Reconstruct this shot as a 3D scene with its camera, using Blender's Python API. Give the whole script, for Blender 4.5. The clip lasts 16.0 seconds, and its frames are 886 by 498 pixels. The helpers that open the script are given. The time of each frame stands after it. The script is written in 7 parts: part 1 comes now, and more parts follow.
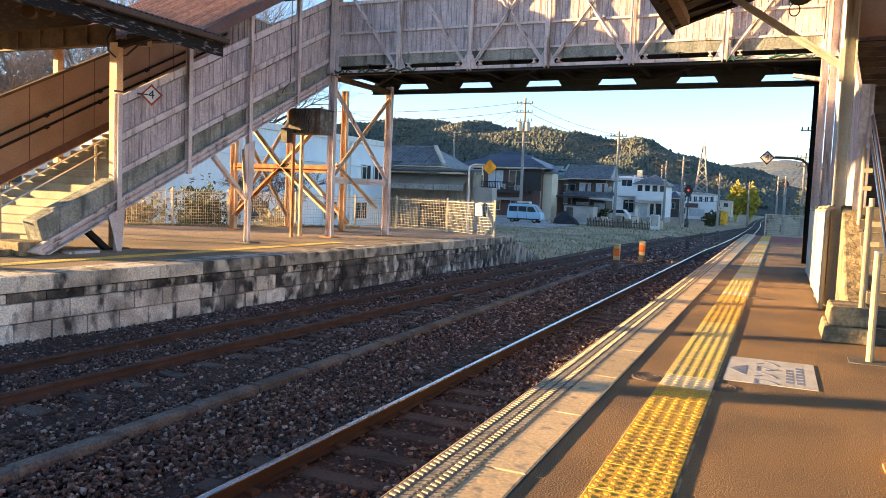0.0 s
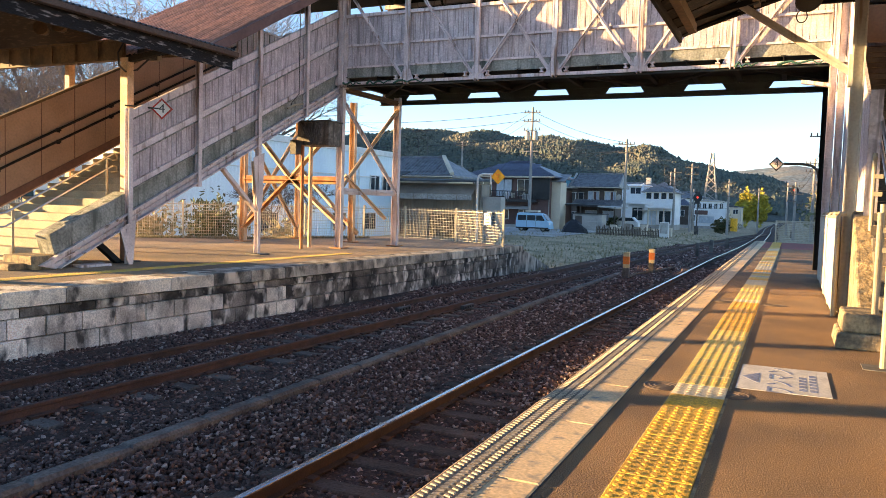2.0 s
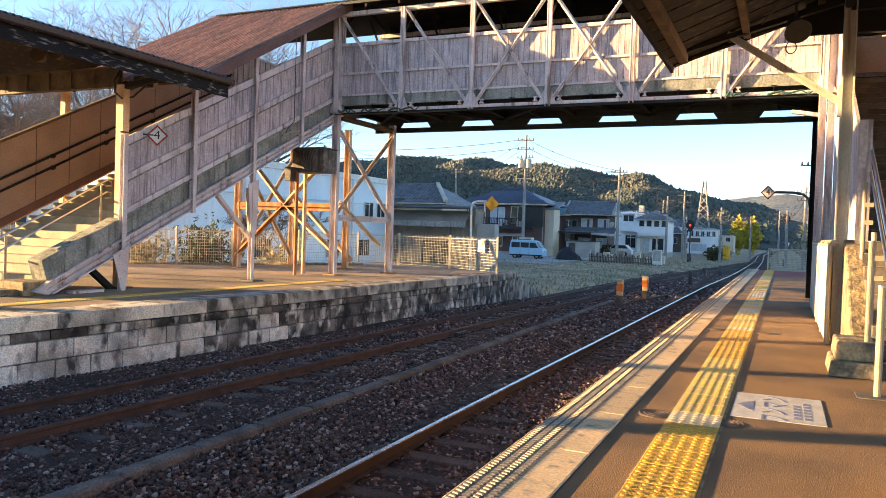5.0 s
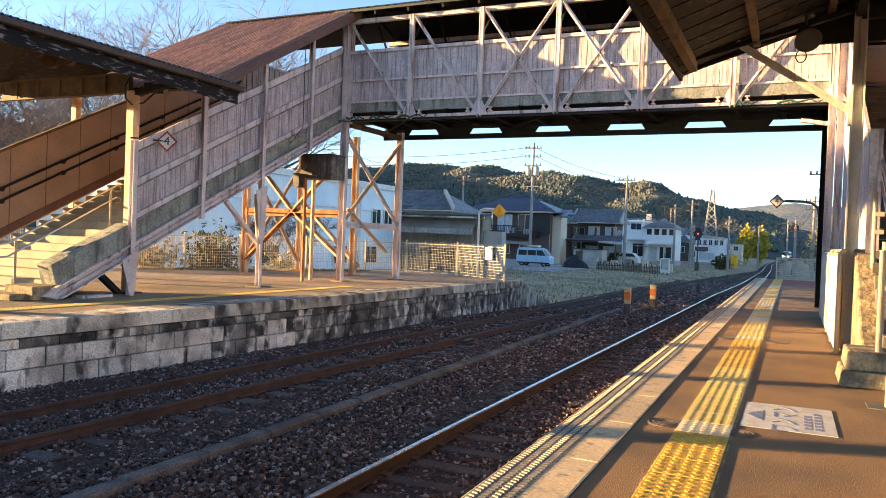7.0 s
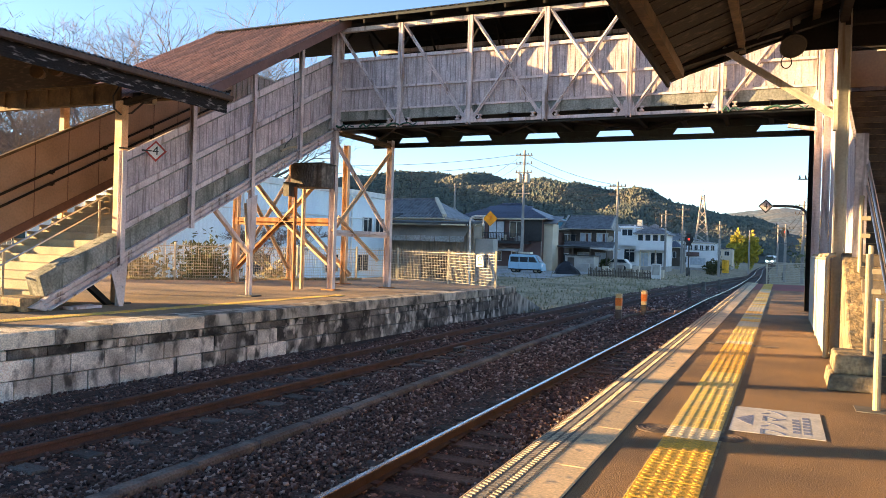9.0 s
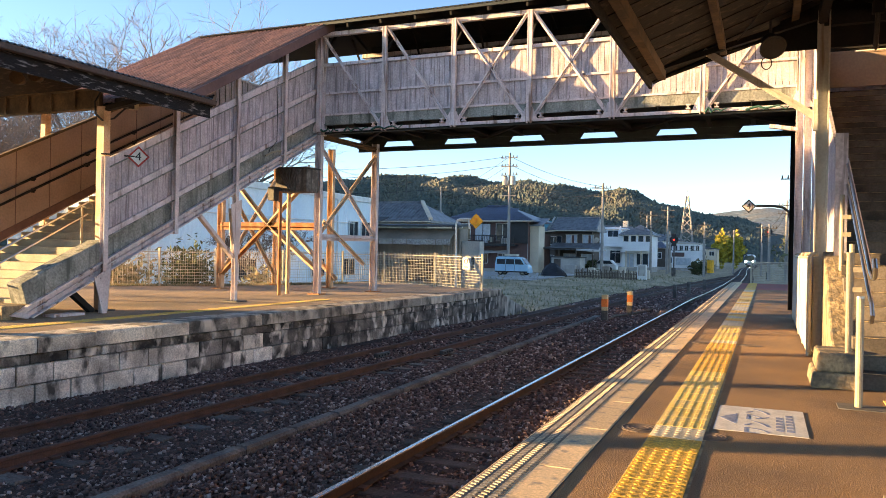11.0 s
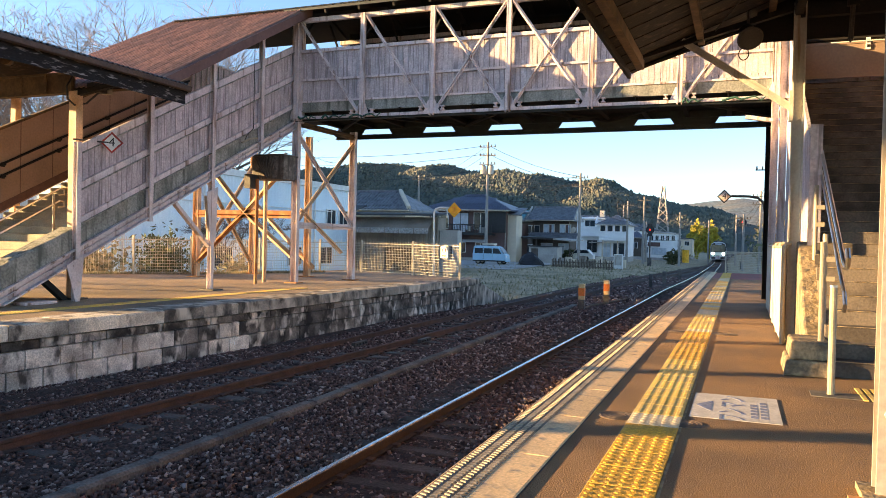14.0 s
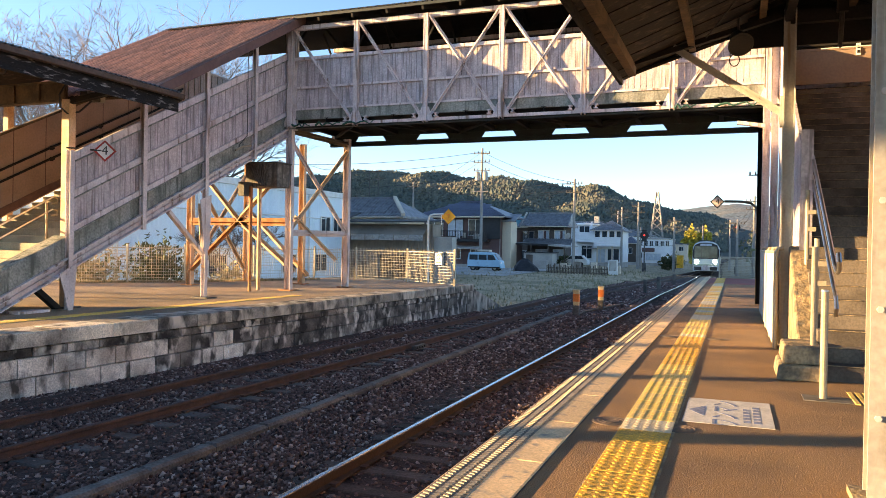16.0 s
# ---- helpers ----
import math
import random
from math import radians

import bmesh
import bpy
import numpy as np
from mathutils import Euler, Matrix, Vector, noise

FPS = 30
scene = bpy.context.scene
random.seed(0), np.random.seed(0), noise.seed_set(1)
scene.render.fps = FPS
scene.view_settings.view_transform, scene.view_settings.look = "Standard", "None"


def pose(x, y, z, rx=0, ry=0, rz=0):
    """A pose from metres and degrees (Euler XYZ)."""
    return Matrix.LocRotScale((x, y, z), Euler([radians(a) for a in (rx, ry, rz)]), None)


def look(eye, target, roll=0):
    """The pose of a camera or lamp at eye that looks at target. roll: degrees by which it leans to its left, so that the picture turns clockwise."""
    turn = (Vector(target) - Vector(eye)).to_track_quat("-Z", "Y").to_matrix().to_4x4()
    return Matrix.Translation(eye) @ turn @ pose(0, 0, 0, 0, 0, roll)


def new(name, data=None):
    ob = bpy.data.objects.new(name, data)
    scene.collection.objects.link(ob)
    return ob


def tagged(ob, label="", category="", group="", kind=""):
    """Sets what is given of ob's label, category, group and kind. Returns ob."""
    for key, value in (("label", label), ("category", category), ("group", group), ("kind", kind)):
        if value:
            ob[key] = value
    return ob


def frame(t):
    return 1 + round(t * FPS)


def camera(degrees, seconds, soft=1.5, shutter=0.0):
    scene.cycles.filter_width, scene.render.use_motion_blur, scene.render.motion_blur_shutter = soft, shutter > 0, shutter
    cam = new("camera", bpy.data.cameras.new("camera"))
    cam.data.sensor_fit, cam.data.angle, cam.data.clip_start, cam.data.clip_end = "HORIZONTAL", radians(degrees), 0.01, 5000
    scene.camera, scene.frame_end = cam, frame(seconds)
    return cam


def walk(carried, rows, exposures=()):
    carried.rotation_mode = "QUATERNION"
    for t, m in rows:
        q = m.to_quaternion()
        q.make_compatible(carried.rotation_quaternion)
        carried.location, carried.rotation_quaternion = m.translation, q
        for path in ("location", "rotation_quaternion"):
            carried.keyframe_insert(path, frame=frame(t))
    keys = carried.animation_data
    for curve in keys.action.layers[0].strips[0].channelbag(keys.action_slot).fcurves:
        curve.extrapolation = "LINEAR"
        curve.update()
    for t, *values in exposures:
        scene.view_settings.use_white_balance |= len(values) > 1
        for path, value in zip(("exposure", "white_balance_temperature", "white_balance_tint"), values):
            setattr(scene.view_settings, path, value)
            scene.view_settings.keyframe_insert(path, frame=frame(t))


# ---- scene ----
cam = camera(61.3, 16.0, soft=0.8)
PATH = [
    (0, (0.003, 0.145, 1.451), (-0.816, 1.964, 1.303), 2.3),
    (0.5, (0.005, 0.146, 1.451), (-0.819, 1.962, 1.3), 2.0),
    (1, (0.007, 0.146, 1.455), (-0.825, 1.959, 1.307), 1.7),
    (1.5, (0.004, 0.133, 1.456), (-0.833, 1.944, 1.318), 1.7),
    (2, (0.0, 0.126, 1.458), (-0.842, 1.936, 1.335), 1.7),
    (2.5, (0.002, 0.126, 1.461), (-0.841, 1.937, 1.357), 1.8),
    (3, (0.002, 0.121, 1.462), (-0.838, 1.934, 1.377), 1.8),
    (3.5, (0.0, 0.114, 1.461), (-0.832, 1.931, 1.393), 1.8),
    (4, (0.0, 0.11, 1.459), (-0.824, 1.932, 1.403), 1.8),
    (6.5, (-0.015, 0.116, 1.458), (-0.86, 1.928, 1.415), 2.1),
    (7, (-0.02, 0.107, 1.455), (-0.867, 1.918, 1.423), 2.2),
    (7.5, (-0.008, 0.1, 1.459), (-0.854, 1.912, 1.437), 2.1),
    (8, (0.007, 0.106, 1.458), (-0.835, 1.92, 1.445), 2.0),
    (8.5, (0.012, 0.11, 1.457), (-0.823, 1.927, 1.448), 1.8),
    (9, (0.015, 0.12, 1.456), (-0.814, 1.94, 1.445), 1.7),
    (11.5, (0.044, 0.132, 1.455), (-0.742, 1.971, 1.454), 1.0),
    (12, (0.05, 0.137, 1.452), (-0.725, 1.981, 1.449), 1.0),
    (12.5, (0.048, 0.136, 1.446), (-0.719, 1.983, 1.434), 1.0),
    (13, (0.038, 0.152, 1.441), (-0.722, 2.002, 1.416), 1.1),
    (13.5, (0.021, 0.151, 1.443), (-0.73, 2.005, 1.411), 1.2),
    (14, (0.016, 0.149, 1.446), (-0.725, 2.006, 1.416), 1.3),
    (14.5, (0.019, 0.152, 1.446), (-0.715, 2.013, 1.425), 1.4),
    (15, (0.028, 0.145, 1.45), (-0.703, 2.007, 1.437), 1.3),
    (15.5, (0.033, 0.143, 1.447), (-0.697, 2.005, 1.438), 1.2),
    (16, (0.04, 0.148, 1.446), (-0.689, 2.01, 1.434), 1.0),
]
walk(cam, [(t, look(eye, target, roll)) for t, eye, target, roll in PATH],
     exposures=[(0, 2.48), (4, 2.46), (7.5, 2.42), (11.5, 2.36), (13.5, 2.36), (16, 2.40)])

# ---- light ----
SUN_EL, SUN_AZ = 6.9, 20.0      # low winter sun, from the left and a little behind
TO_SUN = Vector((-math.cos(radians(SUN_AZ)) * math.cos(radians(SUN_EL)),
                 -math.sin(radians(SUN_AZ)) * math.cos(radians(SUN_EL)), math.sin(radians(SUN_EL))))
world = bpy.data.worlds.new("sky")
scene.world = world
world.use_nodes = True
wn = world.node_tree.nodes
sky = wn.new("ShaderNodeTexSky")
sky.sky_type, sky.sun_disc = "NISHITA", False
sky.sun_elevation, sky.sun_rotation = radians(14), math.atan2(TO_SUN.x, TO_SUN.y)
sky.air_density, sky.dust_density, sky.ozone_density = 0.8, 0.0, 2.0
wn["Background"].inputs[1].default_value = 0.067
world.node_tree.links.new(sky.outputs[0], wn["Background"].inputs[0])
sun = new("sun", bpy.data.lights.new("sun", "SUN"))
sun.data.energy, sun.data.angle, sun.data.color = 5.0, radians(0.6), (1.0, 0.63, 0.27)
sun.matrix_world = look(TO_SUN * 200, (0, 0, 0))


# ---- materials ----
def mat(name, col, col2=None, rough=0.8, scale=1.5, fine=30.0, bump=0.25, metal=0.0, streak=0.0, streak_col=(0.03, 0.03, 0.03),
        vary=0.0, pieces=False, speck=0.35, stretch=(1, 1, 1), emit=0.0, cut=(0.42, 0.62), placed=False, streak_size=(5.0, 5.0, 0.55)):
    """A weathered surface: two colours mixed by a broad noise, a fine grain, vertical dirt streaks and a fine relief."""
    m = bpy.data.materials.new(name)
    m.use_nodes = True
    n, l = m.node_tree.nodes, m.node_tree.links
    b = n["Principled BSDF"]
    b.inputs["Roughness"].default_value, b.inputs["Metallic"].default_value = rough, metal
    tc = n.new("ShaderNodeTexCoord")
    co = tc.outputs["Object"]
    if placed:      # the pattern runs on from piece to piece
        co = n.new("ShaderNodeNewGeometry").outputs["Position"]
    info = n.new("ShaderNodeObjectInfo")
    if pieces:
        mul = n.new("ShaderNodeVectorMath"); mul.operation = "MULTIPLY"
        mul.inputs[1].default_value = (37.0, 61.0, 23.0)
        add = n.new("ShaderNodeVectorMath"); add.operation = "ADD"
        l.new(info.outputs["Random"], mul.inputs[0])
        l.new(co, add.inputs[0]); l.new(mul.outputs[0], add.inputs[1])
        co = add.outputs[0]
    mp = n.new("ShaderNodeMapping"); mp.inputs["Scale"].default_value = stretch
    l.new(co, mp.inputs[0])

    def tex(s, detail=4.0, vec=None):
        t = n.new("ShaderNodeTexNoise")
        t.inputs["Scale"].default_value, t.inputs["Detail"].default_value = s, detail
        l.new(vec or mp.outputs[0], t.inputs["Vector"])
        return t.outputs["Fac"]

    def ramp(fac, lo, hi):
        r = n.new("ShaderNodeMapRange")
        r.inputs["From Min"].default_value, r.inputs["From Max"].default_value = lo, hi
        l.new(fac, r.inputs["Value"])
        return r.outputs["Result"]

    def mix(fac, a, c, kind="MIX"):
        x = n.new("ShaderNodeMix"); x.data_type = "RGBA"; x.blend_type = kind
        for s, v in ((x.inputs[0], fac), (x.inputs[6], a), (x.inputs[7], c)):
            if isinstance(v, (int, float)):
                s.default_value = v
            elif isinstance(v, tuple):
                s.default_value = (*v, 1)
            else:
                l.new(v, s)
        return x.outputs[2]

    col2 = col2 or tuple(c * 0.72 for c in col)
    out = mix(ramp(tex(scale), *cut), col, col2)
    g = ramp(tex(fine, 2.0), 0.3, 0.7)
    gr = n.new("ShaderNodeMapRange")
    gr.inputs["To Min"].default_value, gr.inputs["To Max"].default_value = 1 - speck, 1 + speck
    l.new(g, gr.inputs["Value"])
    gv = n.new("ShaderNodeCombineColor")
    for i in range(3):
        l.new(gr.outputs[0], gv.inputs[i])
    out = mix(1.0, out, gv.outputs[0], "MULTIPLY")
    if streak:
        sm = n.new("ShaderNodeMapping"); sm.inputs["Scale"].default_value = streak_size
        l.new(co, sm.inputs[0])
        s = ramp(tex(1.6, 6.0, sm.outputs[0]), 0.58 - streak * 0.2, 0.72 - streak * 0.16)
        out = mix(s, out, streak_col)
    if vary:
        vr = n.new("ShaderNodeMapRange")
        vr.inputs["To Min"].default_value, vr.inputs["To Max"].default_value = 1 - vary, 1 + vary
        l.new(info.outputs["Random"], vr.inputs["Value"])
        vc = n.new("ShaderNodeCombineColor")
        for i in range(3):
            l.new(vr.outputs[0], vc.inputs[i])
        out = mix(1.0, out, vc.outputs[0], "MULTIPLY")
    l.new(out, b.inputs["Base Color"])
    if bump:
        bp = n.new("ShaderNodeBump")
        bp.inputs["Strength"].default_value, bp.inputs["Distance"].default_value = bump, 0.02
        l.new(tex(fine * 0.7, 3.0), bp.inputs["Height"])
        l.new(bp.outputs[0], b.inputs["Normal"])
    if emit:
        b.inputs["Emission Color"].default_value = (*col, 1)
        b.inputs["Emission Strength"].default_value = emit
    return m


def island_mat(name, cols, rough=0.9, bump=0.3):
    """Loose pieces of many shades, each its own."""
    m = bpy.data.materials.new(name)
    m.use_nodes = True
    n, l = m.node_tree.nodes, m.node_tree.links
    b = n["Principled BSDF"]
    b.inputs["Roughness"].default_value = rough
    geo = n.new("ShaderNodeNewGeometry")
    r = n.new("ShaderNodeValToRGB")
    els = r.color_ramp.elements
    while len(els) < len(cols):
        els.new(0.5)
    for i, (e, c) in enumerate(zip(els, cols)):
        e.position, e.color = i / (len(cols) - 1), (*c, 1)
    l.new(geo.outputs["Random Per Island"], r.inputs[0])
    l.new(r.outputs[0], b.inputs["Base Color"])
    return m


ASPHALT = mat("asphalt_brown", (0.24, 0.140, 0.062), (0.14, 0.085, 0.045), 0.9, 0.7, 125, 0.55, speck=0.85)
ASPHALT_FAR = mat("asphalt_far", (0.36, 0.26, 0.165), (0.21, 0.165, 0.12), 0.9, 0.5, 80, 0.5, speck=0.4)
RED_PAVE = mat("red_pavement", (0.30, 0.07, 0.055), (0.22, 0.06, 0.05), 0.85, 0.6, 60, 0.3)
SLAB = mat("edge_slab_concrete", (0.66, 0.48, 0.275), (0.54, 0.40, 0.235), 0.8, 1.1, 45, 0.10, vary=0.12, pieces=True, speck=0.2, streak=0.12, streak_col=(0.24, 0.21, 0.18))
RIDGE = mat("edge_ridge", (0.46, 0.37, 0.26), (0.32, 0.27, 0.20), 0.75, 6, 60, 0.15, pieces=True, speck=0.2)
YELLOW = mat("tactile_yellow", (0.74, 0.41, 0.04), (0.58, 0.33, 0.045), 0.7, 5, 70, 0.3, vary=0.08, pieces=True, speck=0.3)
YELLOW_OLD = mat("tactile_worn", (0.70, 0.50, 0.11), (0.60, 0.45, 0.16), 0.7, 4, 60, 0.2, vary=0.1, pieces=True, speck=0.2)
TACT_WHITE = mat("tactile_white", (0.58, 0.50, 0.34), (0.46, 0.40, 0.28), 0.7, 5, 60, 0.2, pieces=True, speck=0.2)
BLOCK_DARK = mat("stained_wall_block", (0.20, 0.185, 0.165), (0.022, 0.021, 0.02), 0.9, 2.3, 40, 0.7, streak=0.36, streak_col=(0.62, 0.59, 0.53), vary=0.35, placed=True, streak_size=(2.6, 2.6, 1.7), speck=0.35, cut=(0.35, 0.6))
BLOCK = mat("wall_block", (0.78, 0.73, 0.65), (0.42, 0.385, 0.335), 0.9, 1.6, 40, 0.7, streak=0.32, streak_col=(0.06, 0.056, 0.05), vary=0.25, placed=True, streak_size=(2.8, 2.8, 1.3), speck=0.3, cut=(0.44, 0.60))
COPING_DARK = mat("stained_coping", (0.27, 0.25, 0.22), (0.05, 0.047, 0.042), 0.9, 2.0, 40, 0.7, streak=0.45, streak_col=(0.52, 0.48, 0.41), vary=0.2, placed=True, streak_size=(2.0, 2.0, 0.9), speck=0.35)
COPING = mat("coping", (0.66, 0.60, 0.50), (0.30, 0.275, 0.235), 0.9, 1.3, 40, 0.7, streak=0.38, streak_col=(0.06, 0.056, 0.05), vary=0.15, placed=True, streak_size=(2.2, 2.2, 1.1), speck=0.3, cut=(0.46, 0.62))
# dark concrete for the dirt and the painted-in shade between edge ridges
RIDGE_BED = mat("shade_and_dirt_bed", (0.20, 0.17, 0.135), (0.12, 0.105, 0.085), 0.9, 5, 60, 0.2, pieces=True, speck=0.3)
JOINT = mat("mortar_dark", (0.06, 0.055, 0.05), None, 0.95, 3, 40, 0.3)
CONCRETE = mat("concrete", (0.36, 0.27, 0.155), (0.15, 0.12, 0.08), 0.9, 5.0, 28, 0.9, streak=0.25, streak_col=(0.10, 0.095, 0.085), speck=0.25)
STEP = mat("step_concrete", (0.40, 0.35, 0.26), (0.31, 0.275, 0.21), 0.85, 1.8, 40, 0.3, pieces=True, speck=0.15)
# darker step concrete: the stairwell's shade is put into the colour
STEP_SHADED = mat("step_concrete_shaded", (0.15, 0.125, 0.10), (0.06, 0.05, 0.042), 0.85, 1.8, 40, 0.3, pieces=True, speck=0.2)
PEACH = mat("peach_panel", (0.28, 0.20, 0.145), (0.24, 0.17, 0.125), 0.7, 1.2, 20, 0.1, speck=0.08)
PAINT = mat("old_pink_paint", (0.64, 0.56, 0.56), (0.50, 0.43, 0.43), 0.6, 2.0, 25, 0.2, streak=0.15, streak_col=(0.20, 0.13, 0.10), speck=0.14)
PAINT_W = mat("white_steel_paint", (0.52, 0.50, 0.45), (0.44, 0.42, 0.38), 0.5, 2.0, 25, 0.12, streak=0.1, streak_col=(0.25, 0.17, 0.11), speck=0.1)
# greyed copy of the white paint, with the near columns' shade in it
PAINT_W_SHADED = mat("white_steel_paint_shaded", (0.36, 0.34, 0.31), (0.29, 0.275, 0.25), 0.55, 2.0, 25, 0.15, streak=0.15, streak_col=(0.20, 0.15, 0.11), speck=0.12)
BOARD = mat("faded_board", (0.52, 0.46, 0.48), (0.42, 0.37, 0.385), 0.85, 3.0, 22, 0.35, streak=0.38, streak_col=(0.24, 0.205, 0.21), streak_size=(9.0, 9.0, 0.7), vary=0.10, pieces=True, speck=0.2)
GREENWOOD = mat("mossy_timber", (0.30, 0.305, 0.275), (0.18, 0.19, 0.17), 0.9, 2.5, 22, 0.5, streak=0.3, streak_col=(0.09, 0.10, 0.085), speck=0.3)
GREENSTEEL = mat("green_steel", (0.018, 0.027, 0.023), (0.012, 0.016, 0.014), 0.6, 3, 30, 0.25)
# dark timber; near-black so that shade under roofs and deck is in the colour
DARK = mat("dark_and_shaded_timber", (0.010, 0.008, 0.007), (0.005, 0.0045, 0.004), 0.85, 2, 25, 0.4)
BROWNWALL = mat("brown_inner_wall", (0.37, 0.27, 0.215), (0.30, 0.22, 0.175), 0.75, 0.9, 20, 0.15, speck=0.1)
ROOF = mat("brown_metal_roof", (0.33, 0.19, 0.14), (0.16, 0.10, 0.088), 0.6, 1.2, 12, 0.2, speck=0.35, stretch=(6.0, 0.35, 0.35), cut=(0.40, 0.60))
SEAM = mat("roof_rib", (0.33, 0.19, 0.145), (0.19, 0.12, 0.105), 0.6, 1.2, 12, 0.1, speck=0.3, stretch=(3.0, 0.5, 0.5), cut=(0.42, 0.58))
MANHOLE = mat("manhole_iron", (0.12, 0.085, 0.06), (0.07, 0.052, 0.04), 0.75, 6, 60, 0.4, speck=0.4)
MESH_GREEN = mat("green_netting", (0.03, 0.10, 0.075), (0.02, 0.06, 0.05), 0.9, 6, 60, 0.4)
RAILDARK = mat("main_rail_rust", (0.040, 0.024, 0.019), (0.024, 0.015, 0.012), 0.8, 4, 60, 0.25, speck=0.3)
PICKET = mat("old_picket", (0.10, 0.075, 0.055), (0.16, 0.13, 0.10), 0.9, 3, 20, 0.2, vary=0.3, pieces=True)
SLATE = mat("grey_corrugated", (0.075, 0.078, 0.082), (0.05, 0.052, 0.055), 0.8, 2, 30, 0.3)
ROTTEN = mat("rotten_fascia", (0.009, 0.008, 0.008), (0.24, 0.23, 0.22), 0.95, 9, 30, 0.8, speck=0.5, cut=(0.56, 0.70), stretch=(1, 0.45, 2.2))
GUTTER = mat("brown_gutter", (0.055, 0.036, 0.03), None, 0.5, 2, 30, 0.1)
# brown wood taken near black: the shade under the roofs is in the colour
SOFFIT = mat("soffit_wood_shaded", (0.009, 0.0052, 0.0026), (0.003, 0.0022, 0.0018), 0.8, 2, 22, 0.3, streak=0.2, streak_col=(0.06, 0.04, 0.03), pieces=True, speck=0.25)
RAFTER = mat("pale_rafter", (0.13, 0.085, 0.045), (0.07, 0.048, 0.028), 0.75, 3, 22, 0.2, speck=0.2)
RUST = mat("rusty_steel", (0.34, 0.115, 0.035), (0.46, 0.24, 0.10), 0.8, 3.5, 30, 0.3, speck=0.25)
CREAM = mat("cream_steel", (0.62, 0.46, 0.32), (0.52, 0.33, 0.19), 0.7, 2.5, 30, 0.2, speck=0.15)
STEEL = mat("stainless_rail", (0.55, 0.56, 0.58), (0.45, 0.46, 0.48), 0.28, 4, 60, 0.03, metal=1.0, speck=0.08)
PIPE = mat("painted_pipe", (0.36, 0.31, 0.22), (0.28, 0.24, 0.17), 0.5, 3, 40, 0.08, speck=0.1)
RAILTOP = mat("polished_rail_head", (0.60, 0.62, 0.66), (0.50, 0.51, 0.53), 0.22, 6, 60, 0.02, metal=1.0, speck=0.08)
RAILRUST = mat("rusty_rail", (0.078, 0.044, 0.034), (0.05, 0.029, 0.022), 0.8, 4, 60, 0.25, speck=0.25)
SLEEPER = mat("sleeper", (0.115, 0.10, 0.09), (0.075, 0.066, 0.06), 0.95, 3, 40, 0.5, vary=0.25, pieces=True, speck=0.35)
SLEEPER_W = mat("wood_sleeper", (0.085, 0.062, 0.05), (0.055, 0.042, 0.035), 0.95, 3, 40, 0.6, vary=0.25, pieces=True, speck=0.35)
BED = mat("ballast_bed", (0.055, 0.031, 0.025), (0.026, 0.017, 0.015), 1.0, 4, 50, 0.9, speck=0.5)
STONE = island_mat("ballast_stone", [(0.03, 0.017, 0.015), (0.125, 0.07, 0.058), (0.19, 0.108, 0.09), (0.045, 0.028, 0.025), (0.15, 0.086, 0.072), (0.04, 0.027, 0.025), (0.25, 0.16, 0.135), (0.46, 0.37, 0.325)])
TROUGH = mat("trough_concrete", (0.14, 0.13, 0.118), (0.07, 0.066, 0.062), 0.95, 2, 35, 0.5, pieces=True, vary=0.15, speck=0.35)
FENCE = mat("cream_fence", (0.52, 0.48, 0.38), (0.44, 0.40, 0.32), 0.5, 4, 40, 0.05, speck=0.06)
GROUND = mat("dry_grass_ground", (0.42, 0.32, 0.20), (0.22, 0.185, 0.10), 1.0, 0.5, 9, 0.6, speck=0.5)
GRAVEL = mat("grey_gravel", (0.40, 0.38, 0.35), (0.29, 0.28, 0.26), 1.0, 0.4, 14, 0.6, speck=0.4)
ORANGE = mat("orange_paint", (0.90, 0.24, 0.03), (0.80, 0.20, 0.03), 0.6, 6, 40, 0.1, speck=0.15)
WOODPOST = mat("pale_post", (0.74, 0.54, 0.28), (0.60, 0.43, 0.22), 0.8, 5, 40, 0.2, speck=0.2)
WHITE = mat("white_paint", (0.78, 0.77, 0.74), (0.68, 0.67, 0.64), 0.5, 3, 40, 0.05, speck=0.06)
BLACK = mat("black_paint", (0.02, 0.02, 0.022), None, 0.5, 3, 40, 0.05)
SIGNRED = mat("sign_red", (0.50, 0.05, 0.035), None, 0.5, 3, 40, 0.03)
SIGNYEL = mat("sign_orange_yellow", (0.95, 0.48, 0.02), None, 0.5, 3, 40, 0.03, speck=0.08)
BLUEINK = mat("blue_ink", (0.13, 0.16, 0.27), (0.22, 0.25, 0.35), 0.7, 9, 40, 0.05)
MATWHITE = mat("floor_sign_white", (0.58, 0.55, 0.50), (0.47, 0.45, 0.41), 0.7, 6, 60, 0.1, speck=0.15)
IRON = mat("cast_iron", (0.055, 0.05, 0.046), (0.035, 0.033, 0.03), 0.6, 5, 60, 0.4)
BOXDARK = mat("weathered_box", (0.085, 0.072, 0.062), (0.19, 0.17, 0.15), 0.7, 5, 25, 0.3, streak=0.3, streak_col=(0.04, 0.035, 0.03))
FACTORY = mat("pale_blue_sheet", (0.78, 0.87, 0.93), (0.68, 0.79, 0.88), 0.6, 0.4, 12, 0.08, speck=0.06)
TILE = mat("roof_tile", (0.22, 0.225, 0.24), (0.13, 0.135, 0.15), 0.45, 2, 20, 0.2, speck=0.25)
TILEBLUE = mat("roof_solar_blue", (0.07, 0.085, 0.14), (0.05, 0.06, 0.10), 0.35, 2, 20, 0.1)
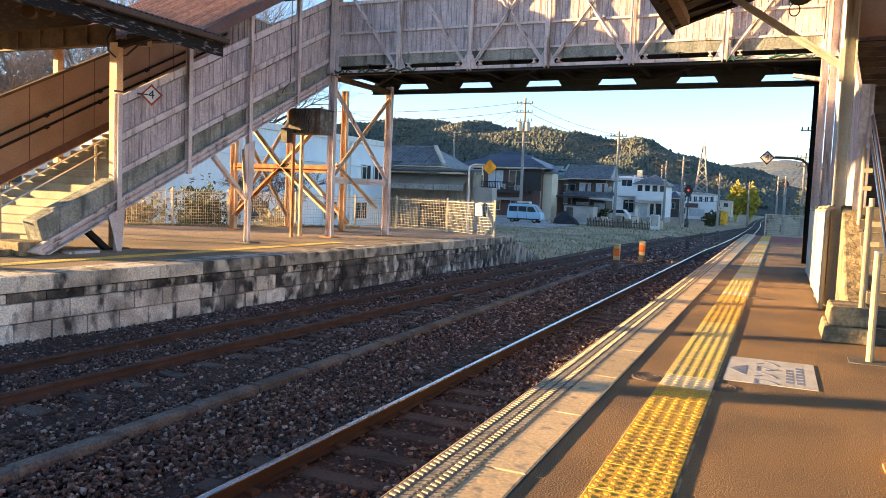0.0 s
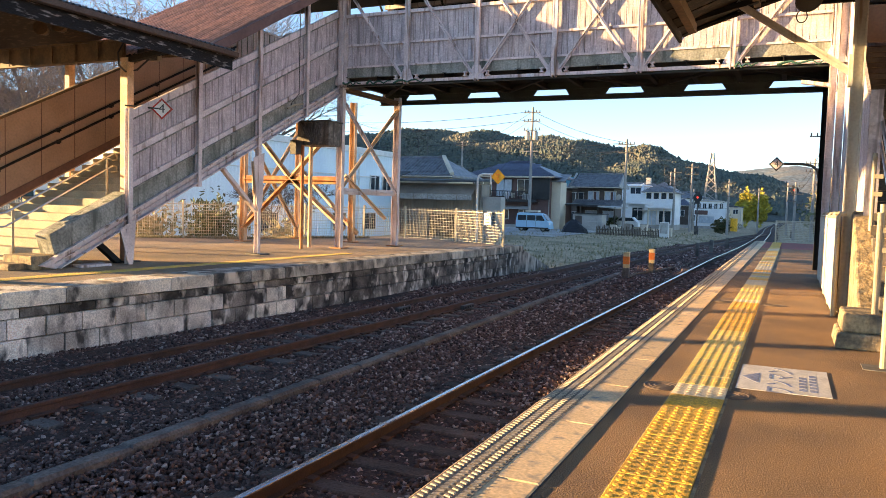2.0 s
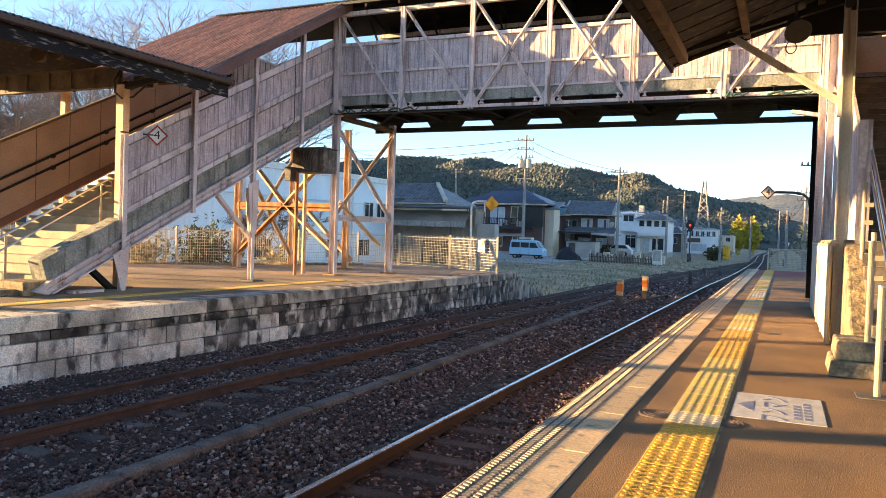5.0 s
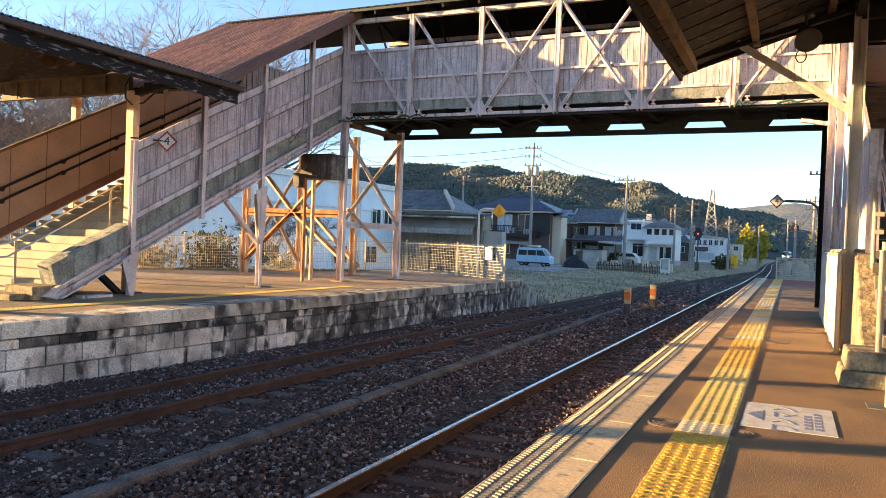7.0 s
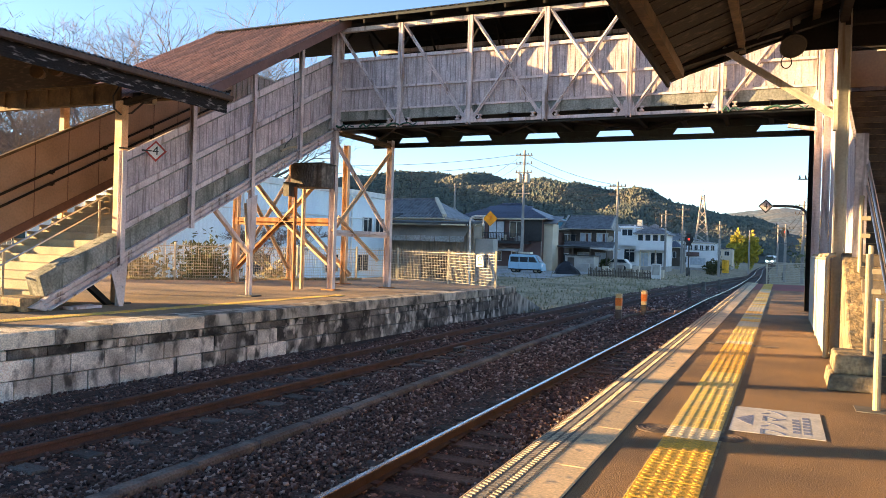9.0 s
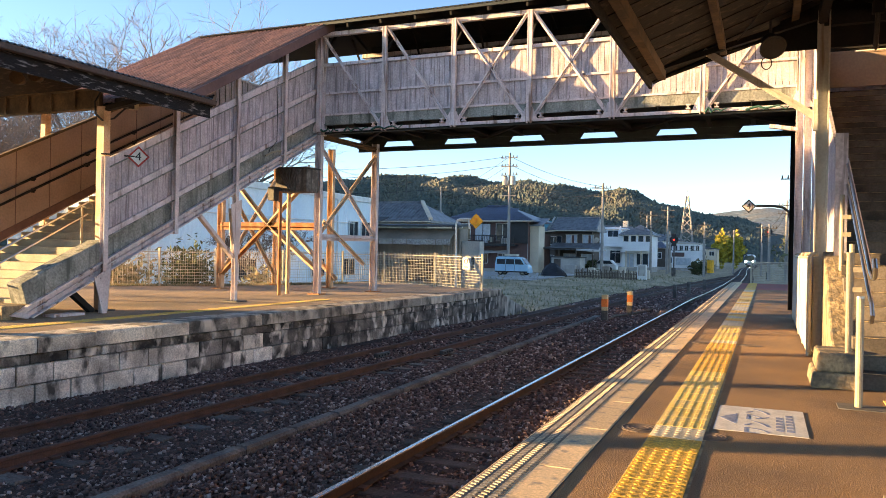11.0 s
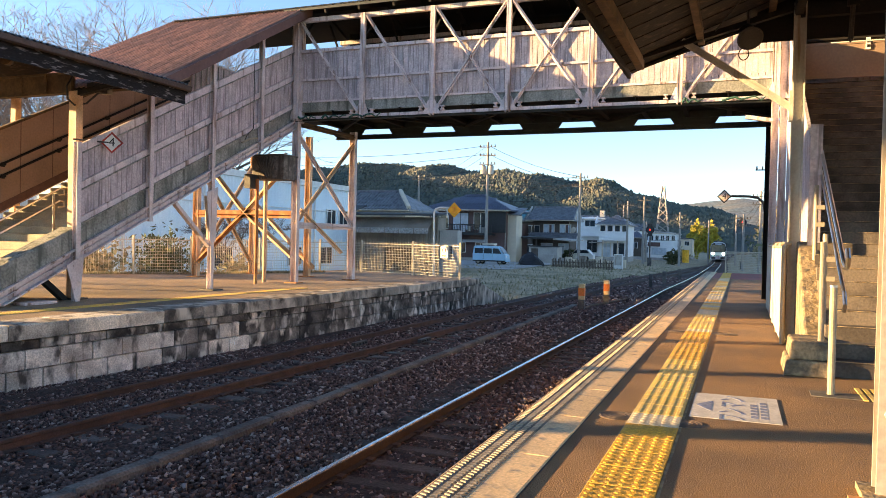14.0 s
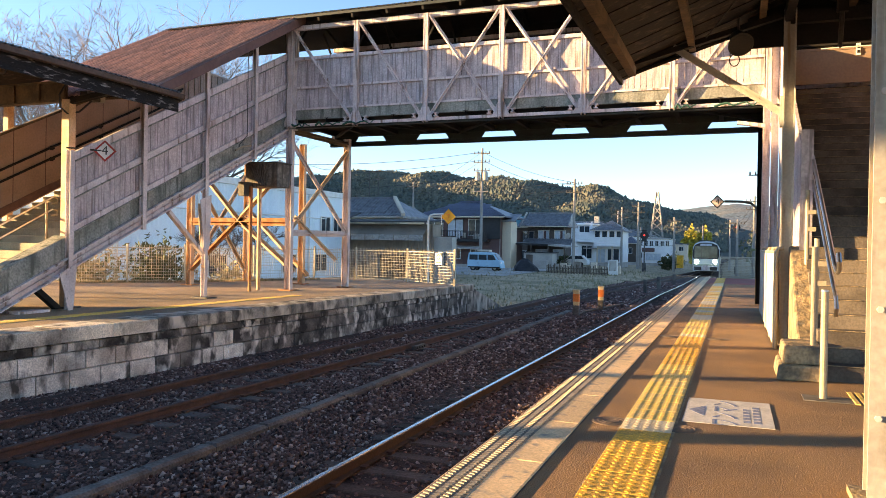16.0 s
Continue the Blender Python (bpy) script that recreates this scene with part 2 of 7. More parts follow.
H_BROWN = mat("house_brown", (0.15, 0.085, 0.073), (0.12, 0.068, 0.06), 0.8, 0.8, 10, 0.1, speck=0.12)
H_DARK = mat("house_dark_boards", (0.11, 0.085, 0.07), (0.075, 0.06, 0.05), 0.85, 0.8, 10, 0.1, speck=0.15)
H_CREAM = mat("house_cream", (0.72, 0.62, 0.48), (0.64, 0.55, 0.43), 0.8, 0.8, 10, 0.1, speck=0.08)
H_WHITE = mat("house_white", (0.88, 0.88, 0.88), (0.80, 0.80, 0.81), 0.8, 0.8, 10, 0.05, speck=0.06)
H_GREY = mat("house_grey", (0.46, 0.43, 0.39), (0.37, 0.345, 0.32), 0.8, 0.8, 10, 0.1, speck=0.1)
TEAL = mat("teal_sheet_roof", (0.04, 0.20, 0.23), (0.03, 0.14, 0.17), 0.5, 2, 20, 0.1)
SHEET = mat("corrugated_beige", (0.30, 0.25, 0.20), (0.22, 0.185, 0.15), 0.7, 0.8, 10, 0.1, speck=0.1)
GLASS = mat("window_glass", (0.03, 0.04, 0.05), (0.05, 0.06, 0.07), 0.08, 2, 10, 0.0, speck=0.05)
CURTAIN = mat("lit_curtain_window", (0.55, 0.60, 0.66), (0.45, 0.5, 0.55), 0.3, 2, 10, 0.0, speck=0.1)
POLE = mat("concrete_pole", (0.35, 0.32, 0.29), (0.28, 0.26, 0.24), 0.85, 1.2, 20, 0.15, speck=0.12)
WIRE = mat("cable", (0.03, 0.03, 0.032), None, 0.6, 3, 40, 0.0)
VAN = mat("pale_blue_van", (0.45, 0.68, 0.84), (0.42, 0.64, 0.80), 0.25, 2, 20, 0.0, speck=0.03)
TYRE = mat("rubber", (0.025, 0.025, 0.025), None, 0.9, 3, 40, 0.2)
BARK = mat("bark", (0.11, 0.085, 0.065), (0.16, 0.125, 0.10), 0.95, 6, 40, 0.5, speck=0.3)
TWIG = mat("twigs", (0.25, 0.19, 0.155), (0.17, 0.13, 0.105), 0.95, 3, 20, 0.1, speck=0.2)
LEAF = island_mat("winter_leaves", [(0.035, 0.055, 0.02), (0.06, 0.085, 0.03), (0.10, 0.10, 0.04), (0.13, 0.105, 0.05)])
BAMBOO = island_mat("yellow_leaves", [(0.38, 0.32, 0.03), (0.55, 0.44, 0.05), (0.28, 0.28, 0.04), (0.62, 0.50, 0.08)])
FOREST_PALE = island_mat("hill_bare_wood", [(0.10, 0.11, 0.09), (0.14, 0.14, 0.11), (0.075, 0.088, 0.07), (0.18, 0.17, 0.13), (0.06, 0.075, 0.055)])
FOREST = island_mat("hill_forest", [(0.06, 0.082, 0.075), (0.08, 0.105, 0.09), (0.10, 0.115, 0.095), (0.07, 0.092, 0.083), (0.12, 0.13, 0.10), (0.085, 0.105, 0.088)])
HILL = mat("hill_ground", (0.045, 0.055, 0.047), (0.06, 0.066, 0.056), 1.0, 0.05, 0.8, 0.3, speck=0.4)
# blue tint that puts the haze of distance into the ridge colour
HILL_HAZED = mat("far_hill_haze_tint", (0.085, 0.13, 0.17), (0.13, 0.15, 0.16), 1.0, 0.03, 0.25, 0.3, speck=0.5)
DRYGRASS = island_mat("dry_grass", [(0.42, 0.33, 0.20), (0.30, 0.25, 0.14), (0.15, 0.16, 0.075), (0.52, 0.42, 0.27)])
TRAINBODY = mat("train_silver", (0.60, 0.62, 0.62), (0.54, 0.56, 0.56), 0.35, 1, 15, 0.02, metal=0.3, speck=0.04)
TRAINGREEN = mat("train_front_green", (0.30, 0.40, 0.30), (0.26, 0.36, 0.27), 0.35, 1, 15, 0.0, speck=0.04)
TRAINPALE = mat("train_apron_paint", (0.70, 0.76, 0.68), (0.64, 0.70, 0.62), 0.35, 1, 15, 0.0, speck=0.04)
TRAINGLASS = mat("train_windscreen", (0.09, 0.12, 0.11), (0.05, 0.07, 0.065), 0.08, 1.2, 10, 0.0, speck=0.05)
TRAINDARK = mat("train_underside", (0.05, 0.05, 0.05), (0.08, 0.075, 0.07), 0.8, 3, 20, 0.2)
HEADLIGHT = mat("headlight_glow", (1.0, 0.97, 0.80), (1.0, 0.97, 0.80), 0.2, 2, 10, 0.0, emit=25.0, speck=0.0)
REDLAMP = mat("signal_red_glow", (1.0, 0.05, 0.03), (1.0, 0.05, 0.03), 0.2, 2, 10, 0.0, emit=0.35, speck=0.0)
TARP = mat("dark_tarp", (0.008, 0.009, 0.014), (0.014, 0.015, 0.02), 0.55, 1.5, 12, 0.5)


# ---- mesh helpers ----
class M:
    """A mesh in the making, in world coordinates."""
    def __init__(self):
        self.v, self.f = [], []

    def quad8(self, pts):
        i = len(self.v)
        self.v += [tuple(p) for p in pts]
        self.f += [(i, i + 3, i + 2, i + 1), (i + 4, i + 5, i + 6, i + 7), (i, i + 1, i + 5, i + 4),
                   (i + 1, i + 2, i + 6, i + 5), (i + 2, i + 3, i + 7, i + 6), (i + 3, i, i + 4, i + 7)]
        return self

    def box(self, x0, x1, y0, y1, z0, z1):
        return self.quad8([(x0, y0, z0), (x1, y0, z0), (x1, y1, z0), (x0, y1, z0),
                           (x0, y0, z1), (x1, y0, z1), (x1, y1, z1), (x0, y1, z1)])

    def slab(self, a, b, c, d, t):
        """A plate on four corners, thickened by the vector t."""
        t = Vector(t)
        q = [Vector(p) for p in (a, b, c, d)]
        return self.quad8(q + [p + t for p in q])

    def beam(self, p, q, w, h, up=(0, 0, 1)):
        p, q = Vector(p), Vector(q)
        d = (q - p).normalized()
        s = d.cross(Vector(up))
        if s.length < 1e-4:
            s = d.cross(Vector((0, 1, 0)))
        s.normalize()
        u = s.cross(d)
        s, u = s * w / 2, u * h / 2
        return self.quad8([p - s - u, p + s - u, q + s - u, q - s - u, p - s + u, p + s + u, q + s + u, q - s + u])

    def hbeam(self, p, q, w, h, up=(0, 1, 0), t=0.012):
        """An H-section: two flanges w wide, h apart, and a web."""
        p, q = Vector(p), Vector(q)
        d = (q - p).normalized()
        s = d.cross(Vector(up)).normalized()
        u = s.cross(d)
        a, b, c, e = w / 2, h / 2, h / 2 - t, t / 2
        prof = [(-a, -b), (a, -b), (a, -c), (e, -c), (e, c), (a, c), (a, b), (-a, b), (-a, c), (-e, c), (-e, -c), (-a, -c)]
        i, n = len(self.v), 12
        for o in (p, q):
            self.v += [tuple(o + s * x + u * y) for x, y in prof]
        self.f += [tuple(range(i, i + n)), tuple(range(i + 2 * n - 1, i + n - 1, -1))]
        self.f += [(i + (k + 1) % n, i + k, i + n + k, i + n + (k + 1) % n) for k in range(n)]
        return self

    def tube(self, pts, r, n=8, r2=None, cap=True):
        pts = [Vector(p) for p in pts]
        base = len(self.v)
        last = None
        for k, p in enumerate(pts):
            d = (pts[min(k + 1, len(pts) - 1)] - pts[max(k - 1, 0)]).normalized()
            s = d.cross(Vector((0, 0, 1)) if abs(d.z) < 0.9 else Vector((0, 1, 0))) if last is None else last - d * last.dot(d)
            s.normalize()
            last = s
            u = d.cross(s)
            rr = r if r2 is None else r + (r2 - r) * k / (len(pts) - 1)
            for j in range(n):
                a = 2 * math.pi * j / n
                self.v.append(tuple(p + s * math.cos(a) * rr + u * math.sin(a) * rr))
        for k in range(len(pts) - 1):
            for j in range(n):
                a, b = base + k * n + j, base + k * n + (j + 1) % n
                self.f.append((a, b, b + n, a + n))
        if cap:
            self.f.append(tuple(base + j for j in reversed(range(n))))
            self.f.append(tuple(base + (len(pts) - 1) * n + j for j in range(n)))
        return self

    def prism(self, poly, ax, a, b):
        """A polygon in the plane across the axis ax, pushed from a to b."""
        def at(p, h):
            return {"x": (h, p[0], p[1]), "y": (p[0], h, p[1]), "z": (p[0], p[1], h)}[ax]
        i, n = len(self.v), len(poly)
        self.v += [at(p, a) for p in poly] + [at(p, b) for p in poly]
        self.f += [tuple(range(i, i + n)), tuple(range(i + 2 * n - 1, i + n - 1, -1))]
        self.f += [(i + (k + 1) % n, i + k, i + n + k, i + n + (k + 1) % n) for k in range(n)]
        return self

    def sweep(self, path, profile):
        """A closed profile of (side, up) carried along a path that lies nearly level."""
        i, n = len(self.v), len(profile)
        path = [Vector(p) for p in path]
        for k, p in enumerate(path):
            d = path[min(k + 1, len(path) - 1)] - path[max(k - 1, 0)]
            s = Vector((d.y, -d.x, 0)).normalized()
            self.v += [tuple(p + s * a + Vector((0, 0, b))) for a, b in profile]
        for k in range(len(path) - 1):
            for j in range(n):
                a, b = i + k * n + j, i + k * n + (j + 1) % n
                self.f.append((a, b, b + n, a + n))
        self.f += [tuple(i + j for j in reversed(range(n))), tuple(i + (len(path) - 1) * n + j for j in range(n))]
        return self


ORG = {}


def data(name, m, material, org=(0, 0, 0), smooth=False):
    me = bpy.data.meshes.new(name)
    o = Vector(org)
    me.from_pydata([tuple(Vector(p) - o) for p in m.v], [], m.f)
    bm = bmesh.new()
    bm.from_mesh(me)
    bmesh.ops.recalc_face_normals(bm, faces=bm.faces)
    bm.to_mesh(me)
    bm.free()
    me.materials.append(material)
    if smooth:
        me.polygons.foreach_set("use_smooth", [True] * len(me.polygons))
    return me


def thing(name, at, label, category, group="", kind=""):
    """An empty at a thing's base, to hold its parts."""
    ob = new(name)
    ob.location = at
    ob.empty_display_size = 0.1
    ORG[ob] = Vector(at)
    return tagged(ob, label, category, group, kind)


def part(name, m, material, parent=None, label="", bevel=0.0, smooth=False):
    """One mesh object, of the mesh m in world coordinates, under a thing or a part."""
    org = ORG.get(parent, Vector())
    ob = new(name, data(name, m, material, org, smooth))
    if parent is not None:
        ob.parent = parent
        ORG[ob] = org
    if bevel:
        bv = ob.modifiers.new("bevel", "BEVEL")
        bv.width, bv.segments, bv.limit_method = bevel, 2, "ANGLE"
    return tagged(ob, label) if label else ob


def solo(name, m, material, label, category, group="", kind="", bevel=0.0, smooth=False, at=(0, 0, 0)):
    """A thing of one mesh."""
    ob = new(name, data(name, m, material, at, smooth))
    ob.location = at
    ORG[ob] = Vector(at)
    if bevel:
        bv = ob.modifiers.new("bevel", "BEVEL")
        bv.width, bv.segments, bv.limit_method = bevel, 2, "ANGLE"
    return tagged(ob, label, category, group, kind)


def piece(name, me, parent, at, rz=0.0):
    """One of many alike pieces, on shared mesh data, at a place in the world."""
    ob = new(name, me)
    ob.parent = parent
    ob.location = Vector(at) - ORG.get(parent, Vector())
    ob.rotation_euler = (0, 0, rz)
    return ob


def bevelled_box(sx, sy, sz, b):
    """A box on the origin's floor, with its upper edges chamfered."""
    m = M()
    x, y = sx / 2, sy / 2
    pts = lambda i, z: [(-x + i, -y + i, z), (x - i, -y + i, z), (x - i, y - i, z), (-x + i, y - i, z)]
    m.v = pts(0, 0) + pts(0, sz - b) + pts(b, sz)
    m.f = [(3, 2, 1, 0), (8, 9, 10, 11)]
    for r in (0, 4):
        m.f += [(r + k, r + (k + 1) % 4, r + 4 + (k + 1) % 4, r + 4 + k) for k in range(4)]
    return m


def lettering(name, text, size, material, parent, m):
    """Flat letters of the built-in font as a mesh part at the pose m, in the parent's space."""
    cu = bpy.data.curves.new(name, "FONT")
    cu.body, cu.size, cu.align_x, cu.align_y, cu.extrude = text, size, "CENTER", "CENTER", 0.001
    tmp = new("letters", cu)
    me = bpy.data.meshes.new_from_object(tmp.evaluated_get(bpy.context.evaluated_depsgraph_get()))
    bpy.data.objects.remove(tmp)
    me.materials.clear()
    me.materials.append(material)
    ob = new(name, me)
    ob.parent = parent
    ob.matrix_basis = m
    return ob


def lerp(table, y):
    """A value off a table of (y, value), straight between its rows."""
    ys, vs = zip(*table)
    return float(np.interp(y, ys, vs))


# ---- the lie of the land ----
TRACK_X = [(-40, -3.45), (0, -3.12), (10, -3.03), (25, -2.86), (45, -2.66), (62, -2.68), (92, -3.09), (127, -3.5),
           (174, -4.6), (215, -5.0), (256, -5.05), (303, -4.75), (400, -2.0), (520, 8.0), (600, 17.0)]
TRACK_Z = [(-40, -0.78), (38, -0.78), (70, -1.18), (92, -1.46), (127, -1.75), (174, -2.0), (256, -2.4), (600, -3.4)]
SIDE_X = [(-40, -9.6), (5, -7.76), (15, -7.27), (25, -6.92), (36, -6.55), (50, -6.1), (70, -5.5), (100, -4.6), (122, -3.75)]


def smooth_path(table, y0, y1, step, z_off=0.0, side=0.0):
    ys = np.arange(y0, y1 + step / 2, step)
    xs = np.array([np.mean([lerp(table, y + d) for d in (-9, -6, -3, 0, 3, 6, 9)]) for y in ys]) if y1 > 60 else np.array([lerp(table, y) for y in ys])
    return [(x + side, y, lerp(TRACK_Z, y) + z_off) for x, y in zip(xs, ys)]


def land(x, y):
    """Height of the open ground."""
    fall = max(0.0, y - 45) * (0.0045 + 0.006 * min(1.0, max(0.0, (x + 22) / 10)))
    dip = 0.42 * min(1.0, max(0.0, (x + 10.5) / 3)) * min(1.0, max(0.0, (3.0 - x) / 2)) * min(1.0, max(0.0, (y - 40) / 20))
    return -1.03 - min(fall, 2.3) - dip


def build_ground():
    m = M()
    xs = [-3000, -1200, -500, -200, -90, -60, -45] + list(range(-36, 20, 2)) + [24, 36, 60, 120, 400, 1200, 3000]
    ys = [-1500, -400, -100, -40, -20] + list(range(-10, 60, 3)) + list(range(64, 160, 8)) + [170, 200, 240, 300, 400, 600, 1000, 2000, 4000]
    for y in ys:
        for x in xs:
            bumpy = 0.05 * noise.noise((x * 0.4, y * 0.3, 0)) if -36 < x < -11 and 26 < y < 150 else 0
            m.v.append((x, y, land(x, y) + bumpy - (0.12 if -11 < x < 0 and y < 60 else 0)))
    n = len(xs)
    for j in range(len(ys) - 1):
        for i in range(n - 1):
            a = j * n + i
            m.f.append((a, a + 1, a + n + 1, a + n))
    solo("ground", m, GROUND, "dry winter grass and bare earth beside the railway", "ground", kind="structure")
    # gravel yard in front of the houses
    g = M()
    g.slab((-60, 60, -1.09), (-18, 60, -1.10), (-19, 84, -1.20), (-60, 84, -1.20), (0, 0, 0.04))
    solo("yard", g, GRAVEL, "grey gravel parking yard before the houses", "yard", kind="structure")


def build_ballast():
    bed = M()
    path = smooth_path(TRACK_X, -30, 330, 3)
    bed.sweep(path, [(-1.75, -0.55), (-1.35, -0.17), (1.3, -0.17), (1.7, -0.55)])
    solo("ballast_bed", bed, BED, "brown stone ballast under the main line", "ballast", kind="stuff")
    b2 = M()
    b2.sweep(smooth_path(SIDE_X, -30, 112, 3), [(-2.2, -0.55), (-1.6, -0.175), (1.5, -0.175), (1.9, -0.55)])
    solo("ballast_bed", b2, BED, "brown stone ballast under the side line", "ballast", kind="stuff")
    b3 = M()
    b3.v = [(-11, -30, -0.97), (-1, -30, -0.97), (-1, 46, -0.97), (-6.5, 46, -0.99), (-8.4, 29, -0.99), (-9.2, 22, -0.97)]
    b3.f = [(0, 1, 2, 3, 4, 5)]
    solo("ballast_bed", b3, BED, "brown stone ballast between the two lines", "ballast", kind="stuff")
    # loose stones, many sizes and shades, as one mesh
    rng = np.random.default_rng(4)
    corner = np.array([(-1, -1, -1), (1, -1, -1), (1, 1, -1), (-1, 1, -1), (-1, -1, 1), (1, -1, 1), (1, 1, 1), (-1, 1, 1)], float)
    quads = np.array([(0, 3, 2, 1), (4, 5, 6, 7), (0, 1, 5, 4), (1, 2, 6, 5), (2, 3, 7, 6), (3, 0, 4, 7)])
    zones = [(2.0, 9.0, 62000, 0.0175), (9.0, 16.0, 42000, 0.021), (16.0, 30.0, 26000, 0.031), (30.0, 60.0, 9000, 0.05)]
    V, F = [], []
    count = 0
    for y0, y1, num, size in zones:
        y = rng.uniform(y0, y1, num)
        left = np.where(y < 26, -10.1 + 0.065 * (y - 7), -7.9)
        x = left + rng.uniform(0, 1, num) * (-1.75 - left)
        near = np.abs(x - np.interp(y, *zip(*TRACK_X)))
        far = np.abs(x - np.interp(y, *zip(*SIDE_X)))
        tz = np.interp(y, *zip(*TRACK_Z))
        on = (near < 0.98) | (far < 0.98)
        z = tz - 0.165 - np.where(on, -0.002, 0.0) + rng.normal(0, 0.012, num) + 0.03 * np.sin(x * 2.1 + np.sin(y * 0.7))
        # a bank of stones heaped against the platform wall
        z -= np.clip(1 - (x - left) / 1.0, 0, 1) * 0.05
        s = size * rng.uniform(0.55, 1.5, num)
        shape = corner[None] * rng.uniform(0.25, 1.3, (num, 8, 3)) * s[:, None, None]
        shape[:, :, 2] *= 0.75
        a = rng.uniform(0, 2 * np.pi, num)
        t = rng.normal(0, 0.7, num)
        ca, sa, ct, st = np.cos(a), np.sin(a), np.cos(t), np.sin(t)
        X, Y, Z = shape[:, :, 0], shape[:, :, 1], shape[:, :, 2]
        Y, Z = Y * ct[:, None] - Z * st[:, None], Y * st[:, None] + Z * ct[:, None]
        X, Y = X * ca[:, None] - Y * sa[:, None], X * sa[:, None] + Y * ca[:, None]
        V.append(np.stack([X + x[:, None], Y + y[:, None], Z + z[:, None]], -1).reshape(-1, 3))
        F.append((quads[None] + 8 * (np.arange(num)[:, None, None] + count)).reshape(-1, 4))
        count += num
    me = bpy.data.meshes.new("ballast_stones")
    V, F = np.concatenate(V), np.concatenate(F)
    me.vertices.add(len(V)); me.vertices.foreach_set("co", V.ravel())
    me.loops.add(F.size); me.loops.foreach_set("vertex_index", F.ravel())
    me.polygons.add(len(F)); me.polygons.foreach_set("loop_start", np.arange(0, F.size, 4))
    me.update(calc_edges=True)
    me.materials.append(STONE)
    tagged(new("ballast_stones", me), "loose dark brown crushed ballast stones", "ballast", kind="stuff")


RAIL_PROFILE = [(-0.055, 0), (0.055, 0), (0.055, 0.012), (0.012, 0.03), (0.012, 0.095), (0.031, 0.107), (0.031, 0.130),
                (-0.031, 0.130), (-0.031, 0.107), (-0.012, 0.095), (-0.012, 0.03), (-0.055, 0.012)]
HEAD_PROFILE = [(-0.031, 0.130), (0.031, 0.130), (0.029, 0.140), (0.020, 0.145), (-0.020, 0.145), (-0.029, 0.140)]


def build_track(name, table, y1, head, timber, label, web=RAILRUST):
    tr = thing(name, (lerp(table, 5), 5, -0.93), label, "railway track", kind="structure")
    for side in (-0.566, 0.566):
        path = smooth_path(table, -30, y1, 3 if y1 > 60 else 2, -0.145, side)
        r = part("rail", M().sweep(path, RAIL_PROFILE), web, tr, "rust-brown steel rail")
        part("rail_head", M().sweep(path, HEAD_PROFILE), head, r)
    sl = bevelled_box(2.05, 0.21, 0.13, 0.015)
    me = data("sleeper", sl, timber)
    clip = data("rail_clip", M().box(-0.1, 0.1, -0.05, 0.05, 0, 0.03).box(-0.09, -0.05, -0.02, 0.02, 0.03, 0.05), RAILRUST)
    y, k = 1.6, 0
    path = smooth_path(table, -30, y1, 1.0)
    px = np.array(path)
    while y < min(y1 - 1, 92):
        x, z = np.interp(y, px[:, 1], px[:, 0]), np.interp(y, px[:, 1], px[:, 2])
        piece("sleeper", me, tr, (x, y, z - 0.275), math.radians(random.uniform(-1.2, 1.2)))
        if y < 26:
            for s in (-0.566, 0.566):
                piece("rail_clip", clip, tr, (x + s, y, z - 0.146))
        y += 0.62
        k += 1


def build_trough():
    t = thing("cable_trough", (-5.4, 5, -0.95), "grey concrete cable trough lying in the ballast", "cable trough")
    me = data("trough_unit", bevelled_box(0.19, 0.992, 0.155, 0.03), TROUGH)
    for i in range(27):
        y = 0.5 + i
        piece("trough_unit", me, t, (-5.37 - 0.006 * i + random.uniform(-0.008, 0.008), y, -0.985 + random.uniform(-0.006, 0.006)), random.uniform(-0.008, 0.02))
    # fish-plated joints on the inner rail of the side line
    for x, y in ((-6.55, 15.6), (-7.55, 14.4)):
        j = M().box(x - 0.045, x + 0.045, y - 0.28, y + 0.28, -0.90, -0.82)
        for d in (-0.2, -0.07, 0.07, 0.2):
            j.box(x + 0.04, x + 0.075, y + d - 0.02, y + d + 0.02, -0.88, -0.84)
        solo("rail_joint", j, IRON, "dark bolted fish plate joining two rails", "rail joint", "rail joints")


# ---- the near platform ----
EDGE = -1.64


def build_near_platform():
    body = M()
    body.box(EDGE + 0.05, 9.0, -16, 33.5, -1.1, 0.0)
    p = solo("platform_near", body, ASPHALT, "brown asphalt platform surface with worn patches", "platform", kind="structure")
    end = M().box(EDGE + 0.05, 6.0, 33.5, 40.2, -1.1, 0.003)
    part("red_surface", end, RED_PAVE, p, "dark red end of the platform")
    side = M().box(EDGE + 0.12, EDGE + 0.16, -16, 40.2, -1.1, -0.2)
    part("platform_face", side, CONCRETE, p)
    return p


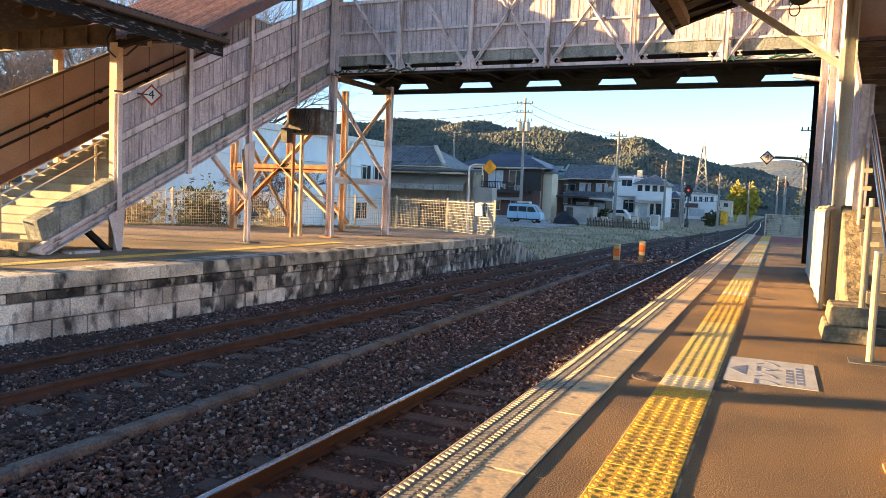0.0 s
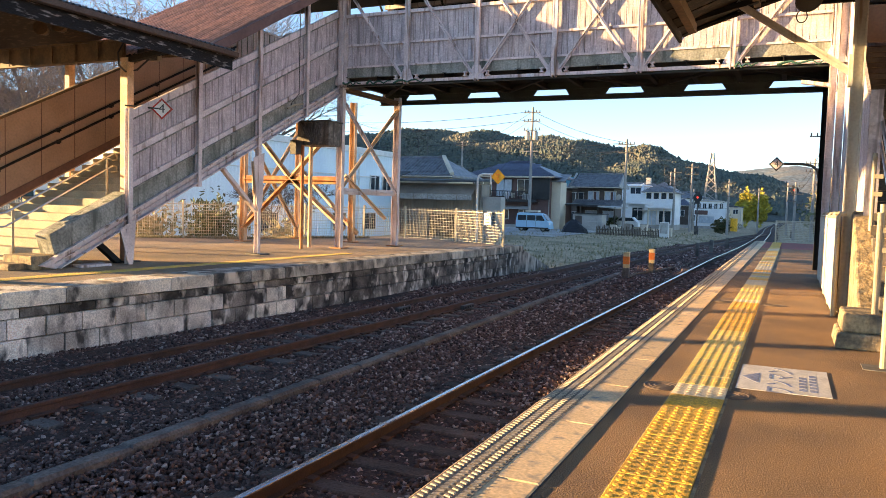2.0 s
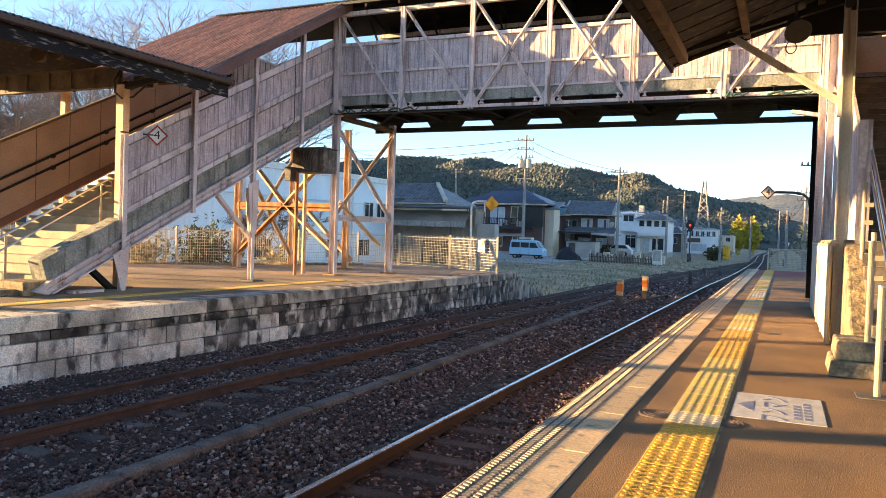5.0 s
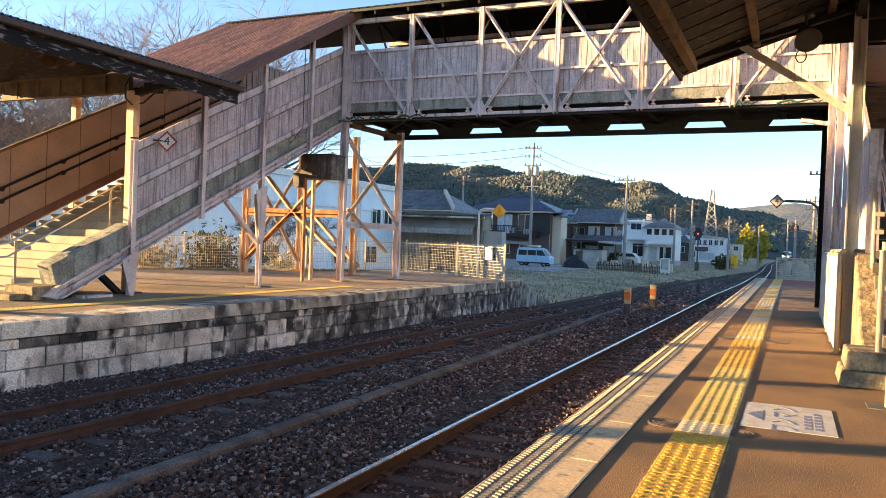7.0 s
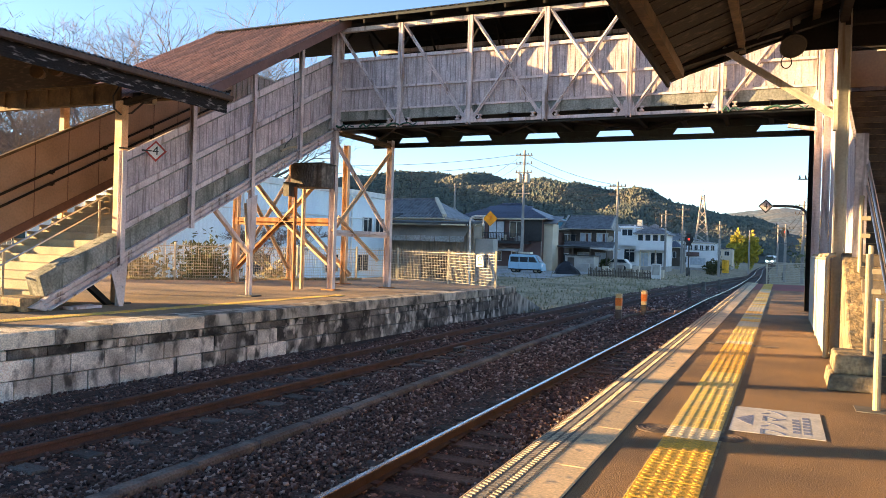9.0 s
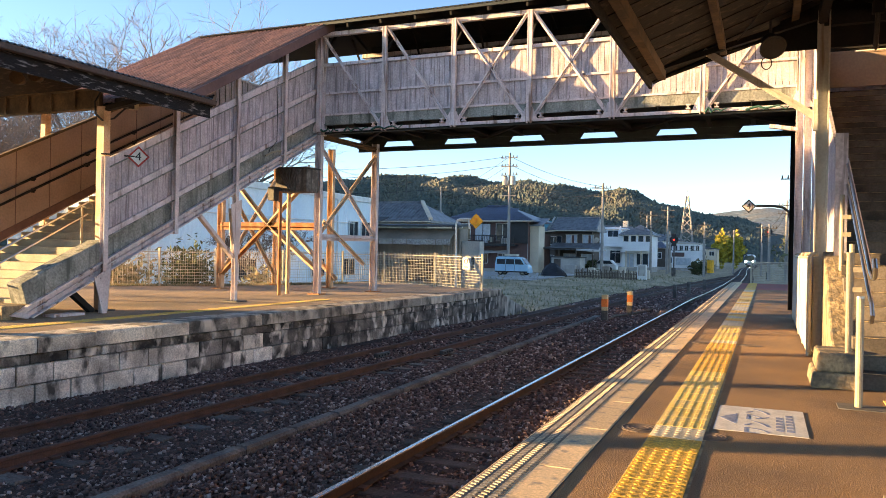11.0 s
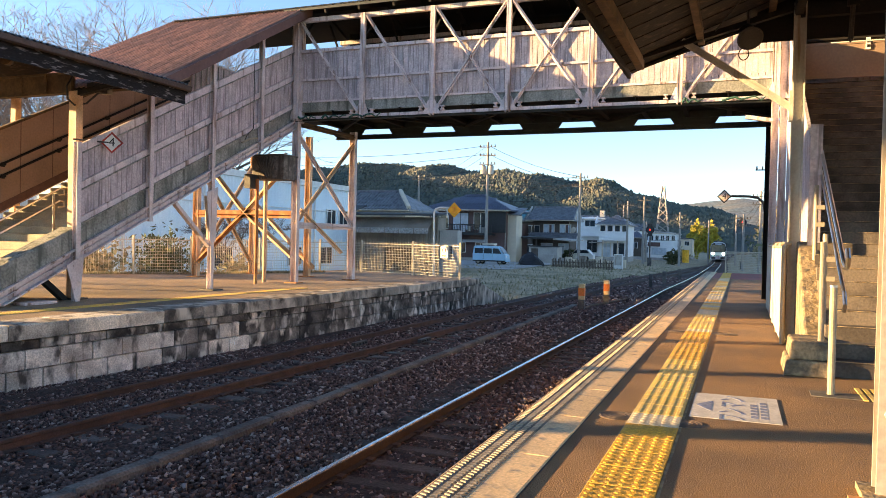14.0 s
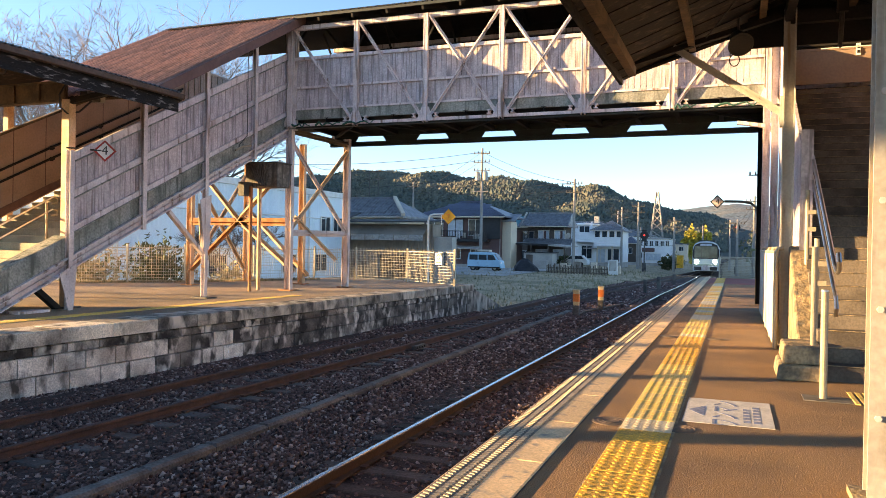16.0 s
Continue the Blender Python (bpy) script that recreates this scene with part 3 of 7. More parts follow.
def build_edge_pieces(p):
    slab = bevelled_box(0.52, 1.19, 0.16, 0.008)
    me = data("edge_slab", slab, SLAB)
    y = -1.0
    while y < 40:
        piece("edge_slab", me, p, (EDGE + 0.26, y + 0.6, -0.148 + random.uniform(-0.002, 0.002)), random.uniform(-0.002, 0.002))
        y += 1.2
    # slip-proof ridges along the edge, short slanting bars in rows
    tile = M()
    for r in range(4):
        for c in range(6):
            y0, x0 = c * 0.05 + 0.004, 0.014 + r * 0.062
            s = 1 if r % 2 else -1
            a, b = Vector((x0, y0 + (0.014 if s < 0 else 0), 0)), Vector((x0 + 0.044, y0 + (0.014 if s > 0 else 0), 0))
            tile.quad8([a + Vector((0, 0, 0)), b, b + Vector((0, 0.026, 0)), a + Vector((0, 0.026, 0)),
                        a + Vector((0.004, 0.005, 0.0065)), b + Vector((-0.004, 0.005, 0.0065)), b + Vector((-0.004, 0.021, 0.0065)), a + Vector((0.004, 0.021, 0.0065))])
    tm = data("edge_ridge", tile, RIDGE)
    # thin dark plate that puts shade and dirt into the gaps
    bed = data("ridge_bed", M().box(0.006, 0.262, 0.002, 0.298, -0.002, 0.0025), RIDGE_BED)
    y = 2.4
    while y < 40:
        piece("ridge_bed", bed, p, (EDGE + 0.012, y, 0.0125))
        piece("edge_ridge", tm, p, (EDGE + 0.012, y, 0.0145))
        y += 0.3
    # tactile paving: dots near the camera, bars further on
    def tact(kind, material):
        m = bevelled_box(0.396, 0.396, 0.02, 0.004)
        if kind == "dot":
            for i in range(5):
                for j in range(5):
                    x, yy = -0.16 + 0.08 * i, -0.16 + 0.08 * j
                    k = len(m.v)
                    for r, z in ((0.024, 0.0195), (0.020, 0.0225), (0.013, 0.0245)):
                        m.v += [(x + r * math.cos(a * math.pi / 4), yy + r * math.sin(a * math.pi / 4), z) for a in range(8)]
                    for q in (0, 8):
                        m.f += [(k + q + a, k + q + (a + 1) % 8, k + q + 8 + (a + 1) % 8, k + q + 8 + a) for a in range(8)]
                    m.f.append(tuple(k + 16 + a for a in range(8)))
        else:
            for i in range(5):
                x = -0.16 + 0.08 * i
                for q in (-0.095, 0.095):
                    m.quad8([(x - 0.018, q - 0.09, 0.019), (x + 0.018, q - 0.09, 0.019), (x + 0.018, q + 0.09, 0.019), (x - 0.018, q + 0.09, 0.019),
                             (x - 0.013, q - 0.083, 0.0235), (x + 0.013, q - 0.083, 0.0235), (x + 0.013, q + 0.083, 0.0235), (x - 0.013, q + 0.083, 0.0235)])
        return data("tactile_tile", m, material)
    kinds = {"new": tact("dot", YELLOW), "worn": tact("bar", YELLOW_OLD), "white": tact("dot", TACT_WHITE), "bar": tact("bar", YELLOW),
             "wornwhite": tact("bar", TACT_WHITE)}
    y = 2.2
    while y < 39.8:
        if y < 6.15:
            k = "new"
        elif y < 6.55:
            k = "white"
        elif y < 9.7:
            k = "worn"
        elif y < 12.75:
            k = "bar"
        elif y < 13.15:
            k = "white"
        elif y < 15.9:
            k = "worn"
        else:
            k = random.choice(["wornwhite", "worn", "worn", "bar"]) if y < 34 else "bar"
        piece("tactile_tile", kinds[k], p, (-0.60, y + 0.2, -0.008))
        y += 0.4
    # thin joint and strip of setting mortar on both sides
    part("joint_strip", M().box(-0.398, -0.38, 2, 39.8, -0.02, 0.003).box(-0.812, -0.802, 2, 39.8, -0.02, 0.003), CONCRETE, p)
    part("slab_joint", M().box(EDGE + 0.518, EDGE + 0.53, 2, 40, -0.02, 0.003), JOINT, p)


# ---- the far platform ----
def fx(y):
    return -10.08 + 0.063 * (y - 7)


def build_far_platform():
    Y0, Y1 = -14.0, 25.6
    m = M()
    m.prism([(fx(Y0) - 0.1, Y0), (fx(Y1) - 0.1, Y1), (-15.2, 27.6), (-18.2, 21.5), (-30, 14.0), (-30, Y0)], "z", -1.15, -0.002)
    p = solo("platform_far", m, ASPHALT_FAR, "brown asphalt island platform with block retaining wall", "platform", kind="structure")
    # sloping end of the retaining wall
    e = M()
    e.prism([(Y1, -1.15), (Y1 + 4.3, -1.15), (Y1 + 4.1, -1.02), (Y1 + 0.3, -0.05), (Y1, -0.0)], "x", fx(Y1) - 0.32, fx(Y1) - 0.05)
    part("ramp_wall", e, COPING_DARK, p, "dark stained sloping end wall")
    e2 = M().slab((-15, Y1 - 0.2, -0.01), (fx(Y1) - 0.3, Y1 - 0.2, -0.01), (fx(Y1) - 0.3, Y1 + 3.2, -1.02), (-15, Y1 + 3.2, -1.02), (0, 0, -0.1))
    part("ramp", e2, ASPHALT_FAR, p)
    back = M().prism([(fx(Y0) - 0.08, Y0), (fx(Y1) - 0.08, Y1), (fx(Y1) - 0.2, Y1), (fx(Y0) - 0.2, Y0)], "z", -1.15, -0.06)
    part("wall_backing", back, JOINT, p)
    return p


def build_far_pieces(p):
    ang = -math.atan(0.063)
    rows = [(-0.385, 0.145, 0.62, 0.02), (-0.69, 0.295, 0.60, 0.0), (-0.995, 0.295, 0.60, 0.3), (-1.16, 0.155, 0.60, 0.0)]
    for z, h, w, off in rows:
        me = data("block", bevelled_box(0.16, w - 0.02, h - 0.008, 0.012), BLOCK)
        stained = data("block", bevelled_box(0.16, w - 0.02, h - 0.008, 0.012), BLOCK_DARK)
        y = 2.0 + off
        while y < 25.6:
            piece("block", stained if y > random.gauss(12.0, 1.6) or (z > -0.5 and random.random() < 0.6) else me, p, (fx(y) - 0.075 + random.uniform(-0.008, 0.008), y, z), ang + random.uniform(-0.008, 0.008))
            y += w
    cop = bevelled_box(0.75, 0.99, 0.23, 0.02)
    me = data("coping_stone", cop, COPING)
    stained = data("coping_stone", cop, COPING_DARK)
    y = 0.5
    while y < 25.6:
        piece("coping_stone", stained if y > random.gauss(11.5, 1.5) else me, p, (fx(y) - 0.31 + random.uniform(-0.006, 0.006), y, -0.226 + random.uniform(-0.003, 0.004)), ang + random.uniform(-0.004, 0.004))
        y += 1.0
    # worn yellow tactile strip along the far platform
    m = bevelled_box(0.3, 0.296, 0.02, 0.003)
    for i in range(4):
        for j in range(4):
            m.box(-0.12 + 0.08 * i - 0.015, -0.12 + 0.08 * i + 0.015, -0.12 + 0.08 * j - 0.015, -0.12 + 0.08 * j + 0.015, 0.02, 0.026)
    me = data("tactile_tile", m, YELLOW_OLD)
    y = 3.0
    while y < 17.5:
        piece("tactile_tile", me, p, (fx(y) - 1.55, y, -0.012), ang)
        y += 0.3


build_ground()
build_ballast()
build_track("track_1", TRACK_X, 520, RAILTOP, SLEEPER_W, "main line with polished rail heads on timber sleepers", RAILDARK)
build_track("track_2", SIDE_X, 121, RAILRUST, SLEEPER, "side line with dull rusty rails on grey sleepers")
build_trough()
near_platform = build_near_platform()
far_platform = build_far_platform()


# ---- the footbridge ----
BX = [-12.3, -10.12, -7.97, -5.80, -3.63, -1.47, 0.68]   # truss verticals
YN, YF = 19.2, 21.8                                      # near and far truss


def wave(m, a, b, c, pitch, amp, t=0.012):
    """A corrugated sheet from edge a-b, running along a->c; the waves follow one another from a to b."""
    a, b, c = Vector(a), Vector(b), Vector(c)
    u, d = b - a, c - a
    nrm = u.cross(d).normalized()
    if nrm.z < 0:
        nrm.negate()
    n = max(2, int(u.length / pitch * 4))
    i = len(m.v)
    for k in range(n + 1):
        o = nrm * (amp * (0, 1, 0, -1)[k % 4])
        p = a + u * (k / n) + o
        m.v += [tuple(p), tuple(p + d), tuple(p - nrm * t), tuple(p + d - nrm * t)]
    for k in range(n):
        q = i + 4 * k
        m.f += [(q, q + 4, q + 5, q + 1), (q + 2, q + 3, q + 7, q + 6), (q, q + 2, q + 6, q + 4), (q + 1, q + 5, q + 7, q + 3)]
    return m


def build_footbridge():
    fb = thing("footbridge", (-5.8, 20.5, 0), "old roofed footbridge of pale pink steel trusses and faded boards", "footbridge")
    x0, x1 = -16.3, 4.6
    for y, nm in ((YN, "near"), (YF, "far")):
        cz = 4.86 if y == YN else 4.66
        bc = part("bottom_chord", M().hbeam((-12.5, y, cz), (1.0, y, cz), 0.16, 0.14, (0, 0, 1)), GREENSTEEL, fb, "green-black riveted chord")
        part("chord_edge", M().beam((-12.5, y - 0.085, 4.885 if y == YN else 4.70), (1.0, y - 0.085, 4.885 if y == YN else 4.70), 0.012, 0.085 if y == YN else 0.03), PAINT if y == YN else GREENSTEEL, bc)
        part("top_chord", M().beam((-12.4, y, 7.76), (0.8, y, 7.76), 0.13, 0.12), PAINT, fb)
        part("ledge_timber", M().beam((-12.2, y + 0.02, 5.20), (0.7, y + 0.02, 5.20), 0.07, 0.28), GREENWOOD, fb, "mossy grey timber at the foot of the boards")
        # far rails take the near-black: their shade is put into the colour
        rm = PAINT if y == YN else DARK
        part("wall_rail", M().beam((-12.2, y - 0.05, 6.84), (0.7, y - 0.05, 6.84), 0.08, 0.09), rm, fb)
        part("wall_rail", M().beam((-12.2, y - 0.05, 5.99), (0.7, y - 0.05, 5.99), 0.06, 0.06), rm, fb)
        part("wall_rail", M().beam((-12.2, y - 0.03, 5.36), (0.7, y - 0.03, 5.36), 0.05, 0.05), PAINT, fb)
        off = -0.13 if y == YN else 0.13
        for x in BX:
            m = M()
            for s in (-0.05, 0.05):
                m.beam((x + s, y + off, 4.80), (x + s, y + off, 7.78), 0.025, 0.11, (0, 1, 0))
            m.beam((x, y + off - 0.04, 4.85), (x, y + off - 0.04, 7.78), 0.09, 0.012, (0, 1, 0))
            v = part("vertical", m, PAINT, fb)
            part("gusset", M().prism([(x - 0.26, 4.84), (x + 0.26, 4.84), (x + 0.1, 5.22), (x - 0.1, 5.22)], "y", y + off - 0.01, y + off + 0.01), PAINT, v)
        diag = [(0, 1), (1, 2), (2, 3), (3, 2), (3, 4), (4, 3), (5, 4), (6, 5)]     # top -> bottom
        for a, b in diag:
            s = 1 if b > a else -1
            part("diagonal", M().beam((BX[a] + s * 0.1, y + off - 0.02 * s, 7.70), (BX[b] - s * 0.13, y + off - 0.02 * s, 4.98), 0.015, 0.10, (0, 1, 0))
                 .beam((BX[a] + s * 0.1, y + off + 0.03, 7.70), (BX[b] - s * 0.13, y + off + 0.03, 4.98), 0.1, 0.015, (0, 1, 0)), PAINT, fb)
    part("bridge_floor", M().box(-16.2, 4.5, YN + 0.02, YF - 0.02, 5.10, 5.18), DARK, fb, "timber deck, shade put into its dark colour")
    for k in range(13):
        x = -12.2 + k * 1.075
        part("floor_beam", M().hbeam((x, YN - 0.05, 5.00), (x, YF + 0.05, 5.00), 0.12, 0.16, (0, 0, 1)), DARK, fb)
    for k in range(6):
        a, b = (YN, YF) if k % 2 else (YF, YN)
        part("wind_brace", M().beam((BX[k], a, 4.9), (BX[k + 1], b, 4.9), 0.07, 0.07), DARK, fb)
    # haunched plates over the far chord, with a trapezoid opening in each bay
    for a, b in zip(BX[:-1], BX[1:]):
        c = (a + b) / 2 + 0.2
        for e, s in ((a, -1), (b, 1)):
            part("haunch_plate", M().prism([(e, 4.72), (c + s * 0.56, 4.72), (c + s * 0.44, 4.90), (e, 4.90)], "y", YF - 0.02, YF + 0.02), GREENSTEEL, fb)
        part("haunch_plate", M().box(a + 0.01, b - 0.01, YF - 0.018, YF + 0.018, 4.905, 5.12), GREENSTEEL, fb)
    # torn green netting caught on the chord
    for x0n, x1n in ((-12.2, -11.6), (-11.4, -10.6), (-10.5, -9.5), (-1.4, -0.9), (-0.5, 0.5)):
        pts = [(x0n + (x1n - x0n) * k / 7, YN - 0.17, 4.86 + 0.05 * math.sin(k * 2.3 + x0n * 5) + 0.03 * (k % 2)) for k in range(8)]
        part("netting_scrap", M().tube(pts, 0.035, 5, 0.015), MESH_GREEN, fb, "torn green netting on the chord")
    # rail-like clamps that hold the deck
    for k, x in enumerate(BX[1:6]):
        for s in (-0.32, 0.33):
            part("clamp", M().box(x + s - 0.05, x + s + 0.05, YN - 0.2, YN - 0.05, 4.93, 4.96).box(x + s - 0.015, x + s + 0.015, YN - 0.2, YN - 0.06, 4.96, 5.02)
                 .box(x + s - 0.05, x + s + 0.05, YN - 0.2, YN - 0.06, 5.02, 5.05), PAINT, fb)
    # far boarding in one sheet; the near boards are pieces
    part("far_boarding", M().box(-12.2, 4.4, YF - 0.03, YF + 0.0, 5.2, 6.6), PAINT, fb)
    # added dark sheet that closes the sky gap, for the shaded roof underside
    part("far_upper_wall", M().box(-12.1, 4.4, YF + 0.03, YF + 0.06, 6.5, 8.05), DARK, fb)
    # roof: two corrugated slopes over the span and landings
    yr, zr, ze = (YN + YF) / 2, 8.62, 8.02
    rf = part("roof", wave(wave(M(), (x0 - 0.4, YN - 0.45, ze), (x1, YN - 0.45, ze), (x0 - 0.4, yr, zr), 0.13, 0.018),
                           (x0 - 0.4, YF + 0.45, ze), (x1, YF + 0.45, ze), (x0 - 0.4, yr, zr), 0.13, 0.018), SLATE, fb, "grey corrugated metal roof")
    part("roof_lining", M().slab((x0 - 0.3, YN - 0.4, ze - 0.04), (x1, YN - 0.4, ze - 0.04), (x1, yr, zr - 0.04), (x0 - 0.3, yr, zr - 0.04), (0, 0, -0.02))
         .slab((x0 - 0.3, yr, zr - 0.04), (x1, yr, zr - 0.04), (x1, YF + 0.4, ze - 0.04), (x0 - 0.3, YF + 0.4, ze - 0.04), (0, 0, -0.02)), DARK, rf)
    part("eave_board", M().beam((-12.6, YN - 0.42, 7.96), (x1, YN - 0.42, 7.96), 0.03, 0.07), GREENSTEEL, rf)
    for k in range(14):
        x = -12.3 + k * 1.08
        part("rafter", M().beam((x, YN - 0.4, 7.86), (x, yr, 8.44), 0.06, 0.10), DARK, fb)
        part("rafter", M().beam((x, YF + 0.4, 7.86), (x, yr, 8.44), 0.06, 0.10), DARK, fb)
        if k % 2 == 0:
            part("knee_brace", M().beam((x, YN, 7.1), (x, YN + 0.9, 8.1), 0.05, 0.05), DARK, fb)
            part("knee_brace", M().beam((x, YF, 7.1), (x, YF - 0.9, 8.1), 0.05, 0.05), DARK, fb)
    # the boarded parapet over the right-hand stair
    # two added near-black boxes fill the shaded gaps above and below the panel
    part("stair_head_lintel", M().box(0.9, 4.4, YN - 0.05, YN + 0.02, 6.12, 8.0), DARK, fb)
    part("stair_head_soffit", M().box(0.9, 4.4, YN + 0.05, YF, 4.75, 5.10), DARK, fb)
    part("stair_head_panel", M().box(0.9, 4.4, YN - 0.06, YN - 0.02, 5.25, 6.0), PEACH, fb, "pale sunlit panel over the stair head")
    part("stair_head_beam", M().box(0.9, 4.4, YN - 0.08, YN, 6.0, 6.06), PEACH, fb)
    part("end_wall", M().box(4.4, 4.48, YN, YF, 5.1, 8.0), BROWNWALL, fb)
    ew = part("end_wall", M().box(-16.36, -16.28, YN, YF + 0.6, 5.1, 6.93), BOARD, fb, "grey weathered boards of the landing wall")
    part("wall_cap", M().box(-16.4, -16.24, YN - 0.04, YF + 0.64, 6.93, 6.99), PAINT, ew)
    for k in range(11):
        part("cover_strip", M().box(-16.28, -16.262, YN + 0.15 + k * 0.28, YN + 0.17 + k * 0.28, 5.1, 6.93), GREENWOOD, ew)
    return fb


def build_tower(fb):
    """The steel legs under the landing on the far platform, and the leg on the near one."""
    xb = -16.4
    legs = [(-12.35, YN, PAINT), (-11.75, YF - 0.2, PAINT), (xb, YN + 0.5, CREAM), (xb, YF + 0.9, CREAM), (-13.85, YF + 0.5, CREAM)]
    for x, y, mt in legs:
        l = part("leg", M().hbeam((x, y, 0), (x, y, 4.80), 0.16, 0.2, (1, 0, 0)), mt, fb)
        part("foot_plate", M().box(x - 0.2, x + 0.2, y - 0.2, y + 0.2, 0, 0.03), RUST, l)
    def bar(p, q, mt, w=0.09):
        w *= 1.7
        part("cross_brace", M().beam(p, q, w, 0.025, (1, 0, 0)).beam(p, q, 0.025, w, (1, 0, 0)), mt, fb)
    a, b = (-12.35, YN), (-11.75, YF - 0.2)
    bar((*a, 4.5), (*b, 1.75), PAINT); bar((*b, 4.4), (*a, 1.75), CREAM); bar((*a, 1.72), (*b, 1.72), PAINT, 0.11)
    bar((-11.9, 21.2, 0.9), (-12.3, 19.4, 2.2), CREAM); bar((*a, 4.75), (*b, 4.62), RAFTER, 0.1)
    # braces across, in the plane of the back legs
    y = YN + 0.45
    bar((-12.45, y, 2.05), (xb, y, 2.05), RUST, 0.14)
    for p, q in (((-12.45, y, 0.55), (-14.5, y, 2.1)), ((-16.3, y, 0.5), (-14.5, y, 2.1)), ((-14.5, y, 2.1), (-16.2, y, 3.9)), ((-14.5, y, 2.1), (-12.6, y, 3.9))):
        bar(p, q, CREAM if p[0] > -16 else RUST, 0.1)
    bar((xb, y, 0.4), (xb, YF + 0.8, 3.8), CREAM, 0.1); bar((xb, YF + 0.8, 0.4), (xb, y, 3.8), CREAM, 0.1)
    bar((-13.6, YF + 0.5, 0.3), (xb, YF + 0.9, 2.6), CREAM, 0.1)
    # the leg on the near platform
    for dx in (-0.02, 0.16):
        part("leg", M().hbeam((0.68 + dx, YN - 0.05, 0), (0.68 + dx, YN - 0.05, 7.6), 0.14, 0.16, (1, 0, 0)), PAINT, fb)
    part("leg", M().hbeam((0.62, YF, 0), (0.62, YF, 7.6), 0.16, 0.16, (1, 0, 0)), DARK, fb)
    part("bracket", M().beam((0.02, YN - 0.1, 4.44), (0.62, YN - 0.1, 4.34), 0.14, 0.08), PAINT, fb)


# ---- the stair on the far platform ----
SX = -12.5       # its track-side wall


def wall_z(y, base, slope=0.497):
    return base + (y - 11.6) * slope


def build_far_stair():
    st = thing("station_stair", (-14.4, 9.5, 0), "roofed stair with faded board sides and concrete steps", "stair")
    ya, yb = 11.42, 19.15
    # stringer: mossy timber band above a pale steel channel
    part("stringer", M().slab((SX + 0.04, 9.42, 0.08), (SX + 0.04, 9.74, 0.0), (SX + 0.04, 19.4, 4.66), (SX + 0.04, 19.4, 4.90), (-0.10, 0, 0)), PAINT, st, "pale pink steel stringer", bevel=0.01)
    part("stringer_lip", M().beam((SX + 0.09, 9.76, 0.03), (SX + 0.09, 19.4, 4.68), 0.025, 0.12, (1, 0, 0)).beam((SX + 0.085, 9.6, 0.20), (SX + 0.085, 19.4, 4.92), 0.03, 0.10, (1, 0, 0)).beam((SX + 0.065, 9.7, 0.115), (SX + 0.065, 19.4, 4.80), 0.012, 0.05, (1, 0, 0)), PAINT, st)
    part("timber_band", M().slab((SX, ya, 1.0), (SX, yb + 0.1, 4.85), (SX, yb + 0.1, 5.28), (SX, ya, 1.54), (-0.08, 0, 0)), GREENWOOD, st, "grey-green weathered timber band")
    part("curb", M().slab((SX + 0.06, 9.70, 0.27), (SX + 0.06, 11.4, 1.04), (SX + 0.06, 11.4, 1.50), (SX + 0.06, 9.58, 0.66), (-0.42, 0, 0)), GREENWOOD, st, "weathered concrete curb beside the steps", bevel=0.02)
    for za, zb, h in ((1.60, 5.26, 0.11), (2.30, 6.10, 0.13), (3.06, 6.95, 0.16)):
        part("wall_rail", M().beam((SX + 0.035, ya, za), (SX + 0.035, yb, zb), 0.07, h), PAINT, st)
        part("rail_ledge", M().beam((SX + 0.06, ya, za - h * 0.62), (SX + 0.06, yb, zb - h * 0.62), 0.10, 0.02), GREENWOOD, st)
    part("wall_backing", M().slab((SX - 0.04, ya, wall_z(ya, 1.3)), (SX - 0.04, yb, wall_z(yb, 1.3)), (SX - 0.04, yb, wall_z(yb, 3.15)), (SX - 0.04, ya, wall_z(ya, 3.15)), (-0.02, 0, 0)), BROWNWALL, st)
    # posts on the track side, outside of the boards
    for y, z0 in ((13.34, None), (15.45, 0.0), (17.47, None)):
        b = wall_z(y, 0.80) if z0 is None else z0
        x = SX + 0.11
        t = 4.43 + (y - 12.5) * 0.549 - 0.10
        p = part("post", M().hbeam((x, y, b), (x, y, t), 0.11, 0.12, (1, 0, 0)), PAINT, st)
        if z0 == 0.0:
            part("post_gusset", M().prism([(y - 0.26, 2.45), (y + 0.16, 2.6), (y + 0.1, 1.2), (y - 0.1, 1.2)], "x", x + 0.06, x + 0.075), PAINT, p)
            part("foot_plate", M().box(x - 0.2, x + 0.25, y - 0.2, y + 0.2, 0, 0.03), IRON, p)
            part("knee_brace", M().beam((x - 0.05, y - 0.02, 1.12), (x - 0.05, y - 1.25, 2.12), 0.11, 0.09), PAINT, p)
            part("knee_brace", M().beam((x - 0.02, y, 0.75), (x - 0.9, y + 0.9, 2.4), 0.09, 0.09), CREAM, p)
    part("strut", M().beam((-12.85, 11.5, 0.0), (-12.6, 10.7, 0.50), 0.10, 0.12), DARK, st)
    lp = part("low_post", M().hbeam((SX + 0.11, 11.36, 0), (SX + 0.11, 11.36, 3.2), 0.11, 0.12, (1, 0, 0)), PAINT, st)
    part("post_gusset", M().prism([(11.08, 0.74), (11.5, 0.95), (11.44, 0.3), (11.42, 0.05), (11.28, 0.05), (11.2, 0.35)], "x", SX + 0.165, SX + 0.18), PAINT, lp)
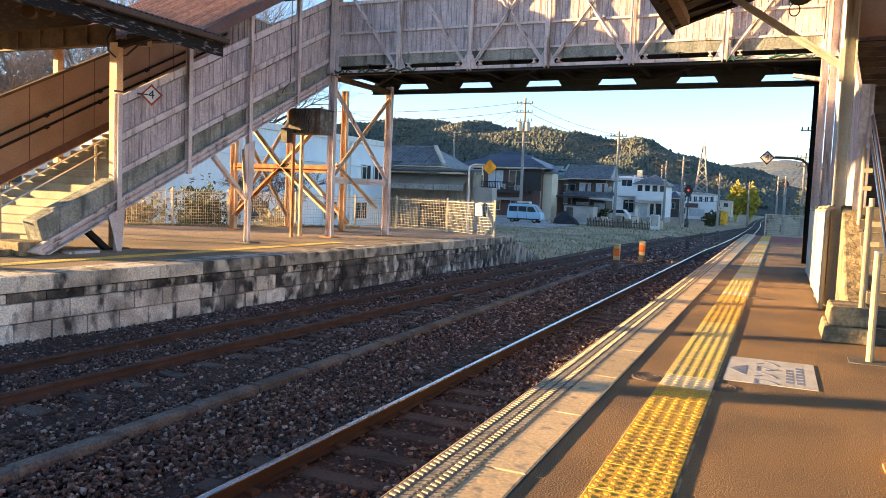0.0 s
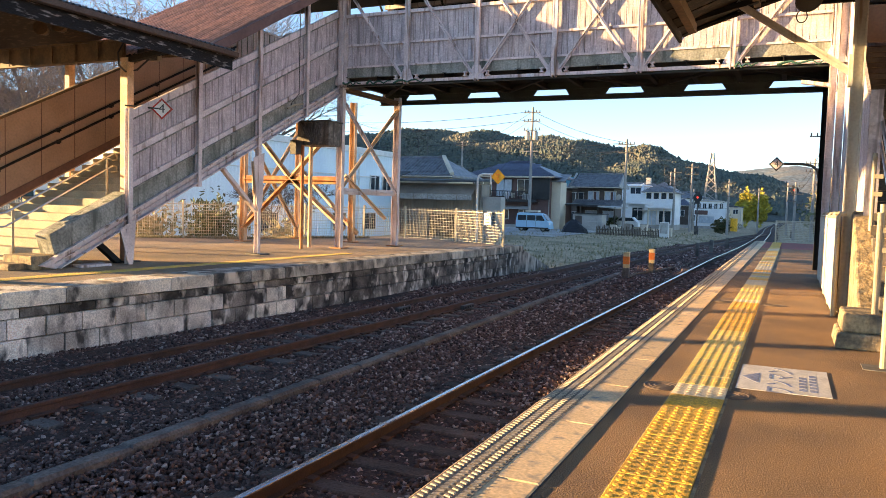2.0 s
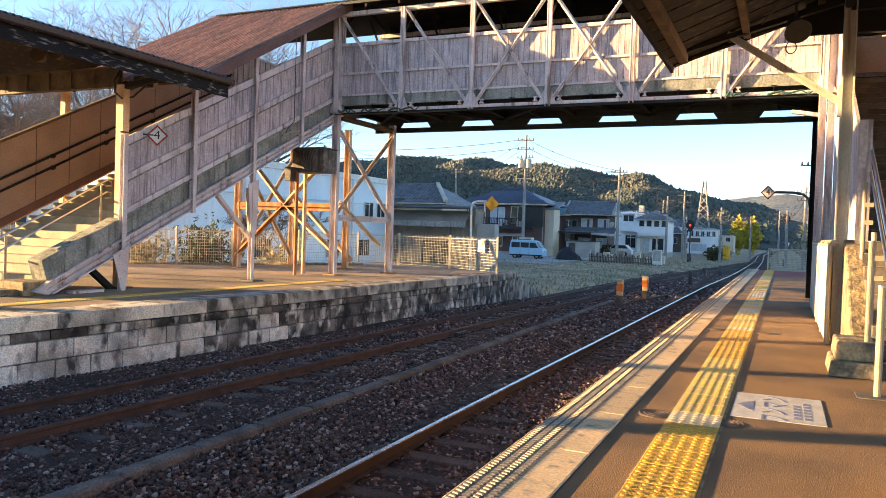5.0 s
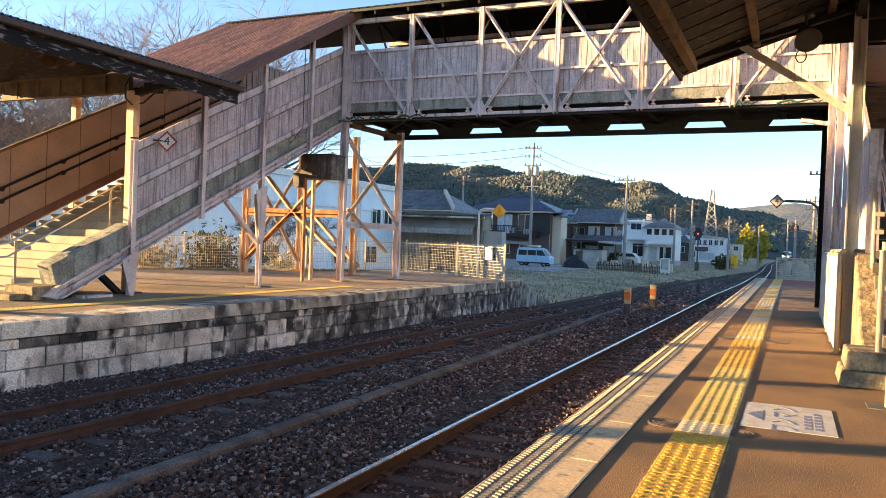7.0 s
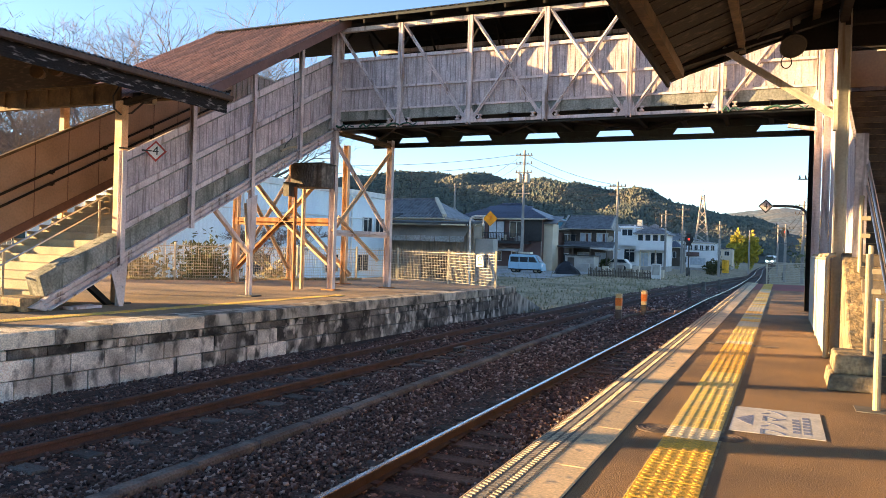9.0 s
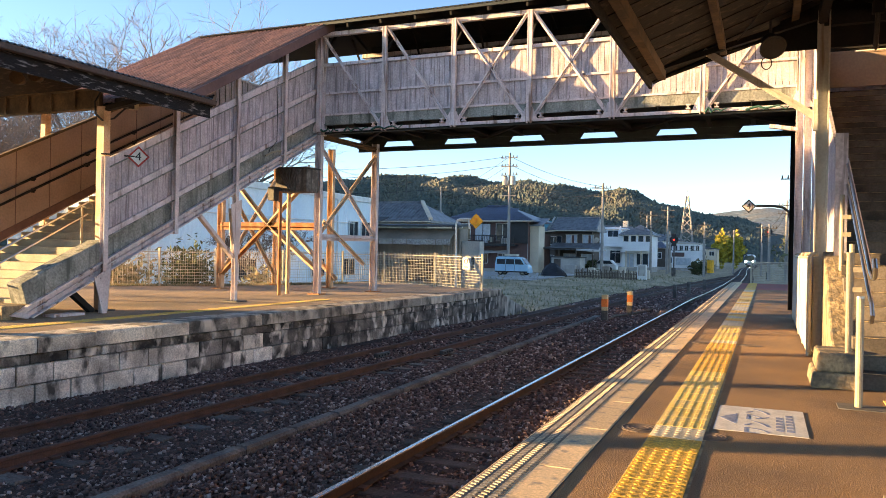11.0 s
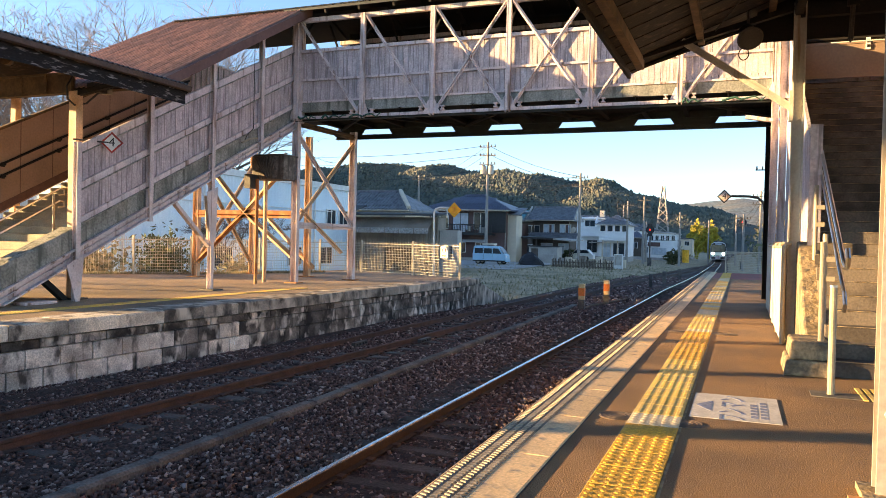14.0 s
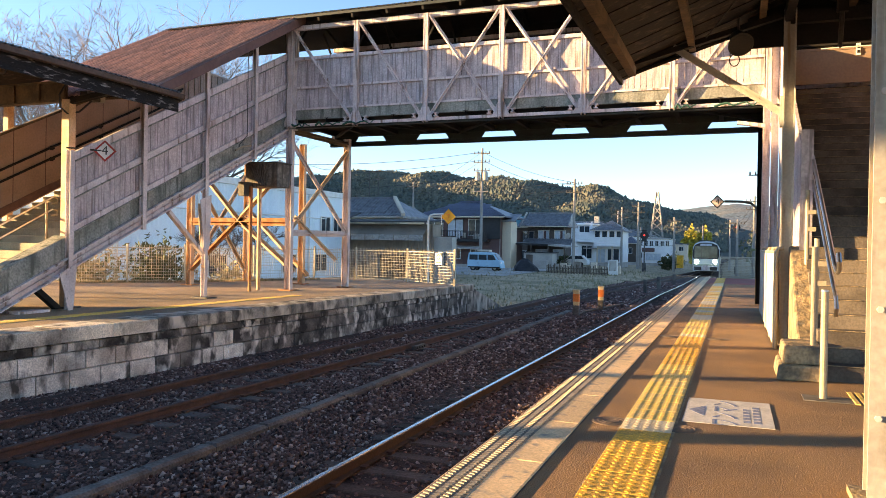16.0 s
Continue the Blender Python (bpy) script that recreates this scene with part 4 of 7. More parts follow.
    for dy, dz in ((-0.22, 0.75), (-0.12, 0.72), (-0.15, 0.5), (-0.02, 0.85), (0.02, 0.4), (-0.08, 0.25)):
        part("rivet", M().tube([(SX + 0.18, 11.36 + dy, dz), (SX + 0.195, 11.36 + dy, dz)], 0.018, 6), PAINT, lp)
    # steps
    n = 31
    me = data("step", bevelled_box(3.6, 0.36, 0.17, 0.012), STEP)
    for i in range(n):
        piece("step", me, st, (-14.45, 9.55 + 0.32 * i + 0.18, 0.165 * i - 0.005 if i == 0 else 0.165 * i))
    part("stair_soffit", M().slab((-16.2, 10.0, 0.0), (-12.6, 10.0, 0.0), (-12.6, 19.4, 4.72), (-16.2, 19.4, 4.72), (0, 0, 0.08)), DARK, st)
    # back wall with two handrails on brackets
    xb = -16.3
    part("back_wall", M().slab((xb, 11.05, 0.94), (xb, 19.2, 5.1), (xb, 19.2, 7.05), (xb, 11.05, 2.93), (-0.08, 0, 0)), BROWNWALL, st, "terracotta brown panelled wall")
    part("back_wall_cap", M().beam((xb - 0.03, 11.05, 2.96), (xb - 0.03, 19.2, 7.08), 0.12, 0.06), RAFTER, st)
    part("skirting", M().slab((xb + 0.005, 10.75, 0.84), (xb + 0.005, 19.2, 5.13), (xb + 0.005, 19.2, 5.33), (xb + 0.005, 10.75, 1.04), (0.03, 0, 0)), H_BROWN, st)
    for y in np.arange(11.4, 19, 0.91):
        z = (y - 9.0) * 0.51
        part("panel_joint", M().box(xb, xb + 0.006, y - 0.008, y + 0.008, z + 0.05, z + 1.9), H_BROWN, st)
    for dz in (0.82, 1.1):
        r = part("handrail", M().tube([(xb + 0.1, 11.0, dz + 1.0), (xb + 0.1, 19.0, 5.08 + dz)], 0.03, 8), DARK, st, "dark brown wooden handrail")
        for y in np.arange(11.2, 19, 1.55):
            z = (y - 9.0) * 0.51 + dz
            part("rail_bracket", M().box(xb, xb + 0.1, y - 0.02, y + 0.02, z - 0.09, z - 0.02).box(xb, xb + 0.02, y - 0.045, y + 0.045, z - 0.12, z - 0.02), DARK, r)
    part("back_post", M().beam((xb - 0.2, 15.0, 0), (xb - 0.2, 15.0, 5.6), 0.16, 0.16, (0, 1, 0)), CREAM, st)
    # central handrail of steel tube
    hr = part("middle_rail", M().tube([(-13.7, 9.2, 0.98), (-13.7, 9.6, 1.02), (-13.7, 12.1, 2.32)], 0.024, 8).tube([(-13.7, 9.2, 0.72), (-13.7, 9.6, 0.76), (-13.7, 12.1, 2.06)], 0.02, 8), STEEL, st, "stainless steel tube handrail")
    for y in (9.75, 11.95):
        part("rail_post", M().tube([(-13.7, y, (y - 9.6) * 0.51), (-13.7, y, (y - 9.6) * 0.51 + 1.0)], 0.024, 8), PIPE, hr)
    part("curl", M().tube([(-13.7, 12.1, 2.32), (-13.7, 12.2, 2.30), (-13.7, 12.2, 2.2), (-13.7, 12.05, 2.18)], 0.022, 8).tube([(-13.7, 12.1, 2.06), (-13.7, 12.2, 2.04), (-13.7, 12.2, 1.94), (-13.7, 12.05, 1.92)], 0.02, 8), PIPE, hr)
    part("footing", M().box(-13.35, -12.55, 9.3, 9.95, 0, 0.26).box(-13.7, -12.75, 9.0, 9.5, 0, 0.12), CONCRETE, st, "", 0.02)
    part("beam_foot", M().box(-12.66, -12.35, 10.2, 10.9, 0, 0.05), PAINT, st)
    # sloping roof: corrugated sheets, their waves across the fall
    ex, bx = -11.95, -16.95
    y0, z0, y1, z1 = 13.05, 4.73, 19.0, 8.0
    rf = part("roof", wave(M(), (bx, y0, z0), (ex, y0, z0), (bx, y1, z1 + 0.02), 0.146, 0.02), ROOF, st, "brown ribbed metal roof falling with the stair")
    for k in range(34):
        x = bx + 0.08 + k * 0.146
        part("roof_rib", M().beam((x, y0 - 0.01, z0 + 0.055), (x, y1, z1 + 0.075), 0.030, 0.036), SEAM, rf)
    part("barge_board", M().slab((ex, y0, z0), (ex, y1 + 0.3, z1 + 0.17), (ex, y1 + 0.3, z1 - 0.09), (ex, y0, z0 - 0.24), (-0.03, 0, 0)), H_BROWN, rf, "red-brown metal barge board")
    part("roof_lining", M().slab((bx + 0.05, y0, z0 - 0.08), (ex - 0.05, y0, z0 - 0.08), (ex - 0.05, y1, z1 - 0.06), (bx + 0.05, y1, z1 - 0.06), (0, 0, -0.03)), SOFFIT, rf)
    for px in (SX + 0.05, xb):
        part("roof_purlin", M().beam((px, 13.3, 4.66), (px, 19.0, 7.79), 0.09, 0.12), RAFTER, rf)
    part("corner_post", M().box(SX - 0.03, -12.16, 19.16, 19.30, 4.75, 7.85), PAINT, st)
    for y in np.arange(12.5, 18, 1.1):
        part("rafter", M().beam((bx + 0.1, y + 0.7, z0 + (y + 0.7 - y0) * 0.549 - 0.16), (ex - 0.1, y + 0.7, z0 + (y + 0.7 - y0) * 0.549 - 0.16), 0.06, 0.09), RAFTER, rf)
    return st


def build_stair_boards(st, fb):
    """Upright boards of the stair's side and of the bridge's parapet, a piece each."""
    w = 0.148
    # bridge: boards between the ledge and the rail
    me = data("board", bevelled_box(w - 0.010, 0.02, 1.58, 0.003), BOARD)
    x = -12.15
    while x < 0.62:
        piece("board", me, fb, (x + w / 2, YN + random.uniform(-0.003, 0.003), 5.28))
        x += w
    # stair: sheared boards that follow the slope
    s = 0.487
    m = M()
    h = 1.55
    m.quad8([(-0.012, -w / 2 + 0.004, -s * w / 2), (0.012, -w / 2 + 0.004, -s * w / 2), (0.012, w / 2 - 0.004, s * w / 2), (-0.012, w / 2 - 0.004, s * w / 2),
             (-0.012, -w / 2 + 0.004, h - s * w / 2), (0.012, -w / 2 + 0.004, h - s * w / 2), (0.012, w / 2 - 0.004, h + s * w / 2), (-0.012, w / 2 - 0.004, h + s * w / 2)])
    me = data("board", m, BOARD)
    y = 11.43
    while y < 19.1:
        piece("board", me, st, (SX + random.uniform(-0.003, 0.003), y + w / 2, 1.54 + (y + w / 2 - 11.42) * 0.487))
        y += w


footbridge = build_footbridge()
build_tower(footbridge)
far_stair = build_far_stair()


# ---- the stair on the near platform ----
def build_near_stair():
    st = thing("station_stair", (2.6, 9.4, 0), "dim concrete stair rising under the footbridge roof", "stair")
    me = data("step", bevelled_box(3.5, 0.36, 0.17, 0.012), STEP_SHADED)
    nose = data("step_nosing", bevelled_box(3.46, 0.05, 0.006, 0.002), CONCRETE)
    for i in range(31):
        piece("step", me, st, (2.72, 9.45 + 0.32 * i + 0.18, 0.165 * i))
        piece("step_nosing", nose, st, (2.72, 9.45 + 0.32 * i + 0.02, 0.165 * i + 0.171))
    part("footing", M().slab((0.49, 9.28, 0), (0.96, 9.28, 0), (0.96, 10.15, 0), (0.49, 10.15, 0), (0.03, 0.03, 0.17)).slab((0.55, 9.38, 0.17), (0.95, 9.38, 0.17), (0.95, 10.2, 0.17), (0.55, 10.2, 0.17), (0.02, 0.02, 0.20)), CONCRETE, st, "chipped concrete footing block", 0.025)
    part("curb", M().prism([(10.22, 0.0), (12.35, 0.0), (12.35, 1.52), (12.1, 1.45), (11.85, 1.30), (10.55, 0.42), (10.3, 0.36)], "x", 0.77, 1.04), CONCRETE, st, "worn concrete curb with yellow stains", 0.03)
    part("side_wall", M().slab((0.98, 12.4, 0), (0.98, 19.1, 0), (0.98, 19.1, 6.3), (0.98, 12.4, 2.95), (-0.05, 0, 0)), BOARD, st)
    part("side_post", M().beam((0.98, 12.15, 0), (0.98, 12.15, 3.2), 0.16, 0.06, (0, 1, 0)), BOARD, st)
    part("far_wall", M().slab((4.5, 9.2, 0), (4.5, 19.1, 0), (4.5, 19.1, 7.0), (4.5, 9.2, 2.2), (0.08, 0, 0)), BROWNWALL, st)
    rf = part("roof", wave(M(), (0.4, 12.95, 5.01), (4.9, 12.95, 5.01), (0.4, 19.2, 8.0), 0.11, 0.015), SLATE, st)
    part("roof_lining", M().slab((0.45, 12.95, 4.94), (4.85, 12.95, 4.94), (4.85, 19.2, 7.92), (0.45, 19.2, 7.92), (0, 0, -0.03)), DARK, rf)
    hr = part("handrail", M().tube([(1.06, 12.3, 2.84), (1.06, 9.35, 1.28), (1.06, 9.15, 1.22), (1.06, 9.05, 1.24), (1.06, 9.0, 1.33), (1.06, 9.08, 1.42)], 0.026, 10), STEEL, st, "stainless steel handrail with curled end")
    part("lower_rail", M().tube([(1.06, 12.3, 2.55), (1.06, 9.5, 1.07), (1.06, 9.25, 0.95), (1.06, 9.15, 0.83), (1.06, 9.22, 0.75)], 0.022, 10), STEEL, hr)
    for y in (10.4, 11.8):
        part("rail_post", M().tube([(0.97, y, (y - 9.6) * 0.5), (0.97, y, (y - 9.6) * 0.5 + 1.2)], 0.03, 10), PIPE, hr)
        for dz in (0.62, 0.86):
            part("rail_bracket", M().box(0.97, 1.08, y - 0.03, y + 0.03, (y - 9.6) * 0.5 + dz, (y - 9.6) * 0.5 + dz + 0.06), PIPE, hr)
    gp = thing("guard_post", (0.86, 8.3, 0), "pale painted steel tube guard post", "guard post")
    part("tube", M().tube([(0.86, 8.3, 0), (0.86, 8.3, 1.05)], 0.034, 12), PIPE, gp)
    part("second_tube", M().tube([(0.88, 9.62, 0.30), (0.88, 9.62, 1.48)], 0.032, 12), PIPE, gp)
    part("second_cap", M().tube([(0.88, 9.62, 1.48), (0.88, 9.62, 1.495)], 0.034, 12), PIPE, gp)
    part("cap", M().tube([(0.86, 8.3, 1.05), (0.86, 8.3, 1.07)], 0.037, 12), STEEL, gp)
    part("base_plate", M().box(0.68, 1.9, 8.15, 8.45, 0, 0.008), TROUGH, gp)
    for i in range(3):
        part("tactile_bar", M().box(1.12 + i * 0.07, 1.16 + i * 0.07, 8.1, 8.75, 0.006, 0.016), YELLOW_OLD, gp)
    # low screen of ribbed white panels beside the stair
    sc = thing("platform_screen", (0.60, 15, 0), "white ribbed panel screen with a tube top rail", "screen")
    for k in range(4):
        y0 = 12.2 + k * 1.62
        part("panel", wave(M(), (0.60, y0 + 0.01, 0.06), (0.60, y0 + 1.61, 0.06), (0.60, y0 + 0.01, 1.40), 0.16, 0.012, 0.02), PAINT_W, sc)
    for k in range(5):
        y = 12.2 + k * 1.62
        part("screen_post", M().tube([(0.60, y, 0), (0.60, y, 1.42), (0.63, y, 1.47), (0.7, y, 1.48)], 0.032, 10), PIPE, sc)
    part("top_rail", M().tube([(0.60, 12.2, 1.42), (0.60, 18.8, 1.42)], 0.028, 10), PIPE, sc)


# ---- canopies ----
def build_near_canopy():
    c = thing("platform_canopy", (0.7, 5, 0), "dark timber platform canopy on white steel columns", "canopy")
    ex, ez, rx, rz = -1.80, 4.36, 0.95, 5.42
    ys, ye = -14.0, 13.05
    s = (rz - ez) / (rx - ex)
    rf = part("roof", wave(wave(M(), (ex - 0.08, ys, ez), (ex - 0.08, ye, ez), (rx, ys, rz), 0.13, 0.018), (2 * rx - ex + 0.08, ys, ez), (2 * rx - ex + 0.08, ye, ez), (rx, ys, rz), 0.13, 0.018), SLATE, c)
    for sgn in (1, -1):
        y = ys
        k = 0
        while y < ye - 0.06:
            w = min(0.27, ye - 0.05 - y)
            d = 0.012 * (k % 2)
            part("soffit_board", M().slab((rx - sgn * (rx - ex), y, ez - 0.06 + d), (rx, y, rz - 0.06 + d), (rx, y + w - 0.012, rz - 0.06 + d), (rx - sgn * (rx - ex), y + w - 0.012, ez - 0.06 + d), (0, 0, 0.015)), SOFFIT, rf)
            y += 0.27
            k += 1
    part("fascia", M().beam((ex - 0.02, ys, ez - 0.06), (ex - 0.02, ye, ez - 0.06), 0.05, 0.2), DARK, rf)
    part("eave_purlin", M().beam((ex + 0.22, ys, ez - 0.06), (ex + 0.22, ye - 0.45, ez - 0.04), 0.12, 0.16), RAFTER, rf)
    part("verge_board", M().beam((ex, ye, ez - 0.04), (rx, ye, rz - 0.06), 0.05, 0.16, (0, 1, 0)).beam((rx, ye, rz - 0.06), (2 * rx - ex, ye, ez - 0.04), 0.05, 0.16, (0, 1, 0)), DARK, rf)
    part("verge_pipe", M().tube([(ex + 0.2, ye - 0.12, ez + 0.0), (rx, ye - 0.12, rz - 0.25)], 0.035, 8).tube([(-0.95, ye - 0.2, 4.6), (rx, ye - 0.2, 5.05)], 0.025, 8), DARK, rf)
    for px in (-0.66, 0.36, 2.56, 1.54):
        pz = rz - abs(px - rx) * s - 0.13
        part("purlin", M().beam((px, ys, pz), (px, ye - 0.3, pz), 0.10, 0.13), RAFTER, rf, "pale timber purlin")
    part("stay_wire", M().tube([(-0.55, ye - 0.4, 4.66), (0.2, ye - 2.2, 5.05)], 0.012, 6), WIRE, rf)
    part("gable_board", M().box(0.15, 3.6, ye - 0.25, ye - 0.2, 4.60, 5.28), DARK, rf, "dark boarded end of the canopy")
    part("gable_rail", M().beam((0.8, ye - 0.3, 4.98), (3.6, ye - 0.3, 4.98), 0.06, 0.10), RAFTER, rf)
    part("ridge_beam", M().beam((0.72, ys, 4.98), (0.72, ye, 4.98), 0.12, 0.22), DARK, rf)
    for y in (-10.0, -2.5, 5.1, 12.45):
        x = 0.74 if y > 10 else 0.84
        col = part("column", M().hbeam((x, y, 0), (x, y, 5.05), 0.15, 0.17, (1, 0, 0) if y > 10 else (0, 1, 0), 0.02), PAINT_W if y > 10 else PAINT_W_SHADED, c, "white H-section steel column")
        part("tie_beam", M().beam((x, y, 4.92), (rx + 2.2, y, 4.92), 0.12, 0.18), DARK, c)
        for sgn in (-1,):
            br = part("brace", M().beam((x + sgn * 0.08, y, 3.5), (x + sgn * 1.68, y, 4.62), 0.10, 0.05, (0, 1, 0)).beam((x + sgn * 0.08, y + 0.03, 3.48), (x + sgn * 1.68, y + 0.03, 4.60), 0.04, 0.12, (0, 1, 0)), PAINT_W, c, "white angled steel brace")
            part("brace_plate", M().box(x + sgn * 0.10 - 0.02, x + sgn * 0.10 + 0.02, y - 0.07, y + 0.07, 3.3, 3.75), PAINT_W, br)
            part("arm", M().beam((x, y, 5.0), (rx + sgn * 2.6, y, ez + 0.02), 0.08, 0.12, (0, 1, 0)), DARK, c)
        for k in range(6 if y < 10 else 0):
            part("bolt", M().tube([(x - 0.03, y - 0.096, 0.5 + 0.62 * k), (x - 0.03, y - 0.11, 0.5 + 0.62 * k)], 0.02, 6), PAINT, col)
        part("column_foot", M().box(x - 0.15, x + 0.15, y - 0.15, y + 0.15, 0, 0.04), CONCRETE, col)
    # loudspeaker and its cable
    sp = thing("loudspeaker", (0.1, 12.3, 4.55), "dark round loudspeaker hung under the canopy", "loudspeaker")
    d = Vector((0.25, -0.8, -0.75)).normalized()
    o = Vector((0.02, 12.3, 4.62))
    part("horn", M().tube([o + d * 0.16, o + d * 0.13, o - d * 0.10], 0.19, 20, 0.11), IRON, sp, smooth=False)
    part("grille", M().tube([o + d * 0.165, o + d * 0.172], 0.17, 20), BLACK, sp)
    part("cable", M().tube([o + Vector((-0.05 + 0.07 * math.sin(a), -0.1, -0.33 + 0.09 * math.cos(a))) for a in np.linspace(-0.5, 12, 34)], 0.008, 5), WIRE, sp)
    part("hanger", M().tube([o, o + Vector((0, 0.05, 0.35))], 0.02, 6), IRON, sp)
    sw = thing("junction_box", (2.1, 12.3, 4.9), "small switch box with dark conduit under the canopy", "junction box")
    part("box", M().box(1.33, 1.48, 12.15, 12.25, 4.88, 5.05), SOFFIT, sw)
    part("conduit", M().tube([(1.4, 12.2, 4.9), (1.38, 12.2, 4.4), (1.4, 12.2, 4.38)], 0.035, 8), IRON, sw)
    # white bar added for the bright slot over the stair head panel
    lp = thing("bright_slot_bar", (2.2, 12.2, 4.45), "thin white bar standing for a bright slot", "lamp")
    part("tube", M().tube([(1.35, 14.6, 4.95), (2.5, 14.6, 4.95)], 0.012, 8), WHITE, lp)
    sg = thing("switch_plate", (2.5, 19.1, 5.6), "white switch plate on the stair head panel", "switch plate")
    part("plate", M().box(2.47, 2.56, 19.11, 19.14, 5.85, 6.12), WHITE, sg)
    part("switch", M().box(2.49, 2.54, 19.095, 19.11, 5.90, 5.96).box(2.49, 2.54, 19.095, 19.11, 6.0, 6.06), BLACK, sg)


def build_far_canopy():
    c = thing("platform_canopy", (-13.2, 6, 0), "timber platform canopy with rotten black fascia and grey roof", "canopy")
    ex, ez, rx, rz = -11.15, 4.62, -14.6, 5.3
    ys, ye = -14.0, 13.1
    rf = part("roof", wave(wave(M(), (ex, ys, ez), (ex, ye, ez), (rx, ys, rz), 0.13, 0.02), (2 * rx - ex, ys, ez), (2 * rx - ex, ye, ez), (rx, ys, rz), 0.13, 0.02), SLATE, c, "grey corrugated roof sheets")
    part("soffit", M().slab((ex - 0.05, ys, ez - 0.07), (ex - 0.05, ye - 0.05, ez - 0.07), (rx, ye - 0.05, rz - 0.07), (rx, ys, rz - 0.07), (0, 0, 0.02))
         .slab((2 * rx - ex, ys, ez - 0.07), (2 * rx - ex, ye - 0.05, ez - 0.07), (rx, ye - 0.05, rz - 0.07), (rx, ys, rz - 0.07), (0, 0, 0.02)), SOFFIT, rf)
    part("gutter", M().sweep([(ex + 0.05, ys, ez - 0.10), (ex + 0.05, ye, ez - 0.10)], [(-0.06, 0.05), (-0.05, -0.04), (0, -0.065), (0.05, -0.04), (0.06, 0.05)]), GUTTER, rf, "brown half-round gutter")
    part("fascia", M().slab((ex - 0.03, ys, ez - 0.12), (ex - 0.03, ye - 0.05, ez - 0.12), (ex - 0.03, ye - 0.05, ez - 0.42), (ex - 0.03, ys, ez - 0.42), (-0.04, 0, 0)), ROTTEN, rf, "black timber fascia with peeling white paint")
    part("edge_beam", M().beam((ex - 0.16, ys, ez - 0.22), (ex - 0.16, ye - 0.1, ez - 0.22), 0.1, 0.16), DARK, rf)
    part("verge_board", M().beam((ex, ye, ez - 0.06), (rx, ye, rz - 0.08), 0.04, 0.16, (0, 1, 0)), DARK, rf)
    # columns before the last are added out of view, spaced to cast shadow bands
    for y in (-6.8, -4.0, -1.3, 1.5, 4.4, 7.2, 11.72):
        col = part("column", M().beam((-12.85, y, 0), (-12.85, y, 4.3), 0.2, 0.17, (0, 1, 0)), CREAM if y > 10 else PAINT_W, c, "cream painted steel column")
        part("foot_plate", M().box(-13.05, -12.65, y - 0.2, y + 0.2, 0, 0.03), IRON, col)
        part("back_column", M().beam((-16.6, y + 1.6, 0), (-16.6, y + 1.6, 4.75), 0.16, 0.16, (0, 1, 0)), CREAM, c)
        # the arm's near-black colour holds the shade below the roof
        part("arm", M().beam((-12.85, y, 4.25), (ex - 0.1, y, ez - 0.16), 0.1, 0.12, (0, 1, 0)), DARK, c)
        tb = part("tie_beam", M().hbeam((-17.2, y + 0.05, 4.50), (-12.95, y + 0.05, 4.50), 0.12, 0.44, (0, 0, 1), 0.035), RAFTER, c, "brown riveted cross girder")
        for x in np.arange(-16.6, -13.0, 0.72):
            part("stiffener", M().box(x - 0.03, x + 0.03, y - 0.02, y, 4.31, 4.69), RAFTER, tb)
    for y in np.arange(-12, 13, 1.35):
        part("rafter", M().beam((ex - 0.1, y, ez - 0.14), (rx, y, rz - 0.14), 0.07, 0.10, (0, 1, 0)), RAFTER, c)
    for k, (x, y, z) in enumerate(((-13.42, 10.2, 4.60), (-13.18, 10.4, 4.68))):
        sp = thing("loudspeaker", (x, y, z), "cream horn loudspeaker under the canopy", "loudspeaker", "loudspeakers")
        part("horn", M().tube([(x + 0.10, y - 0.14, z), (x - 0.02, y + 0.02, z)], 0.13, 14, 0.10), RAFTER, sp)
        part("driver", M().tube([(x - 0.02, y + 0.02, z), (x - 0.1, y + 0.12, z)], 0.09, 10), IRON, sp)
    cv = thing("camera_housing", (-12.6, 12.3, 4.0), "dark spotlight housing with drooping cable", "spotlight")
    part("housing", M().box(-12.86, -12.66, 12.0, 12.35, 4.36, 4.54), IRON, cv)
    part("lens_hood", M().box(-12.84, -12.64, 12.35, 12.47, 4.36, 4.56), PIPE, cv)
    part("cable", M().tube([(-12.78, 11.6, 4.65), (-12.78, 11.42, 4.35), (-12.78, 11.45, 4.1), (-12.78, 11.62, 4.0), (-12.76, 11.9, 4.08), (-12.74, 12.2, 4.36)], 0.02, 6), WIRE, cv)
    # stop marker 4 on an arm
    sg = thing("stop_marker", (-12.5, 12.3, 3.3), "red-edged white diamond stop marker on a steel arm", "sign")
    part("arm", M().tube([(-12.78, 11.6, 3.3), (-12.25, 12.06, 3.27)], 0.018, 8), IRON, sg)
    diamond(sg, Vector((-12.22, 12.07, 3.27)), 0.225, math.radians(35), SIGNRED, WHITE, BLACK, "4")


